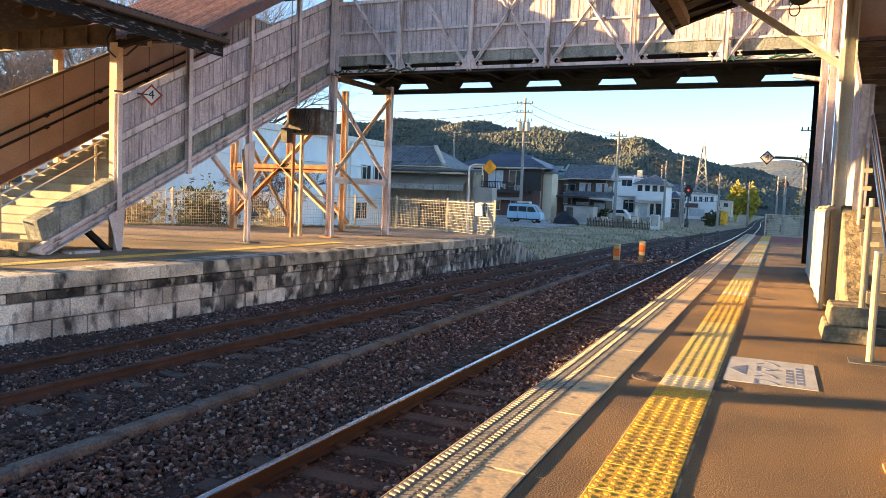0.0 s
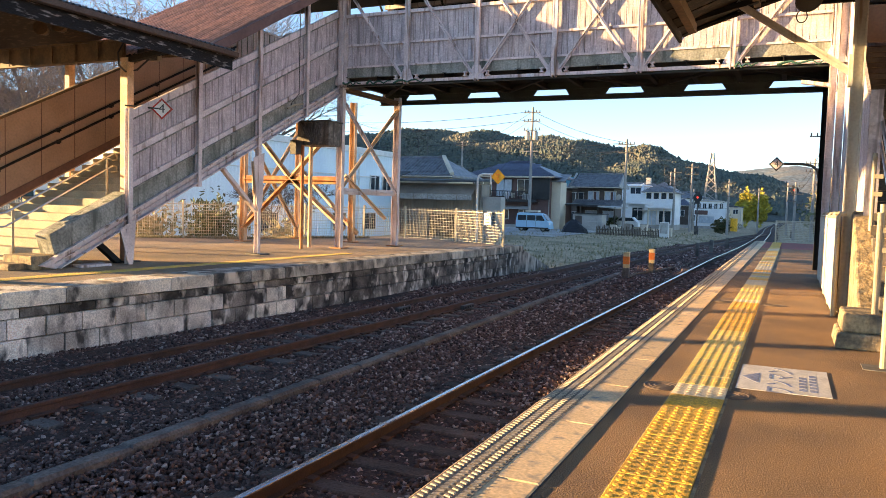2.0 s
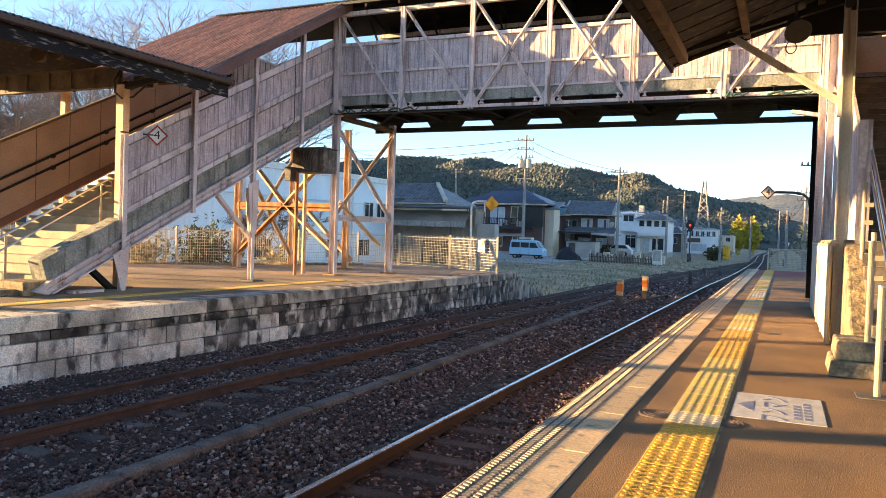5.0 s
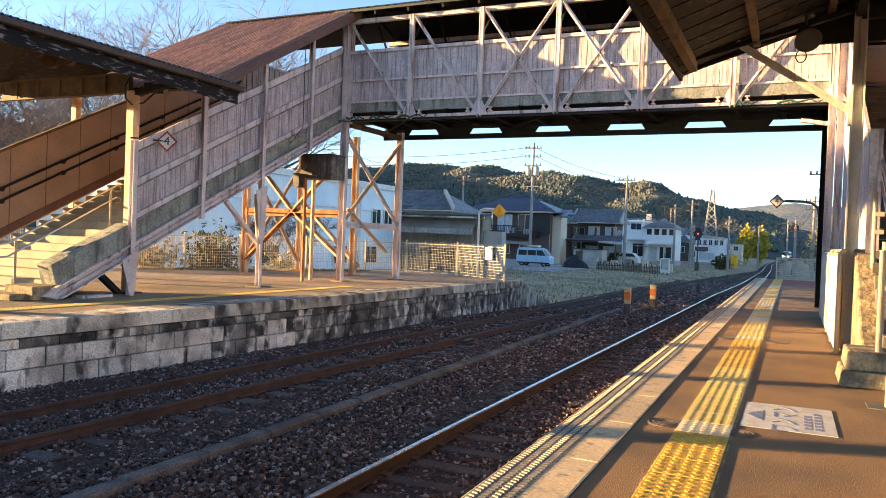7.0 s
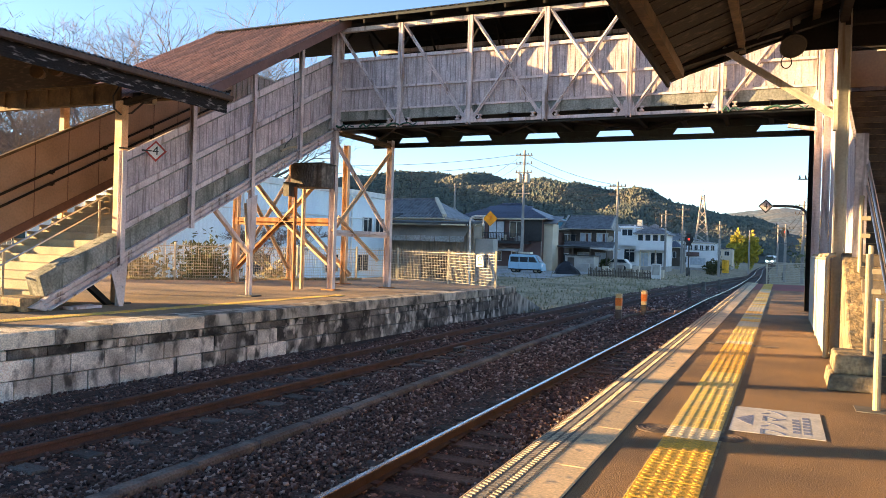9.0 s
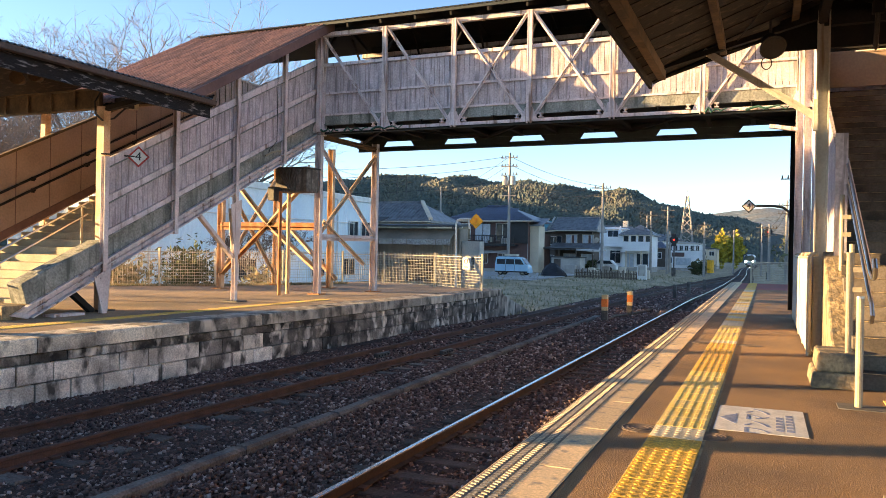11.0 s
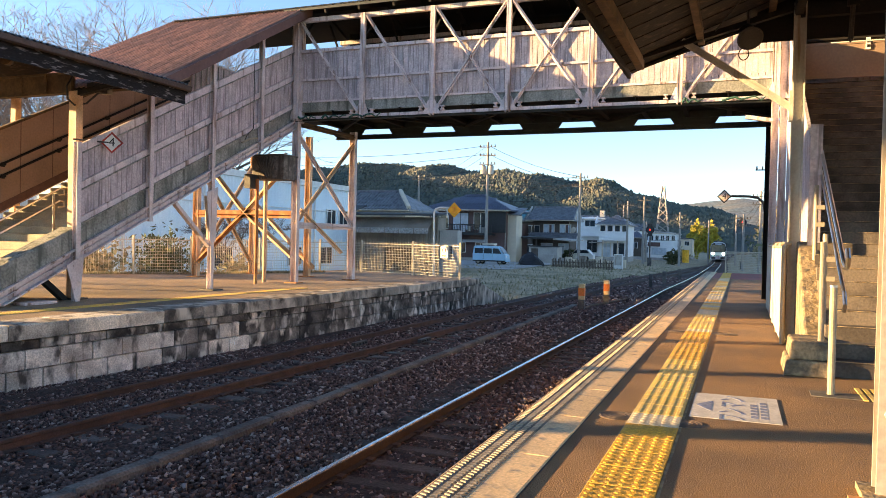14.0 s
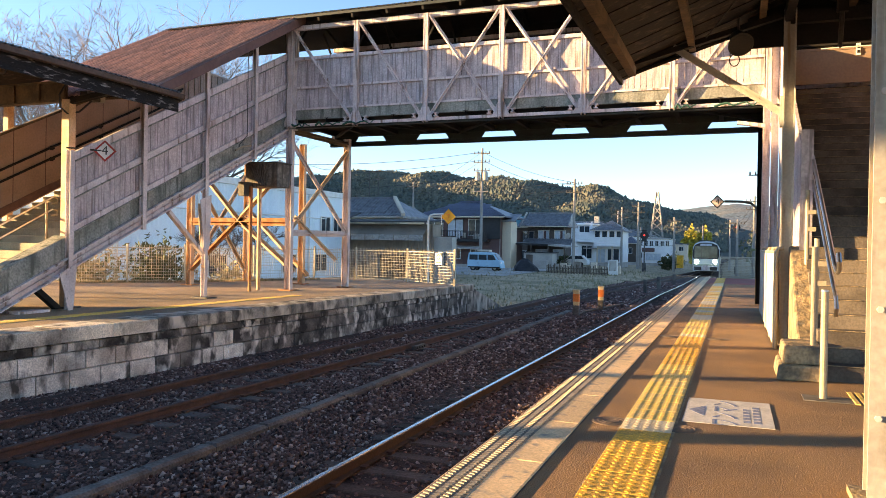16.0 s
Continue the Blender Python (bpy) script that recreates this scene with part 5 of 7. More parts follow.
def diamond(parent, o, r, turn, rim, face, ink, text, back=None):
    """A square plate on its corner, with a rim and a numeral, facing -Y turned by the angle."""
    def sq(m, q, y0, y1):
        return m.prism([(0, -q), (q, 0), (0, q), (-q, 0)], "y", y0, y1)
    rot = Matrix.Translation(o) @ Matrix.Rotation(turn, 4, "Z")
    for nm, q, y0, y1, mt in (("rim", r, -0.006, 0.006, rim), ("plate", r * 0.78, -0.010, -0.005, face)):
        m = sq(M(), q, y0, y1)
        m.v = [tuple(rot @ Vector(p)) for p in m.v]
        part(nm, m, mt, parent)
    if text:
        lettering("numeral", text, r * 1.15, ink, parent, Matrix.Translation(-ORG[parent]) @ rot @ Matrix.Translation((0, -0.013, 0)) @ Matrix.Rotation(radians(90), 4, "X"))


# ---- platform furniture ----
def build_platform_things():
    sg = thing("stop_marker", (0.66, 25, 0), "black-edged diamond stop marker on a goose-neck post", "sign")
    part("post", M().tube([(0.68, 25, 0), (0.66, 25, 2.45), (0.6, 25, 2.75), (0.45, 25, 2.88), (0.2, 25, 2.93), (-0.32, 25, 2.94)], 0.04, 8), TROUGH, sg)
    diamond(sg, Vector((-0.52, 25, 2.93)), 0.215, 0.0, BLACK, PAINT, BLACK, "4")
    sy = thing("stop_marker", (-12.3, 30, -1), "orange-yellow diamond marker on a bent white tube", "sign")
    part("post", M().tube([(-12.3, 30, -1.02), (-12.35, 30, 2.5), (-12.28, 30, 2.68), (-12.1, 30, 2.74), (-11.65, 30, 2.74)], 0.045, 8), WHITE, sy)
    part("inner_tube", M().tube([(-11.75, 30, 2.74), (-11.73, 30, 2.3)], 0.03, 8), WHITE, sy)
    diamond(sy, Vector((-11.42, 30, 2.64)), 0.33, 0.0, SIGNYEL, SIGNYEL, BLACK, "")
    part("mark", M().box(-11.50, -11.36, 29.975, 29.985, 2.72, 2.75).beam((-11.38, 29.98, 2.73), (-11.45, 29.98, 2.52), 0.01, 0.03, (0, 1, 0)), ORANGE, sy)
    # waiting mark for the one-man train, a flat sheet stuck on the asphalt
    fs = thing("floor_sign", (-0.05, 7.2, 0.0), "white floor sheet with blue arrow and lettering on asphalt", "floor sign")
    part("sheet", M().slab((-0.355, 6.71, 0.001), (0.365, 6.73, 0.001), (0.36, 7.80, 0.001), (-0.355, 7.77, 0.001), (0, 0, 0.004)), MATWHITE, fs)
    part("arrow", M().prism([(-0.33, 7.22), (-0.19, 7.0), (-0.19, 7.44)], "z", 0.005, 0.0065), BLUEINK, fs)
    org = Matrix.Translation(-ORG[fs])
    lettering("letters", "\u30ef\u30f3\u30de\u30f3", 0.27, BLUEINK, fs, org @ pose(-0.01, 7.2, 0.0065, 0, 0, 90))
    for k, (x, n) in enumerate(((0.155, 5), (0.235, 6))):
        for j in range(n):
            y0 = 6.86 + j * 0.12
            part("text_bar", M().box(x - 0.028, x + 0.028, y0, y0 + 0.085, 0.005, 0.0065), BLUEINK, fs)
    # manhole lids
    for x, y, r in ((-0.90, 6.45, 0.16), (-0.36, 6.42, 0.14), (-0.95, 13.0, 0.2), (-0.2, 12.98, 0.2)):
        mh = thing("manhole_cover", (x, y, 0), "dark cast-iron manhole cover set in asphalt", "manhole cover", "manhole covers")
        part("lid", M().tube([(x, y, 0.0), (x, y, 0.004)], r, 24), MANHOLE, mh)
        for q in (0.4, 0.65, 0.9):
            ring = [(x + r * q * math.cos(a), y + r * q * math.sin(a), 0.001) for a in np.linspace(0, 2 * math.pi, 25)]
            part("ring", M().tube(ring, 0.006, 4, cap=False), MANHOLE, mh)
    # small bracket by the near column
    ft = thing("column_block", (0.62, 4.6, 0), "chipped pale concrete block and iron grate at the column", "block")
    part("block", M().slab((0.60, 4.62, 0), (0.72, 4.4, 0), (1.1, 4.55, 0), (1.0, 4.85, 0), (0, 0, 0.07)), CONCRETE, ft, "", 0.015)
    part("grate", M().box(0.62, 0.95, 4.86, 5.0, 0, 0.02), RUST, ft)
    # wire fence across the platform end
    ef = thing("end_fence", (0.2, 40.1, 0), "white wire fence across the platform end", "fence")
    wire_panel(ef, (-0.70, 40.1, 0), (2.6, 40.1, 0), 1.05, 0.055, 0.085)
    part("top_rail", M().beam((-0.70, 40.08, 1.06), (2.6, 40.08, 1.06), 0.05, 0.05), FENCE, ef)
    # orange-topped marker posts between the lines
    for x, y in ((-5.0, 25.6), (-4.66, 28.6)):
        mp = thing("marker_post", (x, y, -0.98), "squat wooden marker post with an orange band", "marker post", "marker posts")
        part("post", M().box(x - 0.1, x + 0.1, y - 0.09, y + 0.09, -0.98, -0.02), WOODPOST, mp, "", 0.015)
        part("orange_band", M().box(x - 0.103, x + 0.103, y - 0.093, y + 0.093, -0.42, -0.16), ORANGE, mp)
        part("dark_foot", M().box(x - 0.103, x + 0.103, y - 0.093, y + 0.093, -0.98, -0.55), TROUGH, mp)
    cb = thing("trackside_cable", (-4.8, 27, -0.9), "pale plastic conduit lying across the ballast", "conduit")
    part("conduit", M().tube([(-5.0, 25.9, -0.92), (-4.95, 27.0, -0.86), (-4.75, 28.3, -0.88), (-4.2, 33, -0.93), (-3.9, 40, -0.95)], 0.045, 6), RAFTER, cb)
    for x, y, w in ((-4.35, 48, 0.22), (-4.1, 57, 0.22), (-4.4, 41, 0.16)):
        z = lerp(TRACK_Z, y) - 0.16
        solo("relay_post", bevelled_box(w, w, 0.75, 0.02), TROUGH, "short grey concrete trackside post", "post", "trackside posts", at=(0, 0, 0)).location = (x, y, z)
    sbx = thing("track_box", (-2.1, 22.0, -0.95), "small rusty trackside box by the rail", "box")
    part("box", M().box(-2.5, -2.0, 27.0, 27.35, -0.95, -0.72), RUST, sbx, "", 0.02)


def wire_panel(th, p, q, h, dx, dz, post=2.2, first=True):
    """Posts, and welded wire between them as one part a bay."""
    p, q = Vector(p), Vector(q)
    L = (q - p).length
    n = max(1, round(L / post))
    for k in range(0 if first else 1, n + 1):
        o = p + (q - p) * (k / n)
        part("fence_post", M().box(o.x - 0.03, o.x + 0.03, o.y - 0.03, o.y + 0.03, o.z, o.z + h + 0.04), FENCE, th)
    for k in range(n):
        a, b = p + (q - p) * (k / n), p + (q - p) * ((k + 1) / n)
        m = M()
        z = 0.06
        while z < h + 0.01:
            m.beam(a + Vector((0, 0, z)), b + Vector((0, 0, z)), 0.01, 0.012 if z < h - dz else 0.03)
            z += dz
        c = int((b - a).length / dx)
        for j in range(1, c):
            o = a + (b - a) * (j / c)
            m.beam(o + Vector((0, 0, 0.05)), o + Vector((0, 0, h)), 0.008, 0.008, (0, 1, 0))
        part("wire_mesh", m, FENCE, th)


def build_far_fence():
    f = thing("platform_fence", (-14, 26.4, 0), "cream welded-wire fence along the back of the platform", "fence")
    pts = [(-27.0, 14.2), (-20.2, 18.3), (-17.5, 20.75), (-15.2, 25.4), (-14.0, 26.55), (-11.5, 25.95), (-9.05, 24.5)]
    for a, b in zip(pts[:-1], pts[1:]):
        wire_panel(f, (*a, 0), (*b, 0), 1.25, 0.075, 0.10, 2.4, a == pts[0])
    sg = thing("fence_notice", (-9.6, 24.8, 0.9), "small white notice with a red ring on the fence", "sign")
    d = Vector((2.45, -1.45, 0)).normalized()
    nrm = Vector((d.y, -d.x, 0))
    o = Vector((-9.75, 24.86, 0.72)) + nrm * 0.05
    part("plate", M().slab(o - d * 0.2, o + d * 0.2, o + d * 0.2 + Vector((0, 0, 0.42)), o - d * 0.2 + Vector((0, 0, 0.42)), nrm * 0.01), WHITE, sg)
    c = o + nrm * 0.018 + Vector((0, 0, 0.28))
    part("red_ring", M().tube([c + d * 0.09 * math.cos(a) + Vector((0, 0, 0.09 * math.sin(a))) for a in np.linspace(0, 6.28, 20)], 0.012, 5), SIGNRED, sg)
    part("text_bar", M().slab(o + nrm * 0.012 - d * 0.13 + Vector((0, 0, 0.06)), o + nrm * 0.012 + d * 0.13 + Vector((0, 0, 0.06)), o + nrm * 0.012 + d * 0.13 + Vector((0, 0, 0.11)), o + nrm * 0.012 - d * 0.13 + Vector((0, 0, 0.11)), nrm * 0.003), SIGNRED, sg)
    # rusty conduit and the cabinet under the stair
    bx = thing("relay_cabinet", (-13.2, 18.3, 0), "weathered dark cabinet on a rusty tube under the stair", "cabinet")
    part("cabinet", M().box(-13.3, -12.22, 18.35, 19.0, 3.02, 3.70), BOXDARK, bx, "", 0.02)
    part("cabinet_lid", M().box(-13.34, -12.18, 18.3, 19.05, 3.70, 3.74), IRON, bx)
    for k in range(7):
        part("cable_wrap", M().tube([(-13.2 + k * 0.13, 18.34, 3.66), (-13.0 + k * 0.08, 18.28, 3.4), (-12.75 + k * 0.03, 18.3, 3.05)], 0.022, 5), TROUGH, bx)
    part("side_box", M().box(-13.3, -13.1, 18.0, 18.36, 2.75, 3.15), IRON, bx)
    part("tube_post", M().tube([(-13.0, 18.2, 0), (-13.0, 18.2, 3.02)], 0.05, 10), RUST, bx)
    part("tube_post", M().tube([(-13.2, 18.9, 0), (-13.2, 18.9, 3.02)], 0.06, 10), CREAM, bx)
    part("loose_cable", M().tube([(-12.52, 18.3, 3.6), (-12.50, 18.35, 3.3), (-12.5, 18.6, 3.1), (-12.5, 18.9, 3.05)], 0.02, 5).tube([(-12.52, 18.6, 3.6), (-12.5, 18.5, 3.3), (-12.5, 18.55, 3.08)], 0.018, 5), TROUGH, bx)
    # loose wire down the stair side
    wr = thing("hanging_wire", (-12.3, 17.0, 5.0), "thin dark wire hanging down the boards", "wire")
    part("wire", M().tube([(-12.36, 17.1, 7.0), (-12.36, 17.1, 4.3), (-12.36, 16.8, 4.05), (-12.36, 16.75, 3.95)], 0.012, 5), WIRE, wr)
    part("pipe_hook", M().tube([(-12.36, 16.6, 3.85), (-12.3, 16.85, 3.98), (-12.3, 17.2, 4.05)], 0.03, 6), PIPE, wr)


build_near_stair()
build_near_canopy()
build_far_canopy()
build_platform_things()
build_far_fence()


# ---- town and hills ----
def window(parent, face, a, b, z0, z1, at, pane=GLASS, frame_mat=WHITE, bars=1):
    """A window on a wall across y ('y') or x ('x'): panes behind a proud frame."""
    def bx(m, p, q, r, s, d0, d1):
        return m.box(p, q, at + d0, at + d1, r, s) if face == "y" else m.box(at + d0, at + d1, p, q, r, s)
    sgn = -1 if face == "y" else 1
    lo, hi = sorted((sgn * 0.02, sgn * 0.03))
    w = part("window", bx(M(), a, b, z0, z1, lo, hi), pane, parent)
    lo, hi = sorted((sgn * 0.0, sgn * 0.07))
    m = M()
    t = 0.06
    bx(m, a - t, b + t, z1, z1 + t, lo, hi); bx(m, a - t, b + t, z0 - t, z0, lo, hi)
    for k in range(bars + 2):
        x = a + (b - a) * k / (bars + 1)
        bx(m, x - t / 2, x + t / 2, z0, z1, lo, hi)
    part("window_frame", m, frame_mat, w)


def hip_roof(m, x0, x1, y0, y1, z, h, over=0.6, ridge="x", inset=None):
    x0, x1, y0, y1 = x0 - over, x1 + over, y0 - over, y1 + over
    ins = min(x1 - x0, y1 - y0) / 2 if inset is None else inset
    i = len(m.v)
    if ridge == "x":
        r = [(x0 + ins, (y0 + y1) / 2, z + h), (x1 - ins, (y0 + y1) / 2, z + h)]
        f = [(0, 1, 5, 4), (2, 3, 4, 5), (1, 2, 5), (3, 0, 4)]
    else:
        r = [((x0 + x1) / 2, y0 + ins, z + h), ((x0 + x1) / 2, y1 - ins, z + h)]
        f = [(1, 2, 5, 4), (3, 0, 4, 5), (0, 1, 4), (2, 3, 5)]
    m.v += [(x0, y0, z), (x1, y0, z), (x1, y1, z), (x0, y1, z)] + r
    m.v += [(x0, y0, z - 0.18), (x1, y0, z - 0.18), (x1, y1, z - 0.18), (x0, y1, z - 0.18)]
    m.f += [tuple(i + k for k in q) for q in f]
    m.f += [(i + k, i + (k + 1) % 4, i + 6 + (k + 1) % 4, i + 6 + k) for k in range(4)] + [(i + 9, i + 8, i + 7, i + 6)]
    return m


def tile_rows(m, x0, x1, y0, z, yr, zr, ins=0.01, step=0.33):
    """Courses of rounded tiles as ribs up a slope that faces -Y, cut short along the hips."""
    x = x0 + 0.05
    while x < x1:
        t = min(1.0, (x - x0) / ins, (x1 - x) / ins)
        m.beam((x, y0, z + 0.03), (x, y0 + (yr - y0) * t, z + (zr - z) * t + 0.03), 0.13, 0.07)
        x += step
    for k in range(1, 6):
        t = k / 6
        c = ins * t if ins > 0.1 else 0
        m.beam((x0 + c, y0 + (yr - y0) * t, z + (zr - z) * t + 0.035), (x1 - c, y0 + (yr - y0) * t, z + (zr - z) * t + 0.035), 0.06, 0.035)
    return m


def house(name, x0, x1, y0, y1, z0, z1, wall, roof, rise, label, ridge="x", inset=None, over=0.6):
    h = thing(name, ((x0 + x1) / 2, (y0 + y1) / 2, z0), label, "house")
    part("wall", M().box(x0, x1, y0, y1, z0 - 0.5, z1), wall, h)
    r = part("roof", hip_roof(M(), x0, x1, y0, y1, z1, rise, over, ridge, inset), roof, h)
    if ridge == "x":
        ins = min(x1 - x0 + 2 * over, y1 - y0 + 2 * over) / 2 if inset is None else inset
        part("ridge_tiles", M().beam((x0 - over + ins, (y0 + y1) / 2, z1 + rise + 0.06), (x1 + over - ins, (y0 + y1) / 2, z1 + rise + 0.06), 0.28, 0.2), roof, r)
        part("tile_ribs", tile_rows(M(), x0 - over, x1 + over, y0 - over, z1, (y0 + y1) / 2, z1 + rise, max(ins, 0.01)), roof, r)
    part("gutter", M().tube([(x0 - over, y0 - over - 0.06, z1 - 0.12), (x1 + over, y0 - over - 0.06, z1 - 0.12)], 0.06, 6), H_CREAM, r)
    part("downpipe", M().tube([(x1 + 0.06, y0 - 0.06, z0), (x1 + 0.06, y0 - 0.06, z1 - 0.2)], 0.04, 6), H_GREY, h)
    part("foundation", M().box(x0 - 0.03, x1 + 0.03, y0 - 0.03, y1 + 0.03, z0 - 0.5, z0 + 0.35), H_GREY, h)
    return h


def build_town():
    # pale blue works building behind the fence
    w = thing("works_building", (-27, 31, -1), "large pale blue sheet-clad works building", "building")
    part("wall", wave(M(), (-26.85, 25.1, -1.1), (-26.85, 49.0, -1.1), (-26.85, 25.1, 4.68), 0.3, 0.010), FACTORY, w)
    part("main_block", M().box(-34, -26.9, 25.1, 49.0, -1.1, 4.68), FACTORY, w)
    part("parapet", M().box(-34.2, -26.7, 24.9, 49.2, 4.68, 5.05), WHITE, w)
    for a in (45.4, 47.1):
        window(w, "x", a, a + 1.2, 2.0, 3.2, -26.82)
    for a in (33.5, 36.8, 40.7, 44.6):
        window(w, "x", a, a + 1.6, -0.5, 0.6, -26.82)
    for a in np.arange(27, 48.8, 5.6):
        part("downpipe", M().tube([(-26.75, a, -1), (-26.75, a, 4.6)], 0.06, 6), WHITE, w)
    for y0p, z0p in ((28.0, 2.2), (32.6, 1.6)):
        lm = part("wall_lamp", M().box(-26.82, -26.6, y0p, y0p + 0.35, z0p, z0p + 0.16), BLACK, w)
        part("lamp_arm", M().tube([(-26.82, y0p + 0.1, z0p), (-26.7, y0p + 0.1, z0p - 0.3)], 0.03, 6), BLACK, lm)
    part("cable_pipe", M().tube([(-26.7, 25.3, 3.1), (-26.7, 46, 3.1)], 0.035, 6), WHITE, w)
    # workshop with a long low roof, and the tiled house behind it
    s = thing("workshop", (-23, 50, -1), "beige corrugated workshop with a long low roof and awning", "building")
    part("wall", wave(M(), (-29, 50.0, -1.2), (-20.3, 50.0, -1.2), (-29, 50.0, 2.9), 0.22, 0.02), SHEET, s)
    part("side_wall", M().box(-29, -20.3, 50.05, 51.6, -1.2, 2.9), SHEET, s)
    part("roof", M().slab((-29.4, 49.0, 2.98), (-19.9, 49.0, 2.98), (-19.9, 52.4, 3.2), (-29.4, 52.4, 3.2), (0, 0, 0.12)), SLATE, s)
    part("awning", M().slab((-27.6, 48.9, 2.05), (-20.6, 48.9, 2.05), (-20.6, 49.9, 2.8), (-27.6, 49.9, 2.8), (0, 0, 0.03)), SHEET, s)
    for k in range(6):
        part("awning_flap", M().slab((-27.5 + k * 1.16, 48.88, 1.7), (-26.4 + k * 1.16, 48.88, 1.68), (-26.4 + k * 1.16, 48.9, 2.1), (-27.5 + k * 1.16, 48.9, 2.1), (0, 0.02, 0)), GRAVEL, s)
    part("lean_to", M().slab((-30.5, 48.6, 3.15), (-26.6, 48.6, 3.15), (-26.6, 51, 3.7), (-30.5, 51, 3.7), (0, 0, 0.1)), SLATE, s)
    part("side_annex", M().box(-20.28, -18.9, 50.3, 51.2, -1.2, 2.0), H_GREY, s)
    window(s, "y", -19.9, -19.2, -0.1, 0.9, 50.28)
    window(s, "y", -24.4, -22.4, -0.9, 0.6, 49.95, H_DARK, H_DARK)
    h = house("tiled_house", -34.5, -26.2, 57, 62.4, -1.1, 3.75, H_CREAM, TILE, 1.65, "cream house with grey tiled hip roof behind the workshop", inset=2.4, over=0.7)
    window(h, "y", -28.4, -26.4, 2.9, 3.4, 56.97, H_GREY, H_GREY, 3)
    # cream colour stands for the light on the tiled hip ridge
    part("hip_end", M().beam((-25.5, 56.3, 3.86), (-27.9, 59.7, 5.52), 0.3, 0.25), H_CREAM, h)
    # brown two-storey house with a balcony
    b = house("brown_house", -35.8, -26.0, 85, 92, -1.2, 4.95, H_BROWN, TILEBLUE, 1.85, "dark brown two-storey house with balcony and solar roof", over=0.9)
    for k in range(5):
        part("solar_panel", M().slab((-33.6 + k * 1.15, 85.9, 5.62 + 0.06), (-32.5 + k * 1.15, 85.9, 5.68), (-32.5 + k * 1.15, 87.7, 6.45), (-33.6 + k * 1.15, 87.7, 6.45), (0, 0, 0.06)), TILEBLUE, b)
    window(b, "y", -32.6, -30.6, 2.5, 4.5, 84.97, CURTAIN, BLACK, 1)
    window(b, "y", -35.4, -33.2, 2.6, 4.5, 84.97); window(b, "y", -29.9, -28.2, 2.6, 4.5, 84.97)
    part("shutter_box", M().box(-28.0, -25.9, 84.8, 84.97, 2.2, 4.7), BLACK, b)
    part("balcony_floor", M().box(-36.0, -27.2, 83.9, 85, 1.85, 2.05), BLACK, b)
    part("balcony_rail", M().box(-36.0, -27.2, 83.9, 83.96, 3.05, 3.15).box(-36.0, -27.2, 83.9, 83.96, 2.05, 2.15), BLACK, b)
    for k in range(44):
        part("baluster", M().box(-36.0 + k * 0.2, -35.95 + k * 0.2, 83.91, 83.95, 2.1, 3.1), BLACK, b)
    for x, z, w, hh, mt in ((-31.2, 2.2, 0.5, 0.8, H_WHITE), (-30.4, 2.3, 0.4, 0.6, H_CREAM), (-29.0, 2.1, 0.9, 0.7, H_GREY)):
        part("balcony_laundry", M().slab((x, 84.2, z), (x + w, 84.2, z), (x + w, 84.25, z + hh), (x, 84.25, z + hh), (0, 0.03, 0)), mt, b)
    part("eave_band", M().box(-36.5, -25.3, 84.15, 84.2, 4.70, 4.80), H_CREAM, b)
    window(b, "y", -32.8, -30.9, -0.2, 0.9, 84.97, GLASS, WHITE)
    window(b, "y", -29.6, -28.4, -0.7, 0.9, 84.97)
    part("awning", M().slab((-33.5, 83.6, 1.0), (-28.2, 83.6, 1.0), (-28.2, 85, 1.3), (-33.5, 85, 1.3), (0, 0, 0.06)), H_GREY, b)
    part("annex", M().box(-25.98, -24.9, 86, 88.5, -1.4, 4.3), H_CREAM, b)
    part("annex_roof", M().slab((-26.0, 85.6, 4.3), (-24.4, 85.6, 4.3), (-24.4, 89, 5.2), (-26.0, 89, 5.2), (0, 0, 0.15)), TILE, b)
    for k in range(2):
        part("aircon", M().box(-35.6 + k * 1.1, -34.8 + k * 1.1, 84.3, 84.75, -1.0, -0.2), WHITE, b)
    # dark boarded house with two pale windows
    d = house("boarded_house", -26.6, -21.6, 100, 105, -1.3, 4.25, H_DARK, TILE, 1.75, "dark boarded two-storey house with tiled roof", inset=0.3, over=0.8)
    for x in (-25.1, -22.85):
        window(d, "y", x, x + 1.5, 2.4, 3.6, 99.97, CURTAIN, H_CREAM, 1)
        part("curtain", M().box(x + 0.8, x + 1.1, 99.93, 99.945, 2.45, 3.55), H_BROWN, d)
    window(d, "y", -26.4, -25.7, 2.5, 3.4, 99.97, GLASS, H_GREY, 0)
    part("lower_roof", M().slab((-26.9, 98.0, 1.55), (-20.3, 98.0, 1.55), (-20.3, 100, 2.35), (-26.9, 100, 2.35), (0, 0, 0.15)), TILE, d)
    part("lower_ribs", tile_rows(M(), -26.9, -20.3, 97.98, 1.7, 100, 2.5), TILE, d)
    part("verge_tiles", M().beam((-27.42, 99.2, 4.3), (-27.42, 102.5, 6.1), 0.2, 0.2).beam((-20.78, 99.2, 4.3), (-20.78, 102.5, 6.1), 0.2, 0.2), H_GREY, d)
    for x in (-25.4, -23.0):
        window(d, "y", x, x + 1.6, -0.6, 1.0, 99.97, CURTAIN, WHITE, 1)
    part("satellite_dish", M().tube([(-20.9, 99.4, 2.9), (-21.0, 99.5, 2.95)], 0.42, 12, 0.3), H_GREY, d)
    tq = thing("teal_roof_house", (-28.6, 97, -1), "narrow house with a teal sheet roof between the others", "house")
    part("wall", M().box(-29.4, -27.6, 96.4, 101, -1.3, 3.6), H_BROWN, tq)
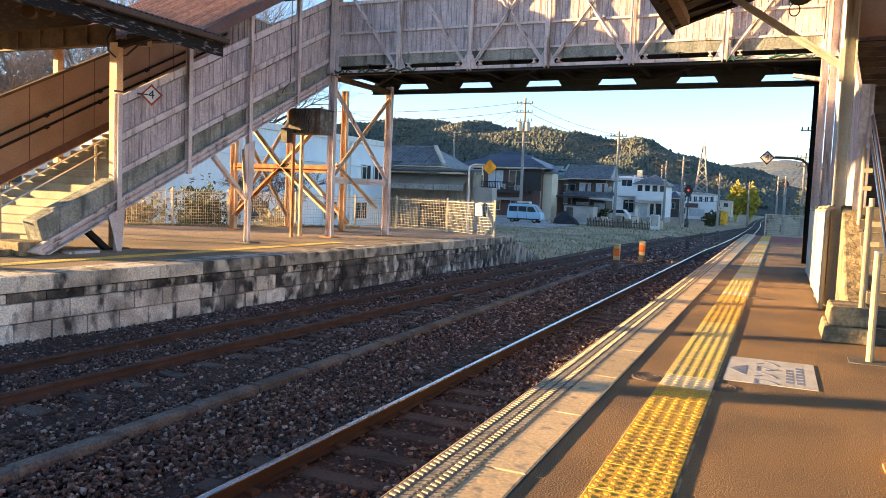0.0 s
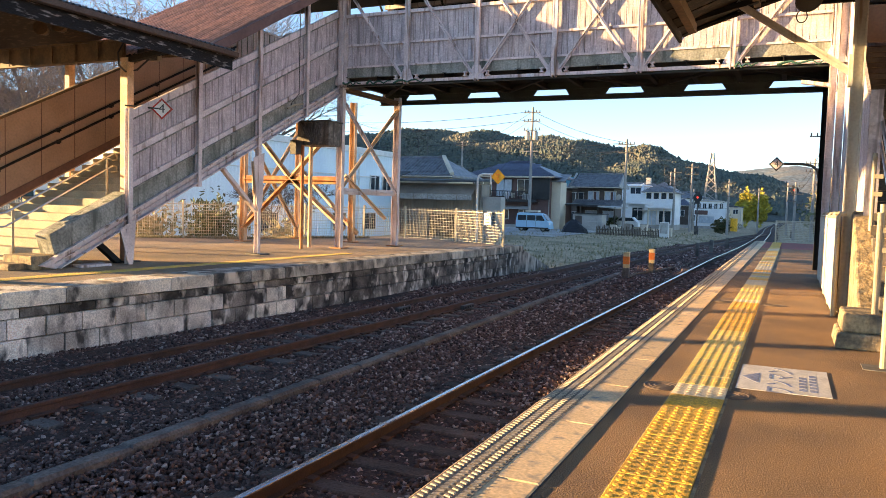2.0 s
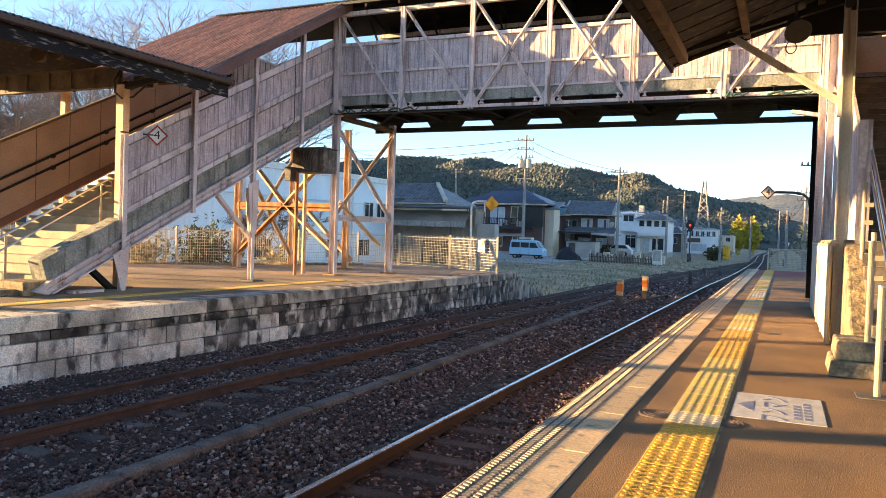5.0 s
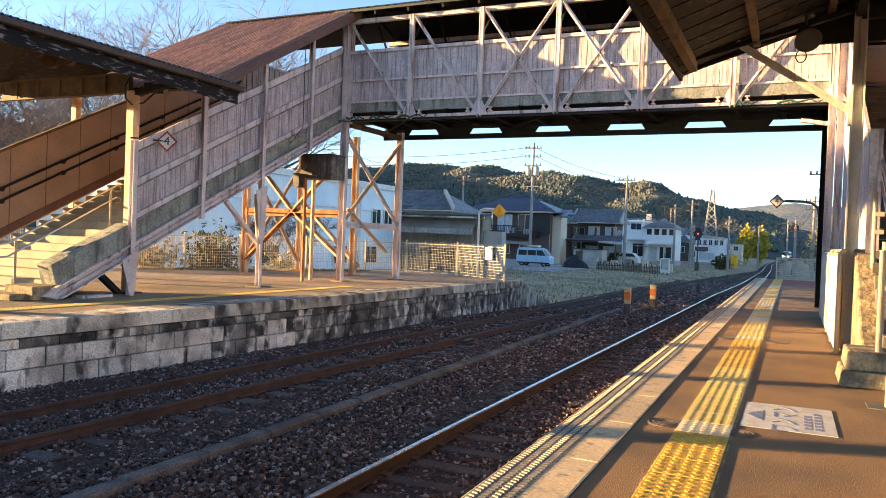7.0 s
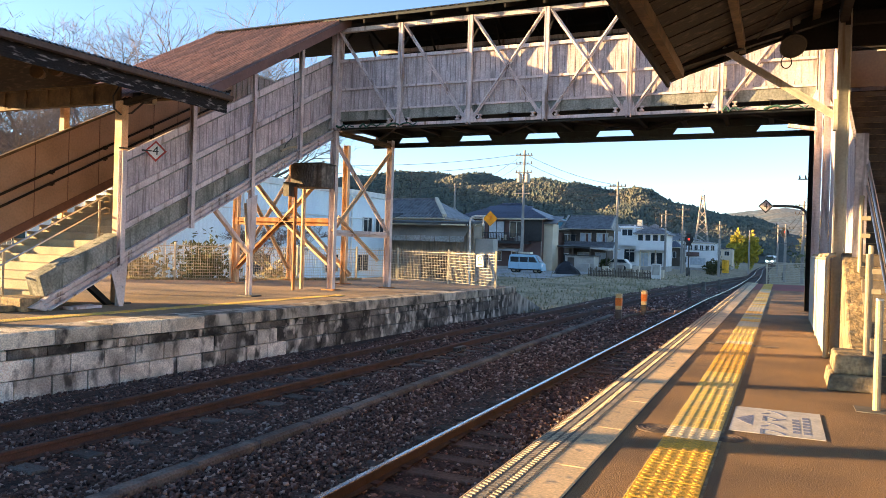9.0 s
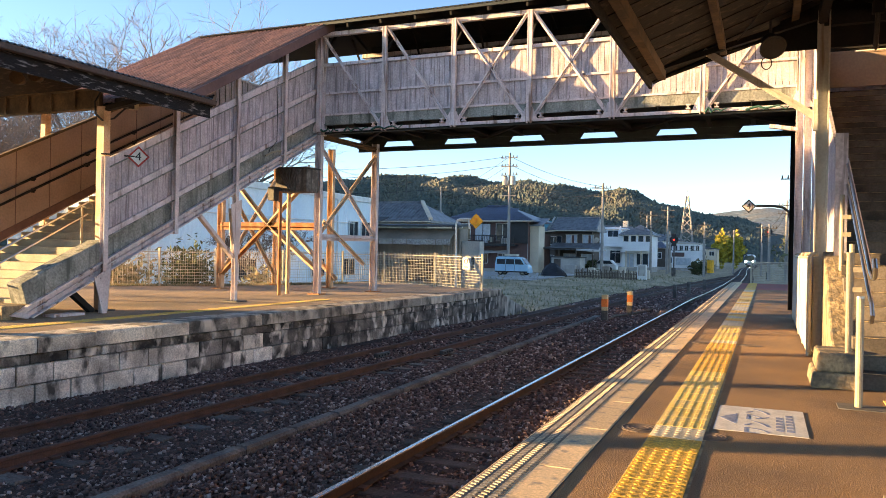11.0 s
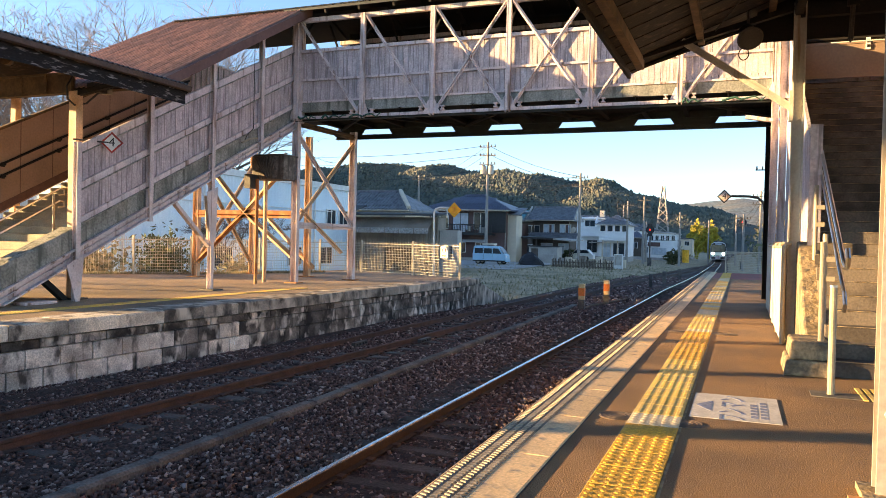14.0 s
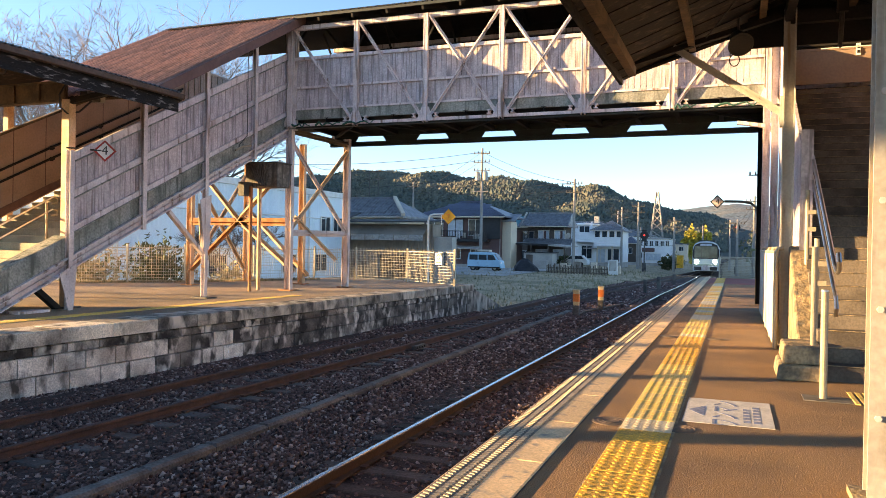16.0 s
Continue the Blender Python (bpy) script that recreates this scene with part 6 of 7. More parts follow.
    part("roof", M().slab((-29.6, 95.8, 3.6), (-27.3, 95.8, 3.6), (-27.3, 100.5, 5.4), (-29.6, 100.5, 5.4), (0, 0, 0.12)), TEAL, tq)
    cp = thing("carport", (-24, 90, -1), "flat carport roof on thin posts beside the house", "carport")
    part("roof", M().slab((-25.4, 88, 1.62), (-20.9, 88, 1.55), (-20.9, 95, 1.65), (-25.4, 95, 1.75), (0, 0, 0.2)), BLACK, cp)
    part("pale_roof", M().slab((-20.9, 88, 1.5), (-18.7, 88, 1.35), (-18.7, 95, 1.45), (-20.9, 95, 1.6), (0, 0, 0.14)), H_GREY, cp)
    for x in (-25.2, -23.0, -20.9, -18.9):
        part("post", M().box(x - 0.06, x + 0.06, 88.1, 88.22, -1.1, 1.55), H_DARK, cp)
    # white modern houses
    wh = house("white_house", -25.4, -19.9, 118, 126, -1.2, 5.0, H_WHITE, H_WHITE, 0.4, "white cubic house with a balcony", over=0.2)
    window(wh, "y", -23.0, -21.4, 3.75, 4.7, 117.97); window(wh, "y", -22.6, -21.0, -0.3, 1.6, 117.97)
    part("balcony", M().box(-23.4, -19.6, 116.6, 118, 2.2, 3.75), H_WHITE, wh)
    part("porch_roof", M().box(-21.8, -19.8, 115.2, 117.9, 1.2, 1.35), H_GREY, wh)
    part("roof_box", M().box(-20.9, -20.2, 119, 120, 5.3, 6.3), H_CREAM, wh)
    w2 = house("white_house", -20.4, -16.2, 116, 124, -1.2, 4.1, H_WHITE, TILE, 1.6, "white two-storey house with grey hip roof", over=0.5)
    for a in (-20.2, -19.1, -18.0, -16.9):
        window(w2, "y", a, a + 0.75, 2.75, 3.9, 115.97, GLASS, H_CREAM, 0)
    part("balcony", M().box(-20.1, -15.9, 114.8, 116, 1.6, 3.0), H_WHITE, w2)
    window(w2, "y", -19.9, -18.6, -0.9, 1.2, 115.97, CURTAIN, H_CREAM); window(w2, "y", -18.2, -16.5, -0.7, 1.2, 115.97)
    part("gable_end", M().prism([(115.6, 4.1), (117.4, 4.1), (116.8, 5.4)], "x", -20.95, -20.75), H_WHITE, w2)
    for x in (-19.6, -17.4):
        part("porch_post", M().box(x - 0.08, x + 0.08, 114.9, 115.06, -1.2, 1.6), H_CREAM, w2)
    dk = house("dark_house", -19.4, -16.9, 140, 146, -1.5, 2.35, H_DARK, TILEBLUE, 1.2, "low dark house with a blue-grey roof", over=0.4)
    window(dk, "y", -18.8, -17.6, 0.4, 1.4, 139.97)
    pb = house("pale_building", -16.9, -11.4, 150, 158, -1.8, 3.3, H_WHITE, H_GREY, 0.3, "pale flat-roofed building behind the pylon", over=0.15)
    for k in range(5):
        window(pb, "y", -16.5 + k * 1.0, -15.9 + k * 1.0, 1.9, 2.8, 149.97)
    window(pb, "y", -16.2, -13.4, -0.9, 0.4, 149.97, CURTAIN)
    part("brown_band", M().box(-16.95, -14.6, 149.8, 149.96, 0.7, 1.5), H_BROWN, pb)
    # more roofs further on; the last five are added out of view for shade
    rng = random.Random(9)
    far = [(-42, 112, 8, 6.5), (-34, 120, 8, 6), (-30, 150, 9, 6.4), (-24, 190, 10, 6),
           (-48, 96, 8, 6.4), (-60, 110, 10, 7), (-56, 46, 9, 6.2), (-66, 58, 10, 6.6), (-60, 70, 9, 6.4), (-72, 80, 10, 6.8), (-82, 92, 10, 6.8)]
    for x, y, wd, ht in far:
        z = land(x, y)
        hh = house("town_house", x - wd / 2, x + wd / 2, y, y + 8, z, z + ht, rng.choice([H_WHITE, H_GREY, H_DARK, H_CREAM]), rng.choice([TILE, TILE, SLATE]), 1.7, "two-storey town house with tiled roof", inset=rng.choice([None, 0.3]))
        for k in range(2):
            a = x - wd / 2 + 0.8 + k * wd / 2
            window(hh, "y", a, a + wd / 4, z + ht - 2.2, z + ht - 0.9, y - 0.03)
            window(hh, "y", a, a + wd / 4, z + 0.6, z + 2.0, y - 0.03)
    # long pale works building by the pylon
    lw = house("works_building", -19.5, -11.5, 196, 206, -2.0, 2.6, H_CREAM, SLATE, 0.6, "long white works building beside the line", over=0.2)
    for k in range(4):
        window(lw, "y", -18.9 + 1.9 * k, -17.8 + 1.9 * k, 0.9, 1.9, 195.97)


def utility_pole(x, y, h, arms=2, trans=False, group="utility poles"):
    z = land(x, y) - 0.2
    p = thing("utility_pole", (x, y, z), "tall concrete utility pole with crossarms and insulators" if not trans else "tall concrete utility pole carrying two transformers", "utility pole", group)
    part("pole", M().tube([(x, y, z), (x, y, z + h + 0.2)], 0.2, 10, 0.12), POLE, p)
    for k in range(arms):
        az = z + h - 0.4 - k * 0.95
        c = part("crossarm", M().beam((x - 0.95, y - 0.14, az), (x + 0.95, y - 0.14, az), 0.08, 0.08), TROUGH, p)
        for s in (-0.85, -0.45, 0.45, 0.85):
            part("insulator", M().tube([(x + s, y - 0.14, az + 0.04), (x + s, y - 0.14, az + 0.28)], 0.06, 6, 0.04), IRON, c)
    if trans:
        for s in (-0.45, 0.45):
            t = part("transformer", M().tube([(x + s, y - 0.2, z + h - 3.4), (x + s, y - 0.2, z + h - 2.5)], 0.3, 12), PAINT_W, p)
            part("transformer_cap", M().tube([(x + s, y - 0.2, z + h - 2.5), (x + s, y - 0.2, z + h - 2.4)], 0.2, 12), IRON, t)
        part("crossarm", M().beam((x - 1.1, y - 0.14, z + h - 4.6), (x + 0.8, y - 0.14, z + h - 4.6), 0.09, 0.09), POLE, p)
    return (x, y, z + h - 0.2)


def build_poles():
    tops = [utility_pole(-26.4, 79.2, 13.4, 3, True), utility_pole(-17.4, 86, 10.6, 2), utility_pole(-15.6, 112, 9.0, 3), utility_pole(-13.5, 114, 9.9, 2), utility_pole(-8.67, 118, 8.2, 3),
            utility_pole(-52, 110, 9.5, 2), utility_pole(1.8, 62, 9.2, 1), utility_pole(2.0, 95, 9.5, 2), utility_pole(-1.0, 150, 9.5, 2), utility_pole(-44, 66, 11, 2), utility_pole(3.2, 44, 7.5, 1), utility_pole(-43.4, 99, 11.6, 1), utility_pole(-14.4, 125, 6.6, 2), utility_pole(-6.4, 165, 9.0, 2), utility_pole(-19.5, 135, 9.5, 2), utility_pole(0.2, 108, 7.6, 3)]
    def cable(a, b, sag, r=0.02):
        pts = [(a[0] + (b[0] - a[0]) * t, a[1] + (b[1] - a[1]) * t, a[2] + (b[2] - a[2]) * t - sag * 4 * t * (1 - t)) for t in np.linspace(0, 1, 12)]
        solo("overhead_cable", M().tube(pts, r, 4), WIRE, "thin dark overhead cable between poles", "cable", "overhead cables")
    chain = [(tops[9], tops[0]), (tops[0], tops[1]), (tops[1], tops[2]), (tops[2], tops[4]), (tops[5], tops[1]), (tops[0], tops[5]), (tops[1], tops[3]), (tops[10], tops[6]), (tops[6], tops[7]), (tops[4], tops[12]), (tops[12], tops[13]), (tops[3], tops[14]), (tops[11], tops[1]), (tops[7], tops[15])]
    for a, b in chain:
        for d in (0.0, -0.9, -2.6):
            cable((a[0], a[1], a[2] + d), (b[0], b[1], b[2] + d), 0.5)
    # lattice pylon
    x, y, z, h, r = -17.1, 180, -1.6, 16.2, 1.9
    py = thing("lattice_pylon", (x, y, z), "pale steel lattice pylon beyond the houses", "pylon")
    for sx in (-1, 1):
        for sy in (-1, 1):
            part("leg", M().beam((x + sx * r, y + sy * r, z), (x + sx * 0.25, y + sy * 0.25, z + h), 0.16, 0.16), POLE, py)
    for k in range(9):
        a, b = r - (r - 0.25) * k / 9, r - (r - 0.25) * (k + 1) / 9
        za, zb = z + h * k / 9, z + h * (k + 1) / 9
        for s in (-1, 1):
            part("lattice", M().beam((x - a, y + s * a, za), (x + b, y + s * b, zb), 0.09, 0.09).beam((x + a, y + s * a, za), (x - b, y + s * b, zb), 0.09, 0.09), POLE, py)
    # television aerials on the roofs
    for x, y, z in ((-29.5, 59.7, 5.4), (-32.2, 59.7, 5.4), (-24.2, 102.5, 5.95), (-18.3, 120, 5.75), (-31.0, 88.5, 6.8), (-30.4, 59.7, 5.3)):
        an = thing("roof_aerial", (x, y, z), "thin television aerial on a roof ridge", "aerial", "roof aerials")
        part("mast", M().tube([(x, y, z - 0.1), (x, y, z + 2.6)], 0.03, 5), TROUGH, an)
        part("boom", M().beam((x - 0.7, y, z + 2.4), (x + 0.7, y, z + 2.4), 0.03, 0.03).beam((x - 0.5, y, z + 1.8), (x + 0.5, y, z + 1.8), 0.03, 0.03), TROUGH, an)
        for d in (-0.6, -0.3, 0.0, 0.3, 0.6):
            part("element", M().beam((x + d, y - 0.35, z + 2.42), (x + d, y + 0.35, z + 2.42), 0.02, 0.02), TROUGH, an)
    x, y, z, h, r = -17.1, 180, -1.6, 16.2, 1.9
    part("tip", M().tube([(x, y, z + h), (x, y, z + h + 1.4)], 0.05, 5), POLE, py)
    # line-side colour signals
    for x, y, h in ((-11.0, 100, 4.9), (0.1, 120, 7.2)):
        z = land(x, y)
        sg = thing("railway_signal", (x, y, z), "line-side colour light signal showing red", "signal", "signals")
        part("mast", M().tube([(x, y, z), (x, y, z + h)], 0.09, 8), TROUGH, sg)
        part("backboard", M().tube([(x, y - 0.12, z + h - 0.2), (x, y - 0.16, z + h - 0.2)], 0.55, 16), BLACK, sg)
        part("hood", M().box(x - 0.3, x + 0.3, y - 0.3, y - 0.1, z + h - 1.0, z + h + 0.5), BLACK, sg)
        part("red_lens", M().tube([(x, y - 0.31, z + h - 0.2), (x, y - 0.33, z + h - 0.2)], 0.13, 10), REDLAMP, sg)
        part("cabinet", M().box(x - 0.25, x + 0.25, y - 0.3, y, z, z + 1.1), TROUGH, sg)


def build_van():
    # a small one-box van, standing nose to the right
    v = thing("parked_van", (-23.6, 72.7, -1.14), "pale blue one-box van parked on the gravel", "van")
    X0, X1, y0, y1, z = -25.4, -21.9, 72.0, 73.5, -1.13
    prof = [(X0, z + 0.35), (X0 - 0.02, z + 1.0), (X0 + 0.12, z + 1.78), (X0 + 0.3, z + 1.87), (X1 - 1.1, z + 1.86), (X1 - 0.75, z + 1.75), (X1 - 0.25, z + 1.1), (X1 - 0.02, z + 0.95), (X1 + 0.02, z + 0.4), (X1 - 0.1, z + 0.3), (X0 + 0.1, z + 0.3)]
    body = part("body", M().prism(prof, "y", y0, y1), VAN, v, "", 0.05)
    for a, b in ((X0 + 0.22, X0 + 1.1), (X0 + 1.2, X0 + 2.05)):
        part("side_window", M().box(a, b, y0 - 0.012, y0, z + 1.1, z + 1.62), GLASS, body)
    part("front_door_window", M().prism([(X0 + 2.15, z + 1.1), (X0 + 3.05, z + 1.1), (X0 + 2.72, z + 1.62), (X0 + 2.15, z + 1.62)], "y", y0 - 0.012, y0), GLASS, body)
    part("windscreen", M().slab((X1 - 0.22, y0 + 0.08, z + 1.12), (X1 - 0.22, y1 - 0.08, z + 1.12), (X1 - 0.70, y1 - 0.15, z + 1.72), (X1 - 0.70, y0 + 0.15, z + 1.72), (0.02, 0, 0.012)), GLASS, body)
    part("roof_rack", M().tube([(X0 + 0.5, y0 + 0.25, z + 1.93), (X1 - 1.3, y0 + 0.25, z + 1.93)], 0.025, 6), TROUGH, body)
    part("roof_load", M().box(X0 + 0.9, X0 + 2.2, y0 + 0.3, y1 - 0.3, z + 1.92, z + 2.12), H_CREAM, body)
    part("sill", M().box(X0 + 0.05, X1 - 0.05, y0 - 0.01, y0, z + 0.3, z + 0.42), BLACK, body)
    part("mirror", M().box(X1 - 0.75, X1 - 0.62, y0 - 0.2, y0 - 0.02, z + 1.15, z + 1.35), BLACK, body)
    part("tail_light", M().box(X0 - 0.035, X0 + 0.05, y0 + 0.02, y0 + 0.14, z + 0.75, z + 1.05), SIGNRED, body)
    part("bumper", M().box(X1 - 0.12, X1 + 0.06, y0, y1, z + 0.28, z + 0.55), VAN, body)
    part("rear_window", M().box(X0 - 0.03, X0 + 0.1, y0 + 0.1, y1 - 0.1, z + 1.1, z + 1.6), GLASS, body)
    part("headlight", M().box(X1 - 0.03, X1 + 0.04, y0 + 0.05, y0 + 0.35, z + 0.72, z + 0.92), WHITE, body)
    part("door_line", M().box(X0 + 1.14, X0 + 1.16, y0 - 0.006, y0, z + 0.4, z + 1.7).box(X0 + 2.09, X0 + 2.11, y0 - 0.006, y0, z + 0.4, z + 1.7), BLACK, body)
    for x in (X0 + 0.6, X1 - 0.6):
        for y in (y0 + 0.02, y1 - 0.16):
            w = part("wheel", M().tube([(x, y, z + 0.29), (x, y + 0.14, z + 0.29)], 0.29, 16), TYRE, v)
            part("hub", M().tube([(x, y - 0.012, z + 0.29), (x, y + 0.02, z + 0.29)], 0.17, 12), PIPE, w)
    # a covered heap beside it and small sheds
    tm = M()
    cx, cy, cz = -19.9, 74, -1.2
    for j in range(7):
        t = j / 6
        for i in range(14):
            a = 2 * math.pi * i / 14
            r = (1.15 * (1 - t) ** 0.6 + 0.12) * (1 + 0.12 * math.sin(3 * a + j))
            tm.v.append((cx + 1.15 * r * math.cos(a), cy + 0.6 * r * math.sin(a), cz + 1.35 * t + 0.08 * math.sin(5 * a)))
    for j in range(6):
        tm.f += [(j * 14 + i, j * 14 + (i + 1) % 14, j * 14 + 14 + (i + 1) % 14, j * 14 + 14 + i) for i in range(14)]
    tm.f.append(tuple(84 + i for i in range(14)))
    solo("tarpaulin", tm, TARP, "heap under a dark tarpaulin on the gravel", "tarpaulin")
    sh = thing("shed", (-21.5, 86, -1), "low grey sheet-metal shed", "shed")
    part("wall", M().box(-23.2, -19.8, 85.6, 88, -1.1, 0.65), H_GREY, sh)
    part("roof", M().box(-23.4, -19.6, 85.4, 88.2, 0.65, 0.75), SLATE, sh)
    part("shed_door", M().box(-22.9, -22.1, 85.56, 85.6, -1.0, 0.45), H_DARK, sh)
    # parked car further on
    cr = thing("parked_car", (-19.3, 108, -1.2), "white small car parked by the houses", "car")
    part("body", M().prism([(-21, -0.85), (-21, -0.3), (-20.3, -0.15), (-19.7, 0.35), (-18.2, 0.35), (-17.7, -0.2), (-17.5, -0.3), (-17.5, -0.85)], "y", 95.5, 97.1), WHITE, cr, "", 0.05)
    part("windows", M().prism([(-20.1, -0.12), (-19.65, 0.28), (-18.3, 0.28), (-17.95, -0.12)], "y", 95.48, 95.5), GLASS, cr)
    for x in (-20.3, -18.3):
        part("wheel", M().tube([(x, 95.47, -0.78), (x, 95.65, -0.78)], 0.29, 12), TYRE, cr)
    # cabinet and a picket fence along the line
    bx = thing("signal_cabinet", (-11.8, 79, -1.3), "white lineside equipment cabinet", "cabinet")
    part("cabinet", M().box(-12.3, -11.4, 79, 79.6, land(-12, 79) - 0.1, 0.15), WHITE, bx, "", 0.03)
    part("cabinet_door", M().box(-12.22, -11.48, 78.97, 79, -1.0, 0.08), PAINT_W, bx)
    pf = thing("picket_fence", (-15, 75, -1.2), "low weathered brown wooden picket fence", "fence")
    for k in range(40):
        x, y = -17.6 + k * 0.15, 74.0 + k * 0.03
        hgt = 0.85 + 0.14 * math.sin(k * 1.7) + 0.08 * math.sin(k * 4.1)
        zb = land(x, y)
        part("picket", M().prism([(x - 0.05, zb - 0.1), (x + 0.05, zb - 0.1), (x + 0.05, zb + hgt - 0.06), (x, zb + hgt), (x - 0.05, zb + hgt - 0.06)], "y", y - 0.02, y + 0.02), PICKET, pf)
    part("fence_rail", M().beam((-17.6, 74.03, -0.7), (-11.7, 75.2, -0.75), 0.04, 0.08).beam((-17.6, 74.03, -1.1), (-11.7, 75.2, -1.15), 0.04, 0.08), PICKET, pf)
    # garden clutter in front of the houses
    rng = random.Random(5)
    for k in range(9):
        x, y = -20.8 + k * 1.05, 84 + rng.uniform(-2, 3)
        z = land(x, y)
        w, hh = rng.uniform(0.3, 0.7), rng.uniform(0.5, 1.2)
        solo("garden_box", M().box(x - w, x + w, y, y + 0.8, z - 0.1, z + hh), rng.choice([H_GREY, H_CREAM, TROUGH, SHEET]), "weathered garden storage box beside the houses", "box", "garden boxes", bevel=0.03)
    ys = thing("yellow_tank", (-8.5, 128, -1.6), "small bright yellow tank beside the line", "tank")
    part("tank", M().tube([(-8.4, 128, -1.7), (-8.4, 128, 0.35)], 0.55, 12), SIGNYEL, ys)


def branch(m, p, d, length, r, depth, rng, spread=0.55):
    n = 3
    pts = [p]
    for k in range(n):
        d = (d + Vector((rng.uniform(-1, 1), rng.uniform(-1, 1), rng.uniform(-0.4, 0.9))) * 0.14).normalized()
        p = p + d * length / n
        pts.append(p)
    m.tube(pts, r, 5 if r > 0.03 else 3, r * 0.6, cap=False)
    if depth == 0:
        return
    for k in range(3 if depth > 2 else 4):
        q = pts[rng.choice((1, 2, 3, 3))]
        s = Vector((rng.uniform(-1, 1), rng.uniform(-1, 1), rng.uniform(-0.55, 0.6)))
        branch(m, q, (d + s * spread * 1.9).normalized(), length * rng.uniform(0.62, 0.82), max(r * 0.52, 0.0075), depth - 1, rng, spread)


def bare_tree(x, y, z, h, seed, depth=5, label="bare winter cherry tree with fine spreading twigs", lean=(0, 0), wood=TWIG):
    rng = random.Random(seed)
    t = thing("bare_tree", (x, y, z), label, "tree", "bare trees")
    base = Vector((x, y, z - 0.2))
    top = base + Vector((lean[0] * 0.3, lean[1] * 0.3, h * 0.25))
    part("trunk", M().tube([base, (base + top) / 2 + Vector((0.1, 0, 0)), top], h * 0.032, 8, h * 0.024), BARK, t)
    m = M()
    for k in range(5):
        a = k * 1.257 + rng.uniform(-0.4, 0.4)
        d = Vector((math.cos(a) * 0.75 + lean[0] * 0.1, math.sin(a) * 0.9 + lean[1] * 0.1, 0.75)).normalized()
        branch(m, top, d, h * 0.26, h * 0.014, depth, rng)
    part("crown", m, wood, t)


def leaf_cloud(cx, cy, cz, rx, ry, rz, n, size, rng, upright=0.0):
    """Small leaf blades scattered through an uneven crown."""
    c = rng.normal(0, 0.42, (n, 3))
    c = c / np.maximum(1, np.linalg.norm(c, axis=1, keepdims=True))
    blob = 1 + 0.35 * np.sin(c[:, 0] * 7 + 1) * np.cos(c[:, 2] * 6)
    c = c * blob[:, None] * np.array([rx, ry, rz]) + np.array([cx, cy, cz])
    d1 = rng.normal(0, 1, (n, 3)); d2 = rng.normal(0, 1, (n, 3))
    d1[:, 2] += upright
    d1 /= np.linalg.norm(d1, axis=1, keepdims=True)
    d2 -= d1 * (d1 * d2).sum(1, keepdims=True)
    d2 /= np.linalg.norm(d2, axis=1, keepdims=True)
    s = size * rng.uniform(0.6, 1.4, (n, 1))
    m = M()
    q = np.stack([c - d1 * s, c + d2 * s * 0.4, c + d1 * s, c - d2 * s * 0.4], 1).reshape(-1, 3)
    m.v = [tuple(p) for p in q]
    m.f = [(4 * i, 4 * i + 1, 4 * i + 2, 4 * i + 3) for i in range(n)]
    return m


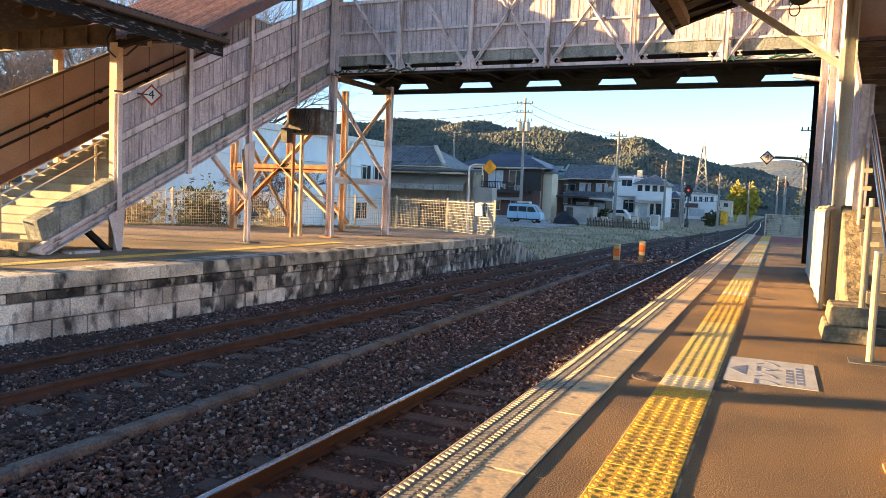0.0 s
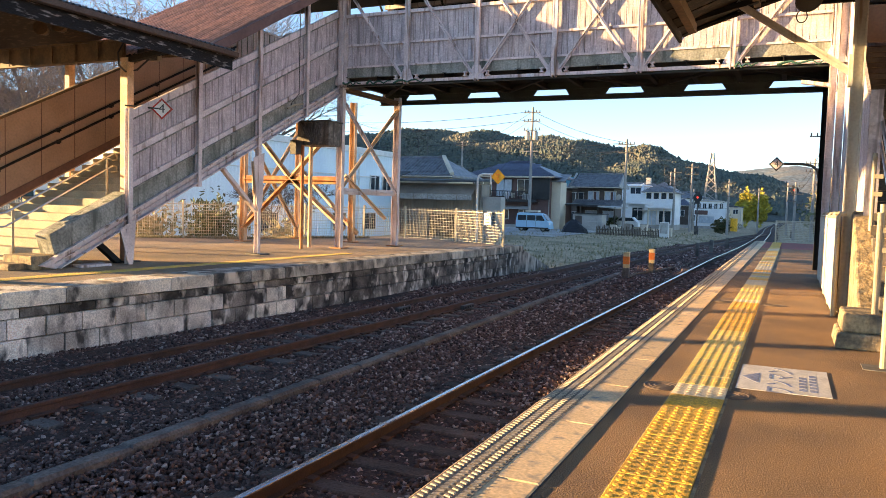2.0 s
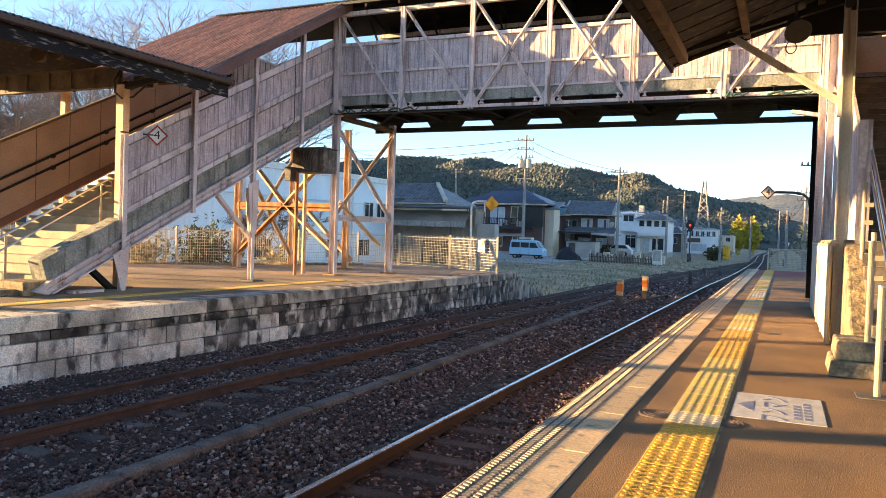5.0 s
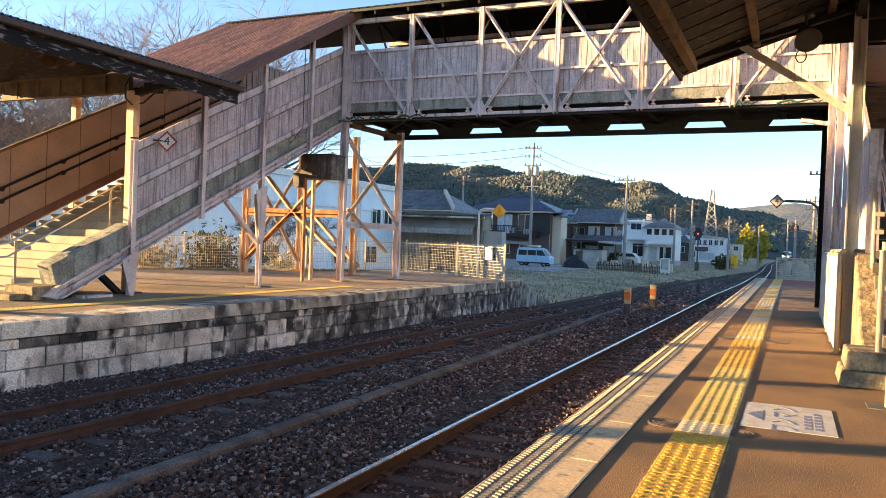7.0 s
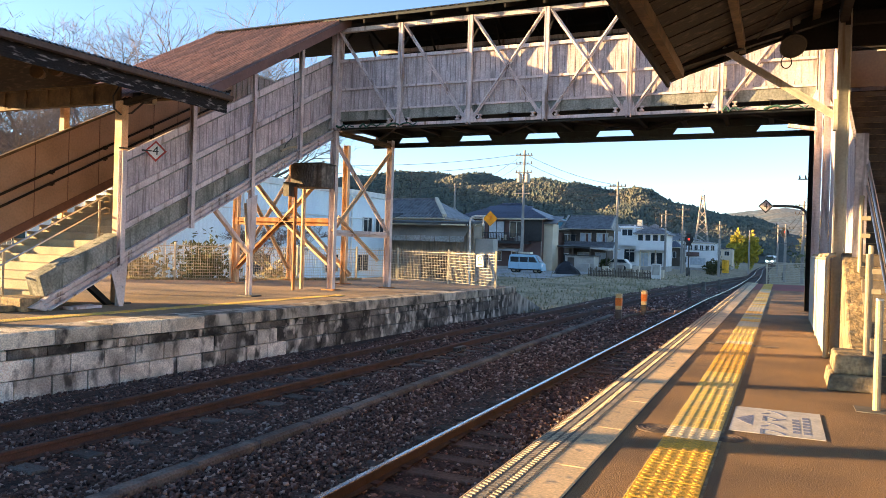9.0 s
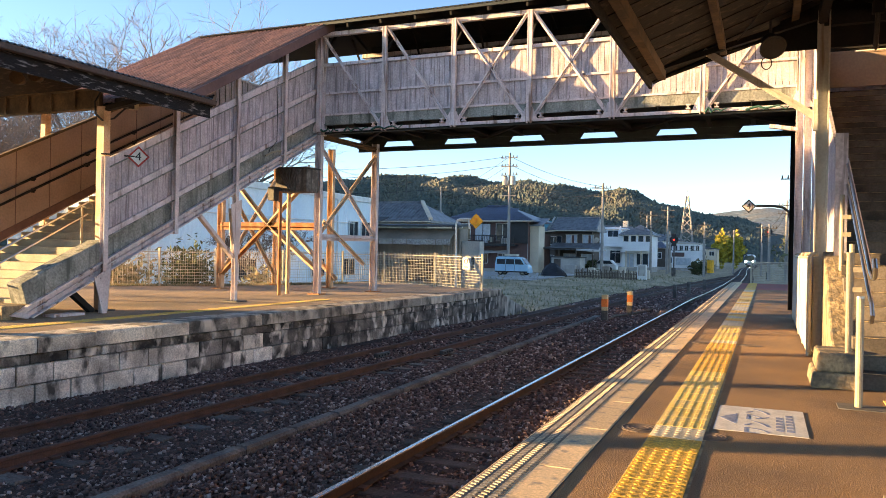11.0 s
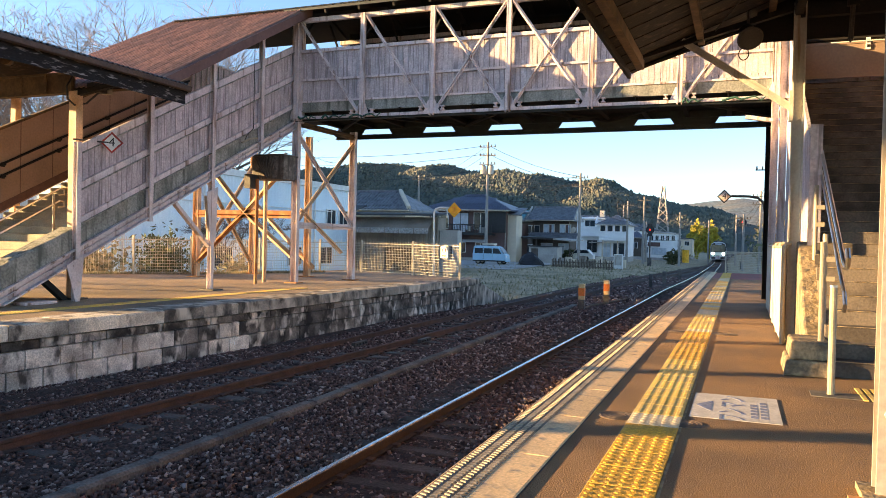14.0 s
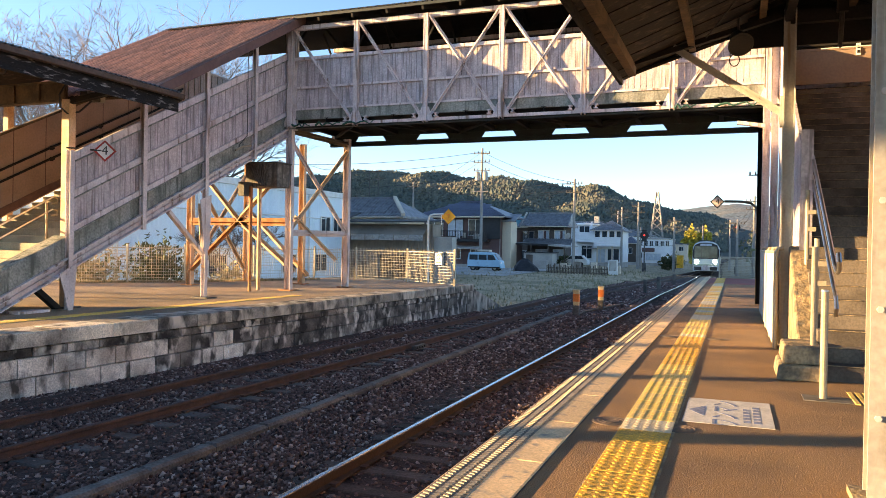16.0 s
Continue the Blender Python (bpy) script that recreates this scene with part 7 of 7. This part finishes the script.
def build_plants():
    bare_tree(-37, 30.5, -1.0, 15.5, 3, 6)
    bare_tree(-47, 30, -1.0, 18.0, 8, 6)
    bare_tree(-33, 21.5, -1.0, 11.0, 5, 6)
    bare_tree(-36, 43, -1.0, 18.5, 31, 6)
    bare_tree(-42, 40.5, -1.0, 19.5, 34, 6)
    bare_tree(-38.5, 41.5, -1.0, 20.0, 41, 6)
    bare_tree(-42, 22, -1.0, 15.0, 25, 6)
    bare_tree(-20.6, 27.2, -1.0, 4.4, 12, 5, "low bare tree with dark spreading branches before the works", wood=BARK)
    bare_tree(5, 85, -1.2, 9, 15, 4, "bare roadside tree beyond the platform")
    rng = np.random.default_rng(11)
    def bush(name, label, x, y, z, rx, ry, rz, n, size, mt, group):
        b = thing(name, (x, y, z), label, "shrub", group)
        part("stems", M().tube([(x, y, z - 0.1), (x + 0.05, y, z + rz * 0.8)], 0.05, 5).tube([(x, y, z - 0.1), (x - rx * 0.3, y, z + rz)], 0.03, 5).tube([(x, y, z - 0.1), (x + rx * 0.3, y, z + rz)], 0.03, 5), BARK, b)
        part("leaves", leaf_cloud(x, y, z + rz, rx, ry, rz, n, size, rng), mt, b)
    bush("shrub", "evergreen shrub behind the wire fence", -20.4, 22.6, -0.9, 1.2, 1.0, 1.2, 1600, 0.12, LEAF, "shrubs")
    bush("shrub", "dry brown shrub behind the wire fence", -20.9, 19.6, -0.9, 1.6, 1.0, 1.1, 1300, 0.13, DRYGRASS, "shrubs")
    bush("shrub", "low dry shrub behind the wire fence", -18.4, 24.6, -0.9, 1.0, 0.8, 0.8, 900, 0.10, DRYGRASS, "shrubs")
    bush("bamboo_clump", "bright yellow-green bamboo clump by the line", -11.9, 222, -1.5, 2.3, 2.2, 4.3, 4200, 0.45, BAMBOO, "bamboo")
    bush("bamboo_clump", "bright yellow-green bamboo clump by the line", -8.3, 224, -1.5, 2.3, 2.2, 4.1, 4200, 0.45, BAMBOO, "bamboo")
    for k, (x, y, s) in enumerate(((4.2, 75, 2.6), (6.0, 92, 3.2), (3.9, 108, 2.2), (8.0, 130, 4.2), (4.5, 140, 3.0), (-9.8, 120, 1.2), (-9.6, 135, 1.4), (-20.6, 96, 0.9), (8.5, 155, 5.5), (11, 175, 6.0), (13, 205, 8.5), (7.5, 215, 6.0))):
        bush("shrub", "scrubby winter bush beside the line", x, y, land(x, y), s, s, s * 0.9, 1200, 0.16 + s * 0.04, DRYGRASS if k % 2 == 0 else LEAF, "line-side bushes")
    # grass tufts on the verge, and weeds at the platform's back edge
    g = M()
    n = 5200
    for i in range(n):
        y = 27 + 75 * random.random() ** 1.4
        x = -8.6 + (y - 27) * 0.03 - random.random() ** 1.2 * (6 + y * 0.16)
        z, s = land(x, y), random.uniform(0.03, 0.10) * (1 + y / 60)
        a = random.uniform(0, 6.28)
        dx, dy = math.cos(a) * s * 0.3, math.sin(a) * s * 0.3
        k = len(g.v)
        g.v += [(x - dx, y - dy, z - 0.02), (x + dx, y + dy, z - 0.02), (x + dx * 0.3 + random.uniform(-0.5, 0.5) * s, y + random.uniform(-0.5, 0.5) * s, z + s)]
        g.f.append((k, k + 1, k + 2))
    for i in range(1500):
        t = random.random()
        x, y = (-17.5 + 2.3 * t, 20.9 + 4.6 * t) if i % 2 else (-20.2 + 2.7 * t, 18.4 + 2.4 * t)
        x += random.uniform(-0.15, 0.25)
        s = random.uniform(0.04, 0.12)
        k = len(g.v)
        g.v += [(x - s * 0.3, y, -0.01), (x + s * 0.3, y, -0.01), (x + random.uniform(-s, s) * 0.6, y, s)]
        g.f.append((k, k + 1, k + 2))
    me = data("grass", g, DRYGRASS)
    tagged(new("grass", me), "dry winter grass tufts on the verge", "grass", kind="stuff")


def hill(name, label, crest, y, depth, mt, z0=-3, step=9.0, rough=3.0):
    """A wooded ridge: its crest follows a table of (x, height) at the distance y."""
    m = M()
    xs = np.arange(crest[0][0], crest[-1][0] + 1, step)
    rows = 14
    for j in range(rows + 1):
        t = j / rows
        for x in xs:
            h = lerp(crest, x)
            prof = math.sin(min(1.0, t * 1.4) * math.pi / 2) if t < 0.75 else math.cos((t - 0.75) * 4 * math.pi / 2 * 0.9)
            z = z0 + (h - z0) * max(0, prof) + rough * noise.noise((x * 0.03, t * 6, y * 0.01)) * min(1, t * 3)
            m.v.append((x, y - depth * 0.72 + depth * t, z))
    n = len(xs)
    for j in range(rows):
        m.f += [(j * n + i, j * n + i + 1, (j + 1) * n + i + 1, (j + 1) * n + i) for i in range(n - 1)]
    ob = solo(name, m, mt, label, "hill", kind="structure", smooth=True)
    return m, n, rows


def build_hills():
    crest = [(-900, 55), (-700, 60), (-480, 48), (-400, 50), (-340, 57), (-323, 61), (-289, 64), (-256, 59), (-229, 61), (-199, 54), (-165, 54), (-137, 48), (-119, 46), (-92, 45), (-75, 37), (-54, 31), (-34, 27), (-5, 19), (25, 8), (60, -3)]
    m, n, rows = hill("hill_near", "wooded winter hillside behind the town", crest, 600, 260, HILL, rough=7.0)
    hill("hill_far", "far ridge with haze in its blue colour", [(-400, 60), (-180, 60), (-110, 60), (-74, 64), (-40, 68), (8, 75), (33, 72), (120, 66), (260, 90), (600, 110)], 1300, 500, HILL_HAZED, -5, 25, 8)
    hill("hill_mid", "distant wooded ridge with haze in its colour", [(-220, 30), (-140, 34), (-60, 32), (-20, 37), (30, 34), (80, 40), (200, 55), (420, 60)], 900, 260, HILL_HAZED, -5, 14, 4)
    # added unseen ridge west of the town that shades it from the low sun
    w = M()
    ys = np.arange(-122, 680, 8.0)
    for j in range(9):
        t = j / 8
        for y in ys:
            h = 45 * min(1.0, max(0.0, (y + 94) / 24)) + 2.5 * noise.noise((y * 0.03, 0, 7))
            out = max(0.0, y - 300)
            h += min(32.0, out * 0.16)
            w.v.append((-250 - 130 * t - 0.6 * out, y, -3 + (h + 3) * math.sin(math.pi * t)))
    k = len(ys)
    for j in range(8):
        w.f += [(j * k + i, j * k + i + 1, (j + 1) * k + i + 1, (j + 1) * k + i) for i in range(k - 1)]
    solo("hill_west", w, HILL, "unseen ridge added to the west for shade", "hill", kind="structure", smooth=True)
    # tree crowns all over the near hill
    rng = np.random.default_rng(21)
    V = np.array(m.v).reshape(rows + 1, n, 3)
    base = np.array([(0, 0, 1), (0.9, 0, 0.35), (0.28, 0.85, 0.35), (-0.73, 0.53, 0.35), (-0.73, -0.53, 0.35), (0.28, -0.85, 0.35), (0.75, 0.3, -0.4), (-0.3, 0.8, -0.4), (-0.8, -0.2, -0.4), (0.1, -0.85, -0.4)])
    tri = [(0, 1, 2), (0, 2, 3), (0, 3, 4), (0, 4, 5), (0, 5, 1), (1, 6, 2), (2, 6, 7), (2, 7, 3), (3, 7, 8), (3, 8, 4), (4, 8, 9), (4, 9, 5), (5, 9, 6), (5, 6, 1)]
    num = 60000
    a = rng.uniform(1.0, 10.6, num)
    x = rng.uniform(V[0, 0, 0] + 280, -5, num)
    fi = np.clip((x - V[0, 0, 0]) / 9.0, 0, n - 2)
    i, j = fi.astype(int), a.astype(int)
    fu, fv = (fi - i)[:, None], (a - j)[:, None]
    P = V[j, i] * (1 - fu) * (1 - fv) + V[j, i + 1] * fu * (1 - fv) + V[j + 1, i] * (1 - fu) * fv + V[j + 1, i + 1] * fu * fv
    s = rng.uniform(0.5, 1.3, num) * np.where(rng.uniform(0, 1, num) < 0.12, 1.6, 1.0)
    verts = base[None] * rng.uniform(0.7, 1.3, (num, 10, 3)) * np.stack([s, s, s * rng.uniform(0.9, 1.5, num)], 1)[:, None] + P[:, None] + np.array([0, 0, 0.9])
    pale = np.array([noise.noise((p[0] * 0.022, p[1] * 0.02, p[2] * 0.05)) + 0.25 * noise.noise((p[0] * 0.11, p[1] * 0.1, 3.0)) for p in P]) > 0.02
    for kind, mt, label in ((~pale, FOREST, "dark winter pine wood on the hillside"), (pale, FOREST_PALE, "pale brown leafless wood on the hillside")):
        c = int(kind.sum())
        f = (np.array(tri)[None] + 10 * np.arange(c)[:, None, None]).reshape(-1, 3)
        me = bpy.data.meshes.new("hill_trees")
        me.from_pydata(verts[kind].reshape(-1, 3).tolist(), [], f.tolist())
        me.materials.append(mt)
        tagged(new("hill_trees", me), label, "forest", kind="stuff")


# ---- the train ----
def build_train():
    tr = thing("train", (0, 0, 0), "silver diesel railcar with green-tinted front and bright headlights", "train")
    def shell(y0, y1, name="car_body"):
        prof = [(-1.38, 0.95), (-1.42, 1.3), (-1.42, 2.6), (-1.36, 3.1), (-1.15, 3.45), (-0.7, 3.68), (0, 3.76), (0.7, 3.68), (1.15, 3.45), (1.36, 3.1), (1.42, 2.6), (1.42, 1.3), (1.38, 0.95)]
        return part(name, M().prism(prof, "y", y0, y1), TRAINBODY, tr, "", 0.03)
    for c in range(2):
        o = c * 18.6
        body = shell(0.35 + o, 18.2 + o)
        for sx in (-1.43, 1.43):
            for k in range(7):
                y = 2.6 + o + k * 2.1
                part("side_window", M().box(sx - 0.01, sx + 0.01, y, y + 1.5, 2.0, 2.85), GLASS, body)
            part("green_stripe", M().box(sx - 0.008, sx + 0.008, 0.4 + o, 18.1 + o, 1.15, 1.35), TRAINGREEN, body)
        part("underframe", M().box(-1.25, 1.25, 0.8 + o, 17.8 + o, 0.45, 0.95), TRAINDARK, body)
        for y in (2.6 + o, 15.6 + o):
            bg = part("bogie", M().box(-1.1, 1.1, y - 1.3, y + 1.3, 0.3, 0.6), TRAINDARK, tr)
            for dy in (-0.95, 0.95):
                part("wheel", M().tube([(-0.62, y + dy, 0.43), (0.62, y + dy, 0.43)], 0.43, 14), IRON, bg)
    part("roof_unit", M().box(-0.9, 0.9, 6, 9, 3.7, 3.95), TRAINDARK, tr)
    # front: bowed mask, split windscreen, lamps, skirt and coupler
    fr = part("front_mask", M().prism([(-1.40, 1.0), (-1.43, 1.6), (-1.40, 2.8), (-1.25, 3.3), (-0.8, 3.62), (0, 3.7), (0.8, 3.62), (1.25, 3.3), (1.40, 2.8), (1.43, 1.6), (1.40, 1.0)], "y", 0.0, 0.36), TRAINBODY, tr, "", 0.08)
    part("black_surround", M().prism([(-1.30, 1.78), (-1.38, 2.1), (-1.36, 2.75), (-1.2, 3.28), (-0.7, 3.5), (0.7, 3.5), (1.2, 3.28), (1.36, 2.75), (1.38, 2.1), (1.30, 1.78)], "y", -0.025, 0.0), BLACK, fr)
    part("pale_apron", M().prism([(-1.36, 1.02), (-1.40, 1.5), (-1.32, 1.77), (1.32, 1.77), (1.40, 1.5), (1.36, 1.02)], "y", -0.03, 0.0), TRAINPALE, fr, "pale green-white painted apron", 0.02)
    part("windscreen", M().box(-1.2, 1.2, -0.045, -0.024, 1.9, 3.15), TRAINGLASS, fr, "wide dark green-tinted windscreen")
    for a in (-0.43, 0.43):
        part("windscreen_pillar", M().box(a - 0.025, a + 0.025, -0.055, -0.044, 1.9, 3.15), BLACK, fr)
    part("destination_panel", M().box(-0.6, 0.6, -0.035, -0.025, 3.22, 3.42), CURTAIN, fr)
    part("green_panel", M().box(-1.3, 1.3, -0.045, -0.03, 1.06, 1.16), TRAINGREEN, fr)
    for sx in (-0.95, 0.95):
        lp = part("lamp_housing", M().box(sx - 0.30, sx + 0.30, -0.05, -0.03, 1.32, 1.66), TRAINPALE, fr)
        part("headlight", M().tube([(sx, -0.08, 1.48), (sx, -0.05, 1.48)], 0.2, 14), HEADLIGHT, lp)
    part("skirt", M().prism([(-1.35, 0.42), (-1.38, 1.0), (1.38, 1.0), (1.35, 0.42)], "y", -0.05, 0.3), TRAINBODY, tr, "", 0.04)
    for a in (-1.2, 0.45):
        part("skirt_panel", M().box(a, a + 0.75, -0.08, -0.05, 0.5, 0.9), TRAINDARK, tr)
    cp = part("coupler", M().box(-0.2, 0.2, -0.45, 0.2, 0.62, 1.0), TRAINDARK, tr)
    part("coupler_face", M().box(-0.26, 0.26, -0.48, -0.4, 0.55, 1.05), PAINT, cp)
    part("antenna", M().tube([(0, 1.2, 3.7), (0, 1.2, 4.25)], 0.03, 5), TRAINDARK, tr)
    return tr


def motions():
    """The railcar comes down the line at about 31 metres a second."""
    path = np.array(smooth_path(TRACK_X, -20, 610, 2.0))
    rows = []
    for k in range(33):
        t = k * 0.5
        y = 88.0 + 31.0 * (16.0 - t)
        x, z = np.interp(y, path[:, 1], path[:, 0]), np.interp(y, path[:, 1], path[:, 2])
        x2, z2 = np.interp(y + 16, path[:, 1], path[:, 0]), np.interp(y + 16, path[:, 1], path[:, 2])
        rows.append((t, pose(x, y, z, math.degrees(math.atan2(z2 - z, 16)), 0, math.degrees(math.atan2(x - x2, 16)))))
    walk(train, rows)


build_town()
build_poles()
build_van()
build_plants()
build_hills()
train = build_train()


# ---- many alike pieces of walls, floors and boards ----
build_edge_pieces(near_platform)
build_far_pieces(far_platform)
build_stair_boards(far_stair, footbridge)
motions()
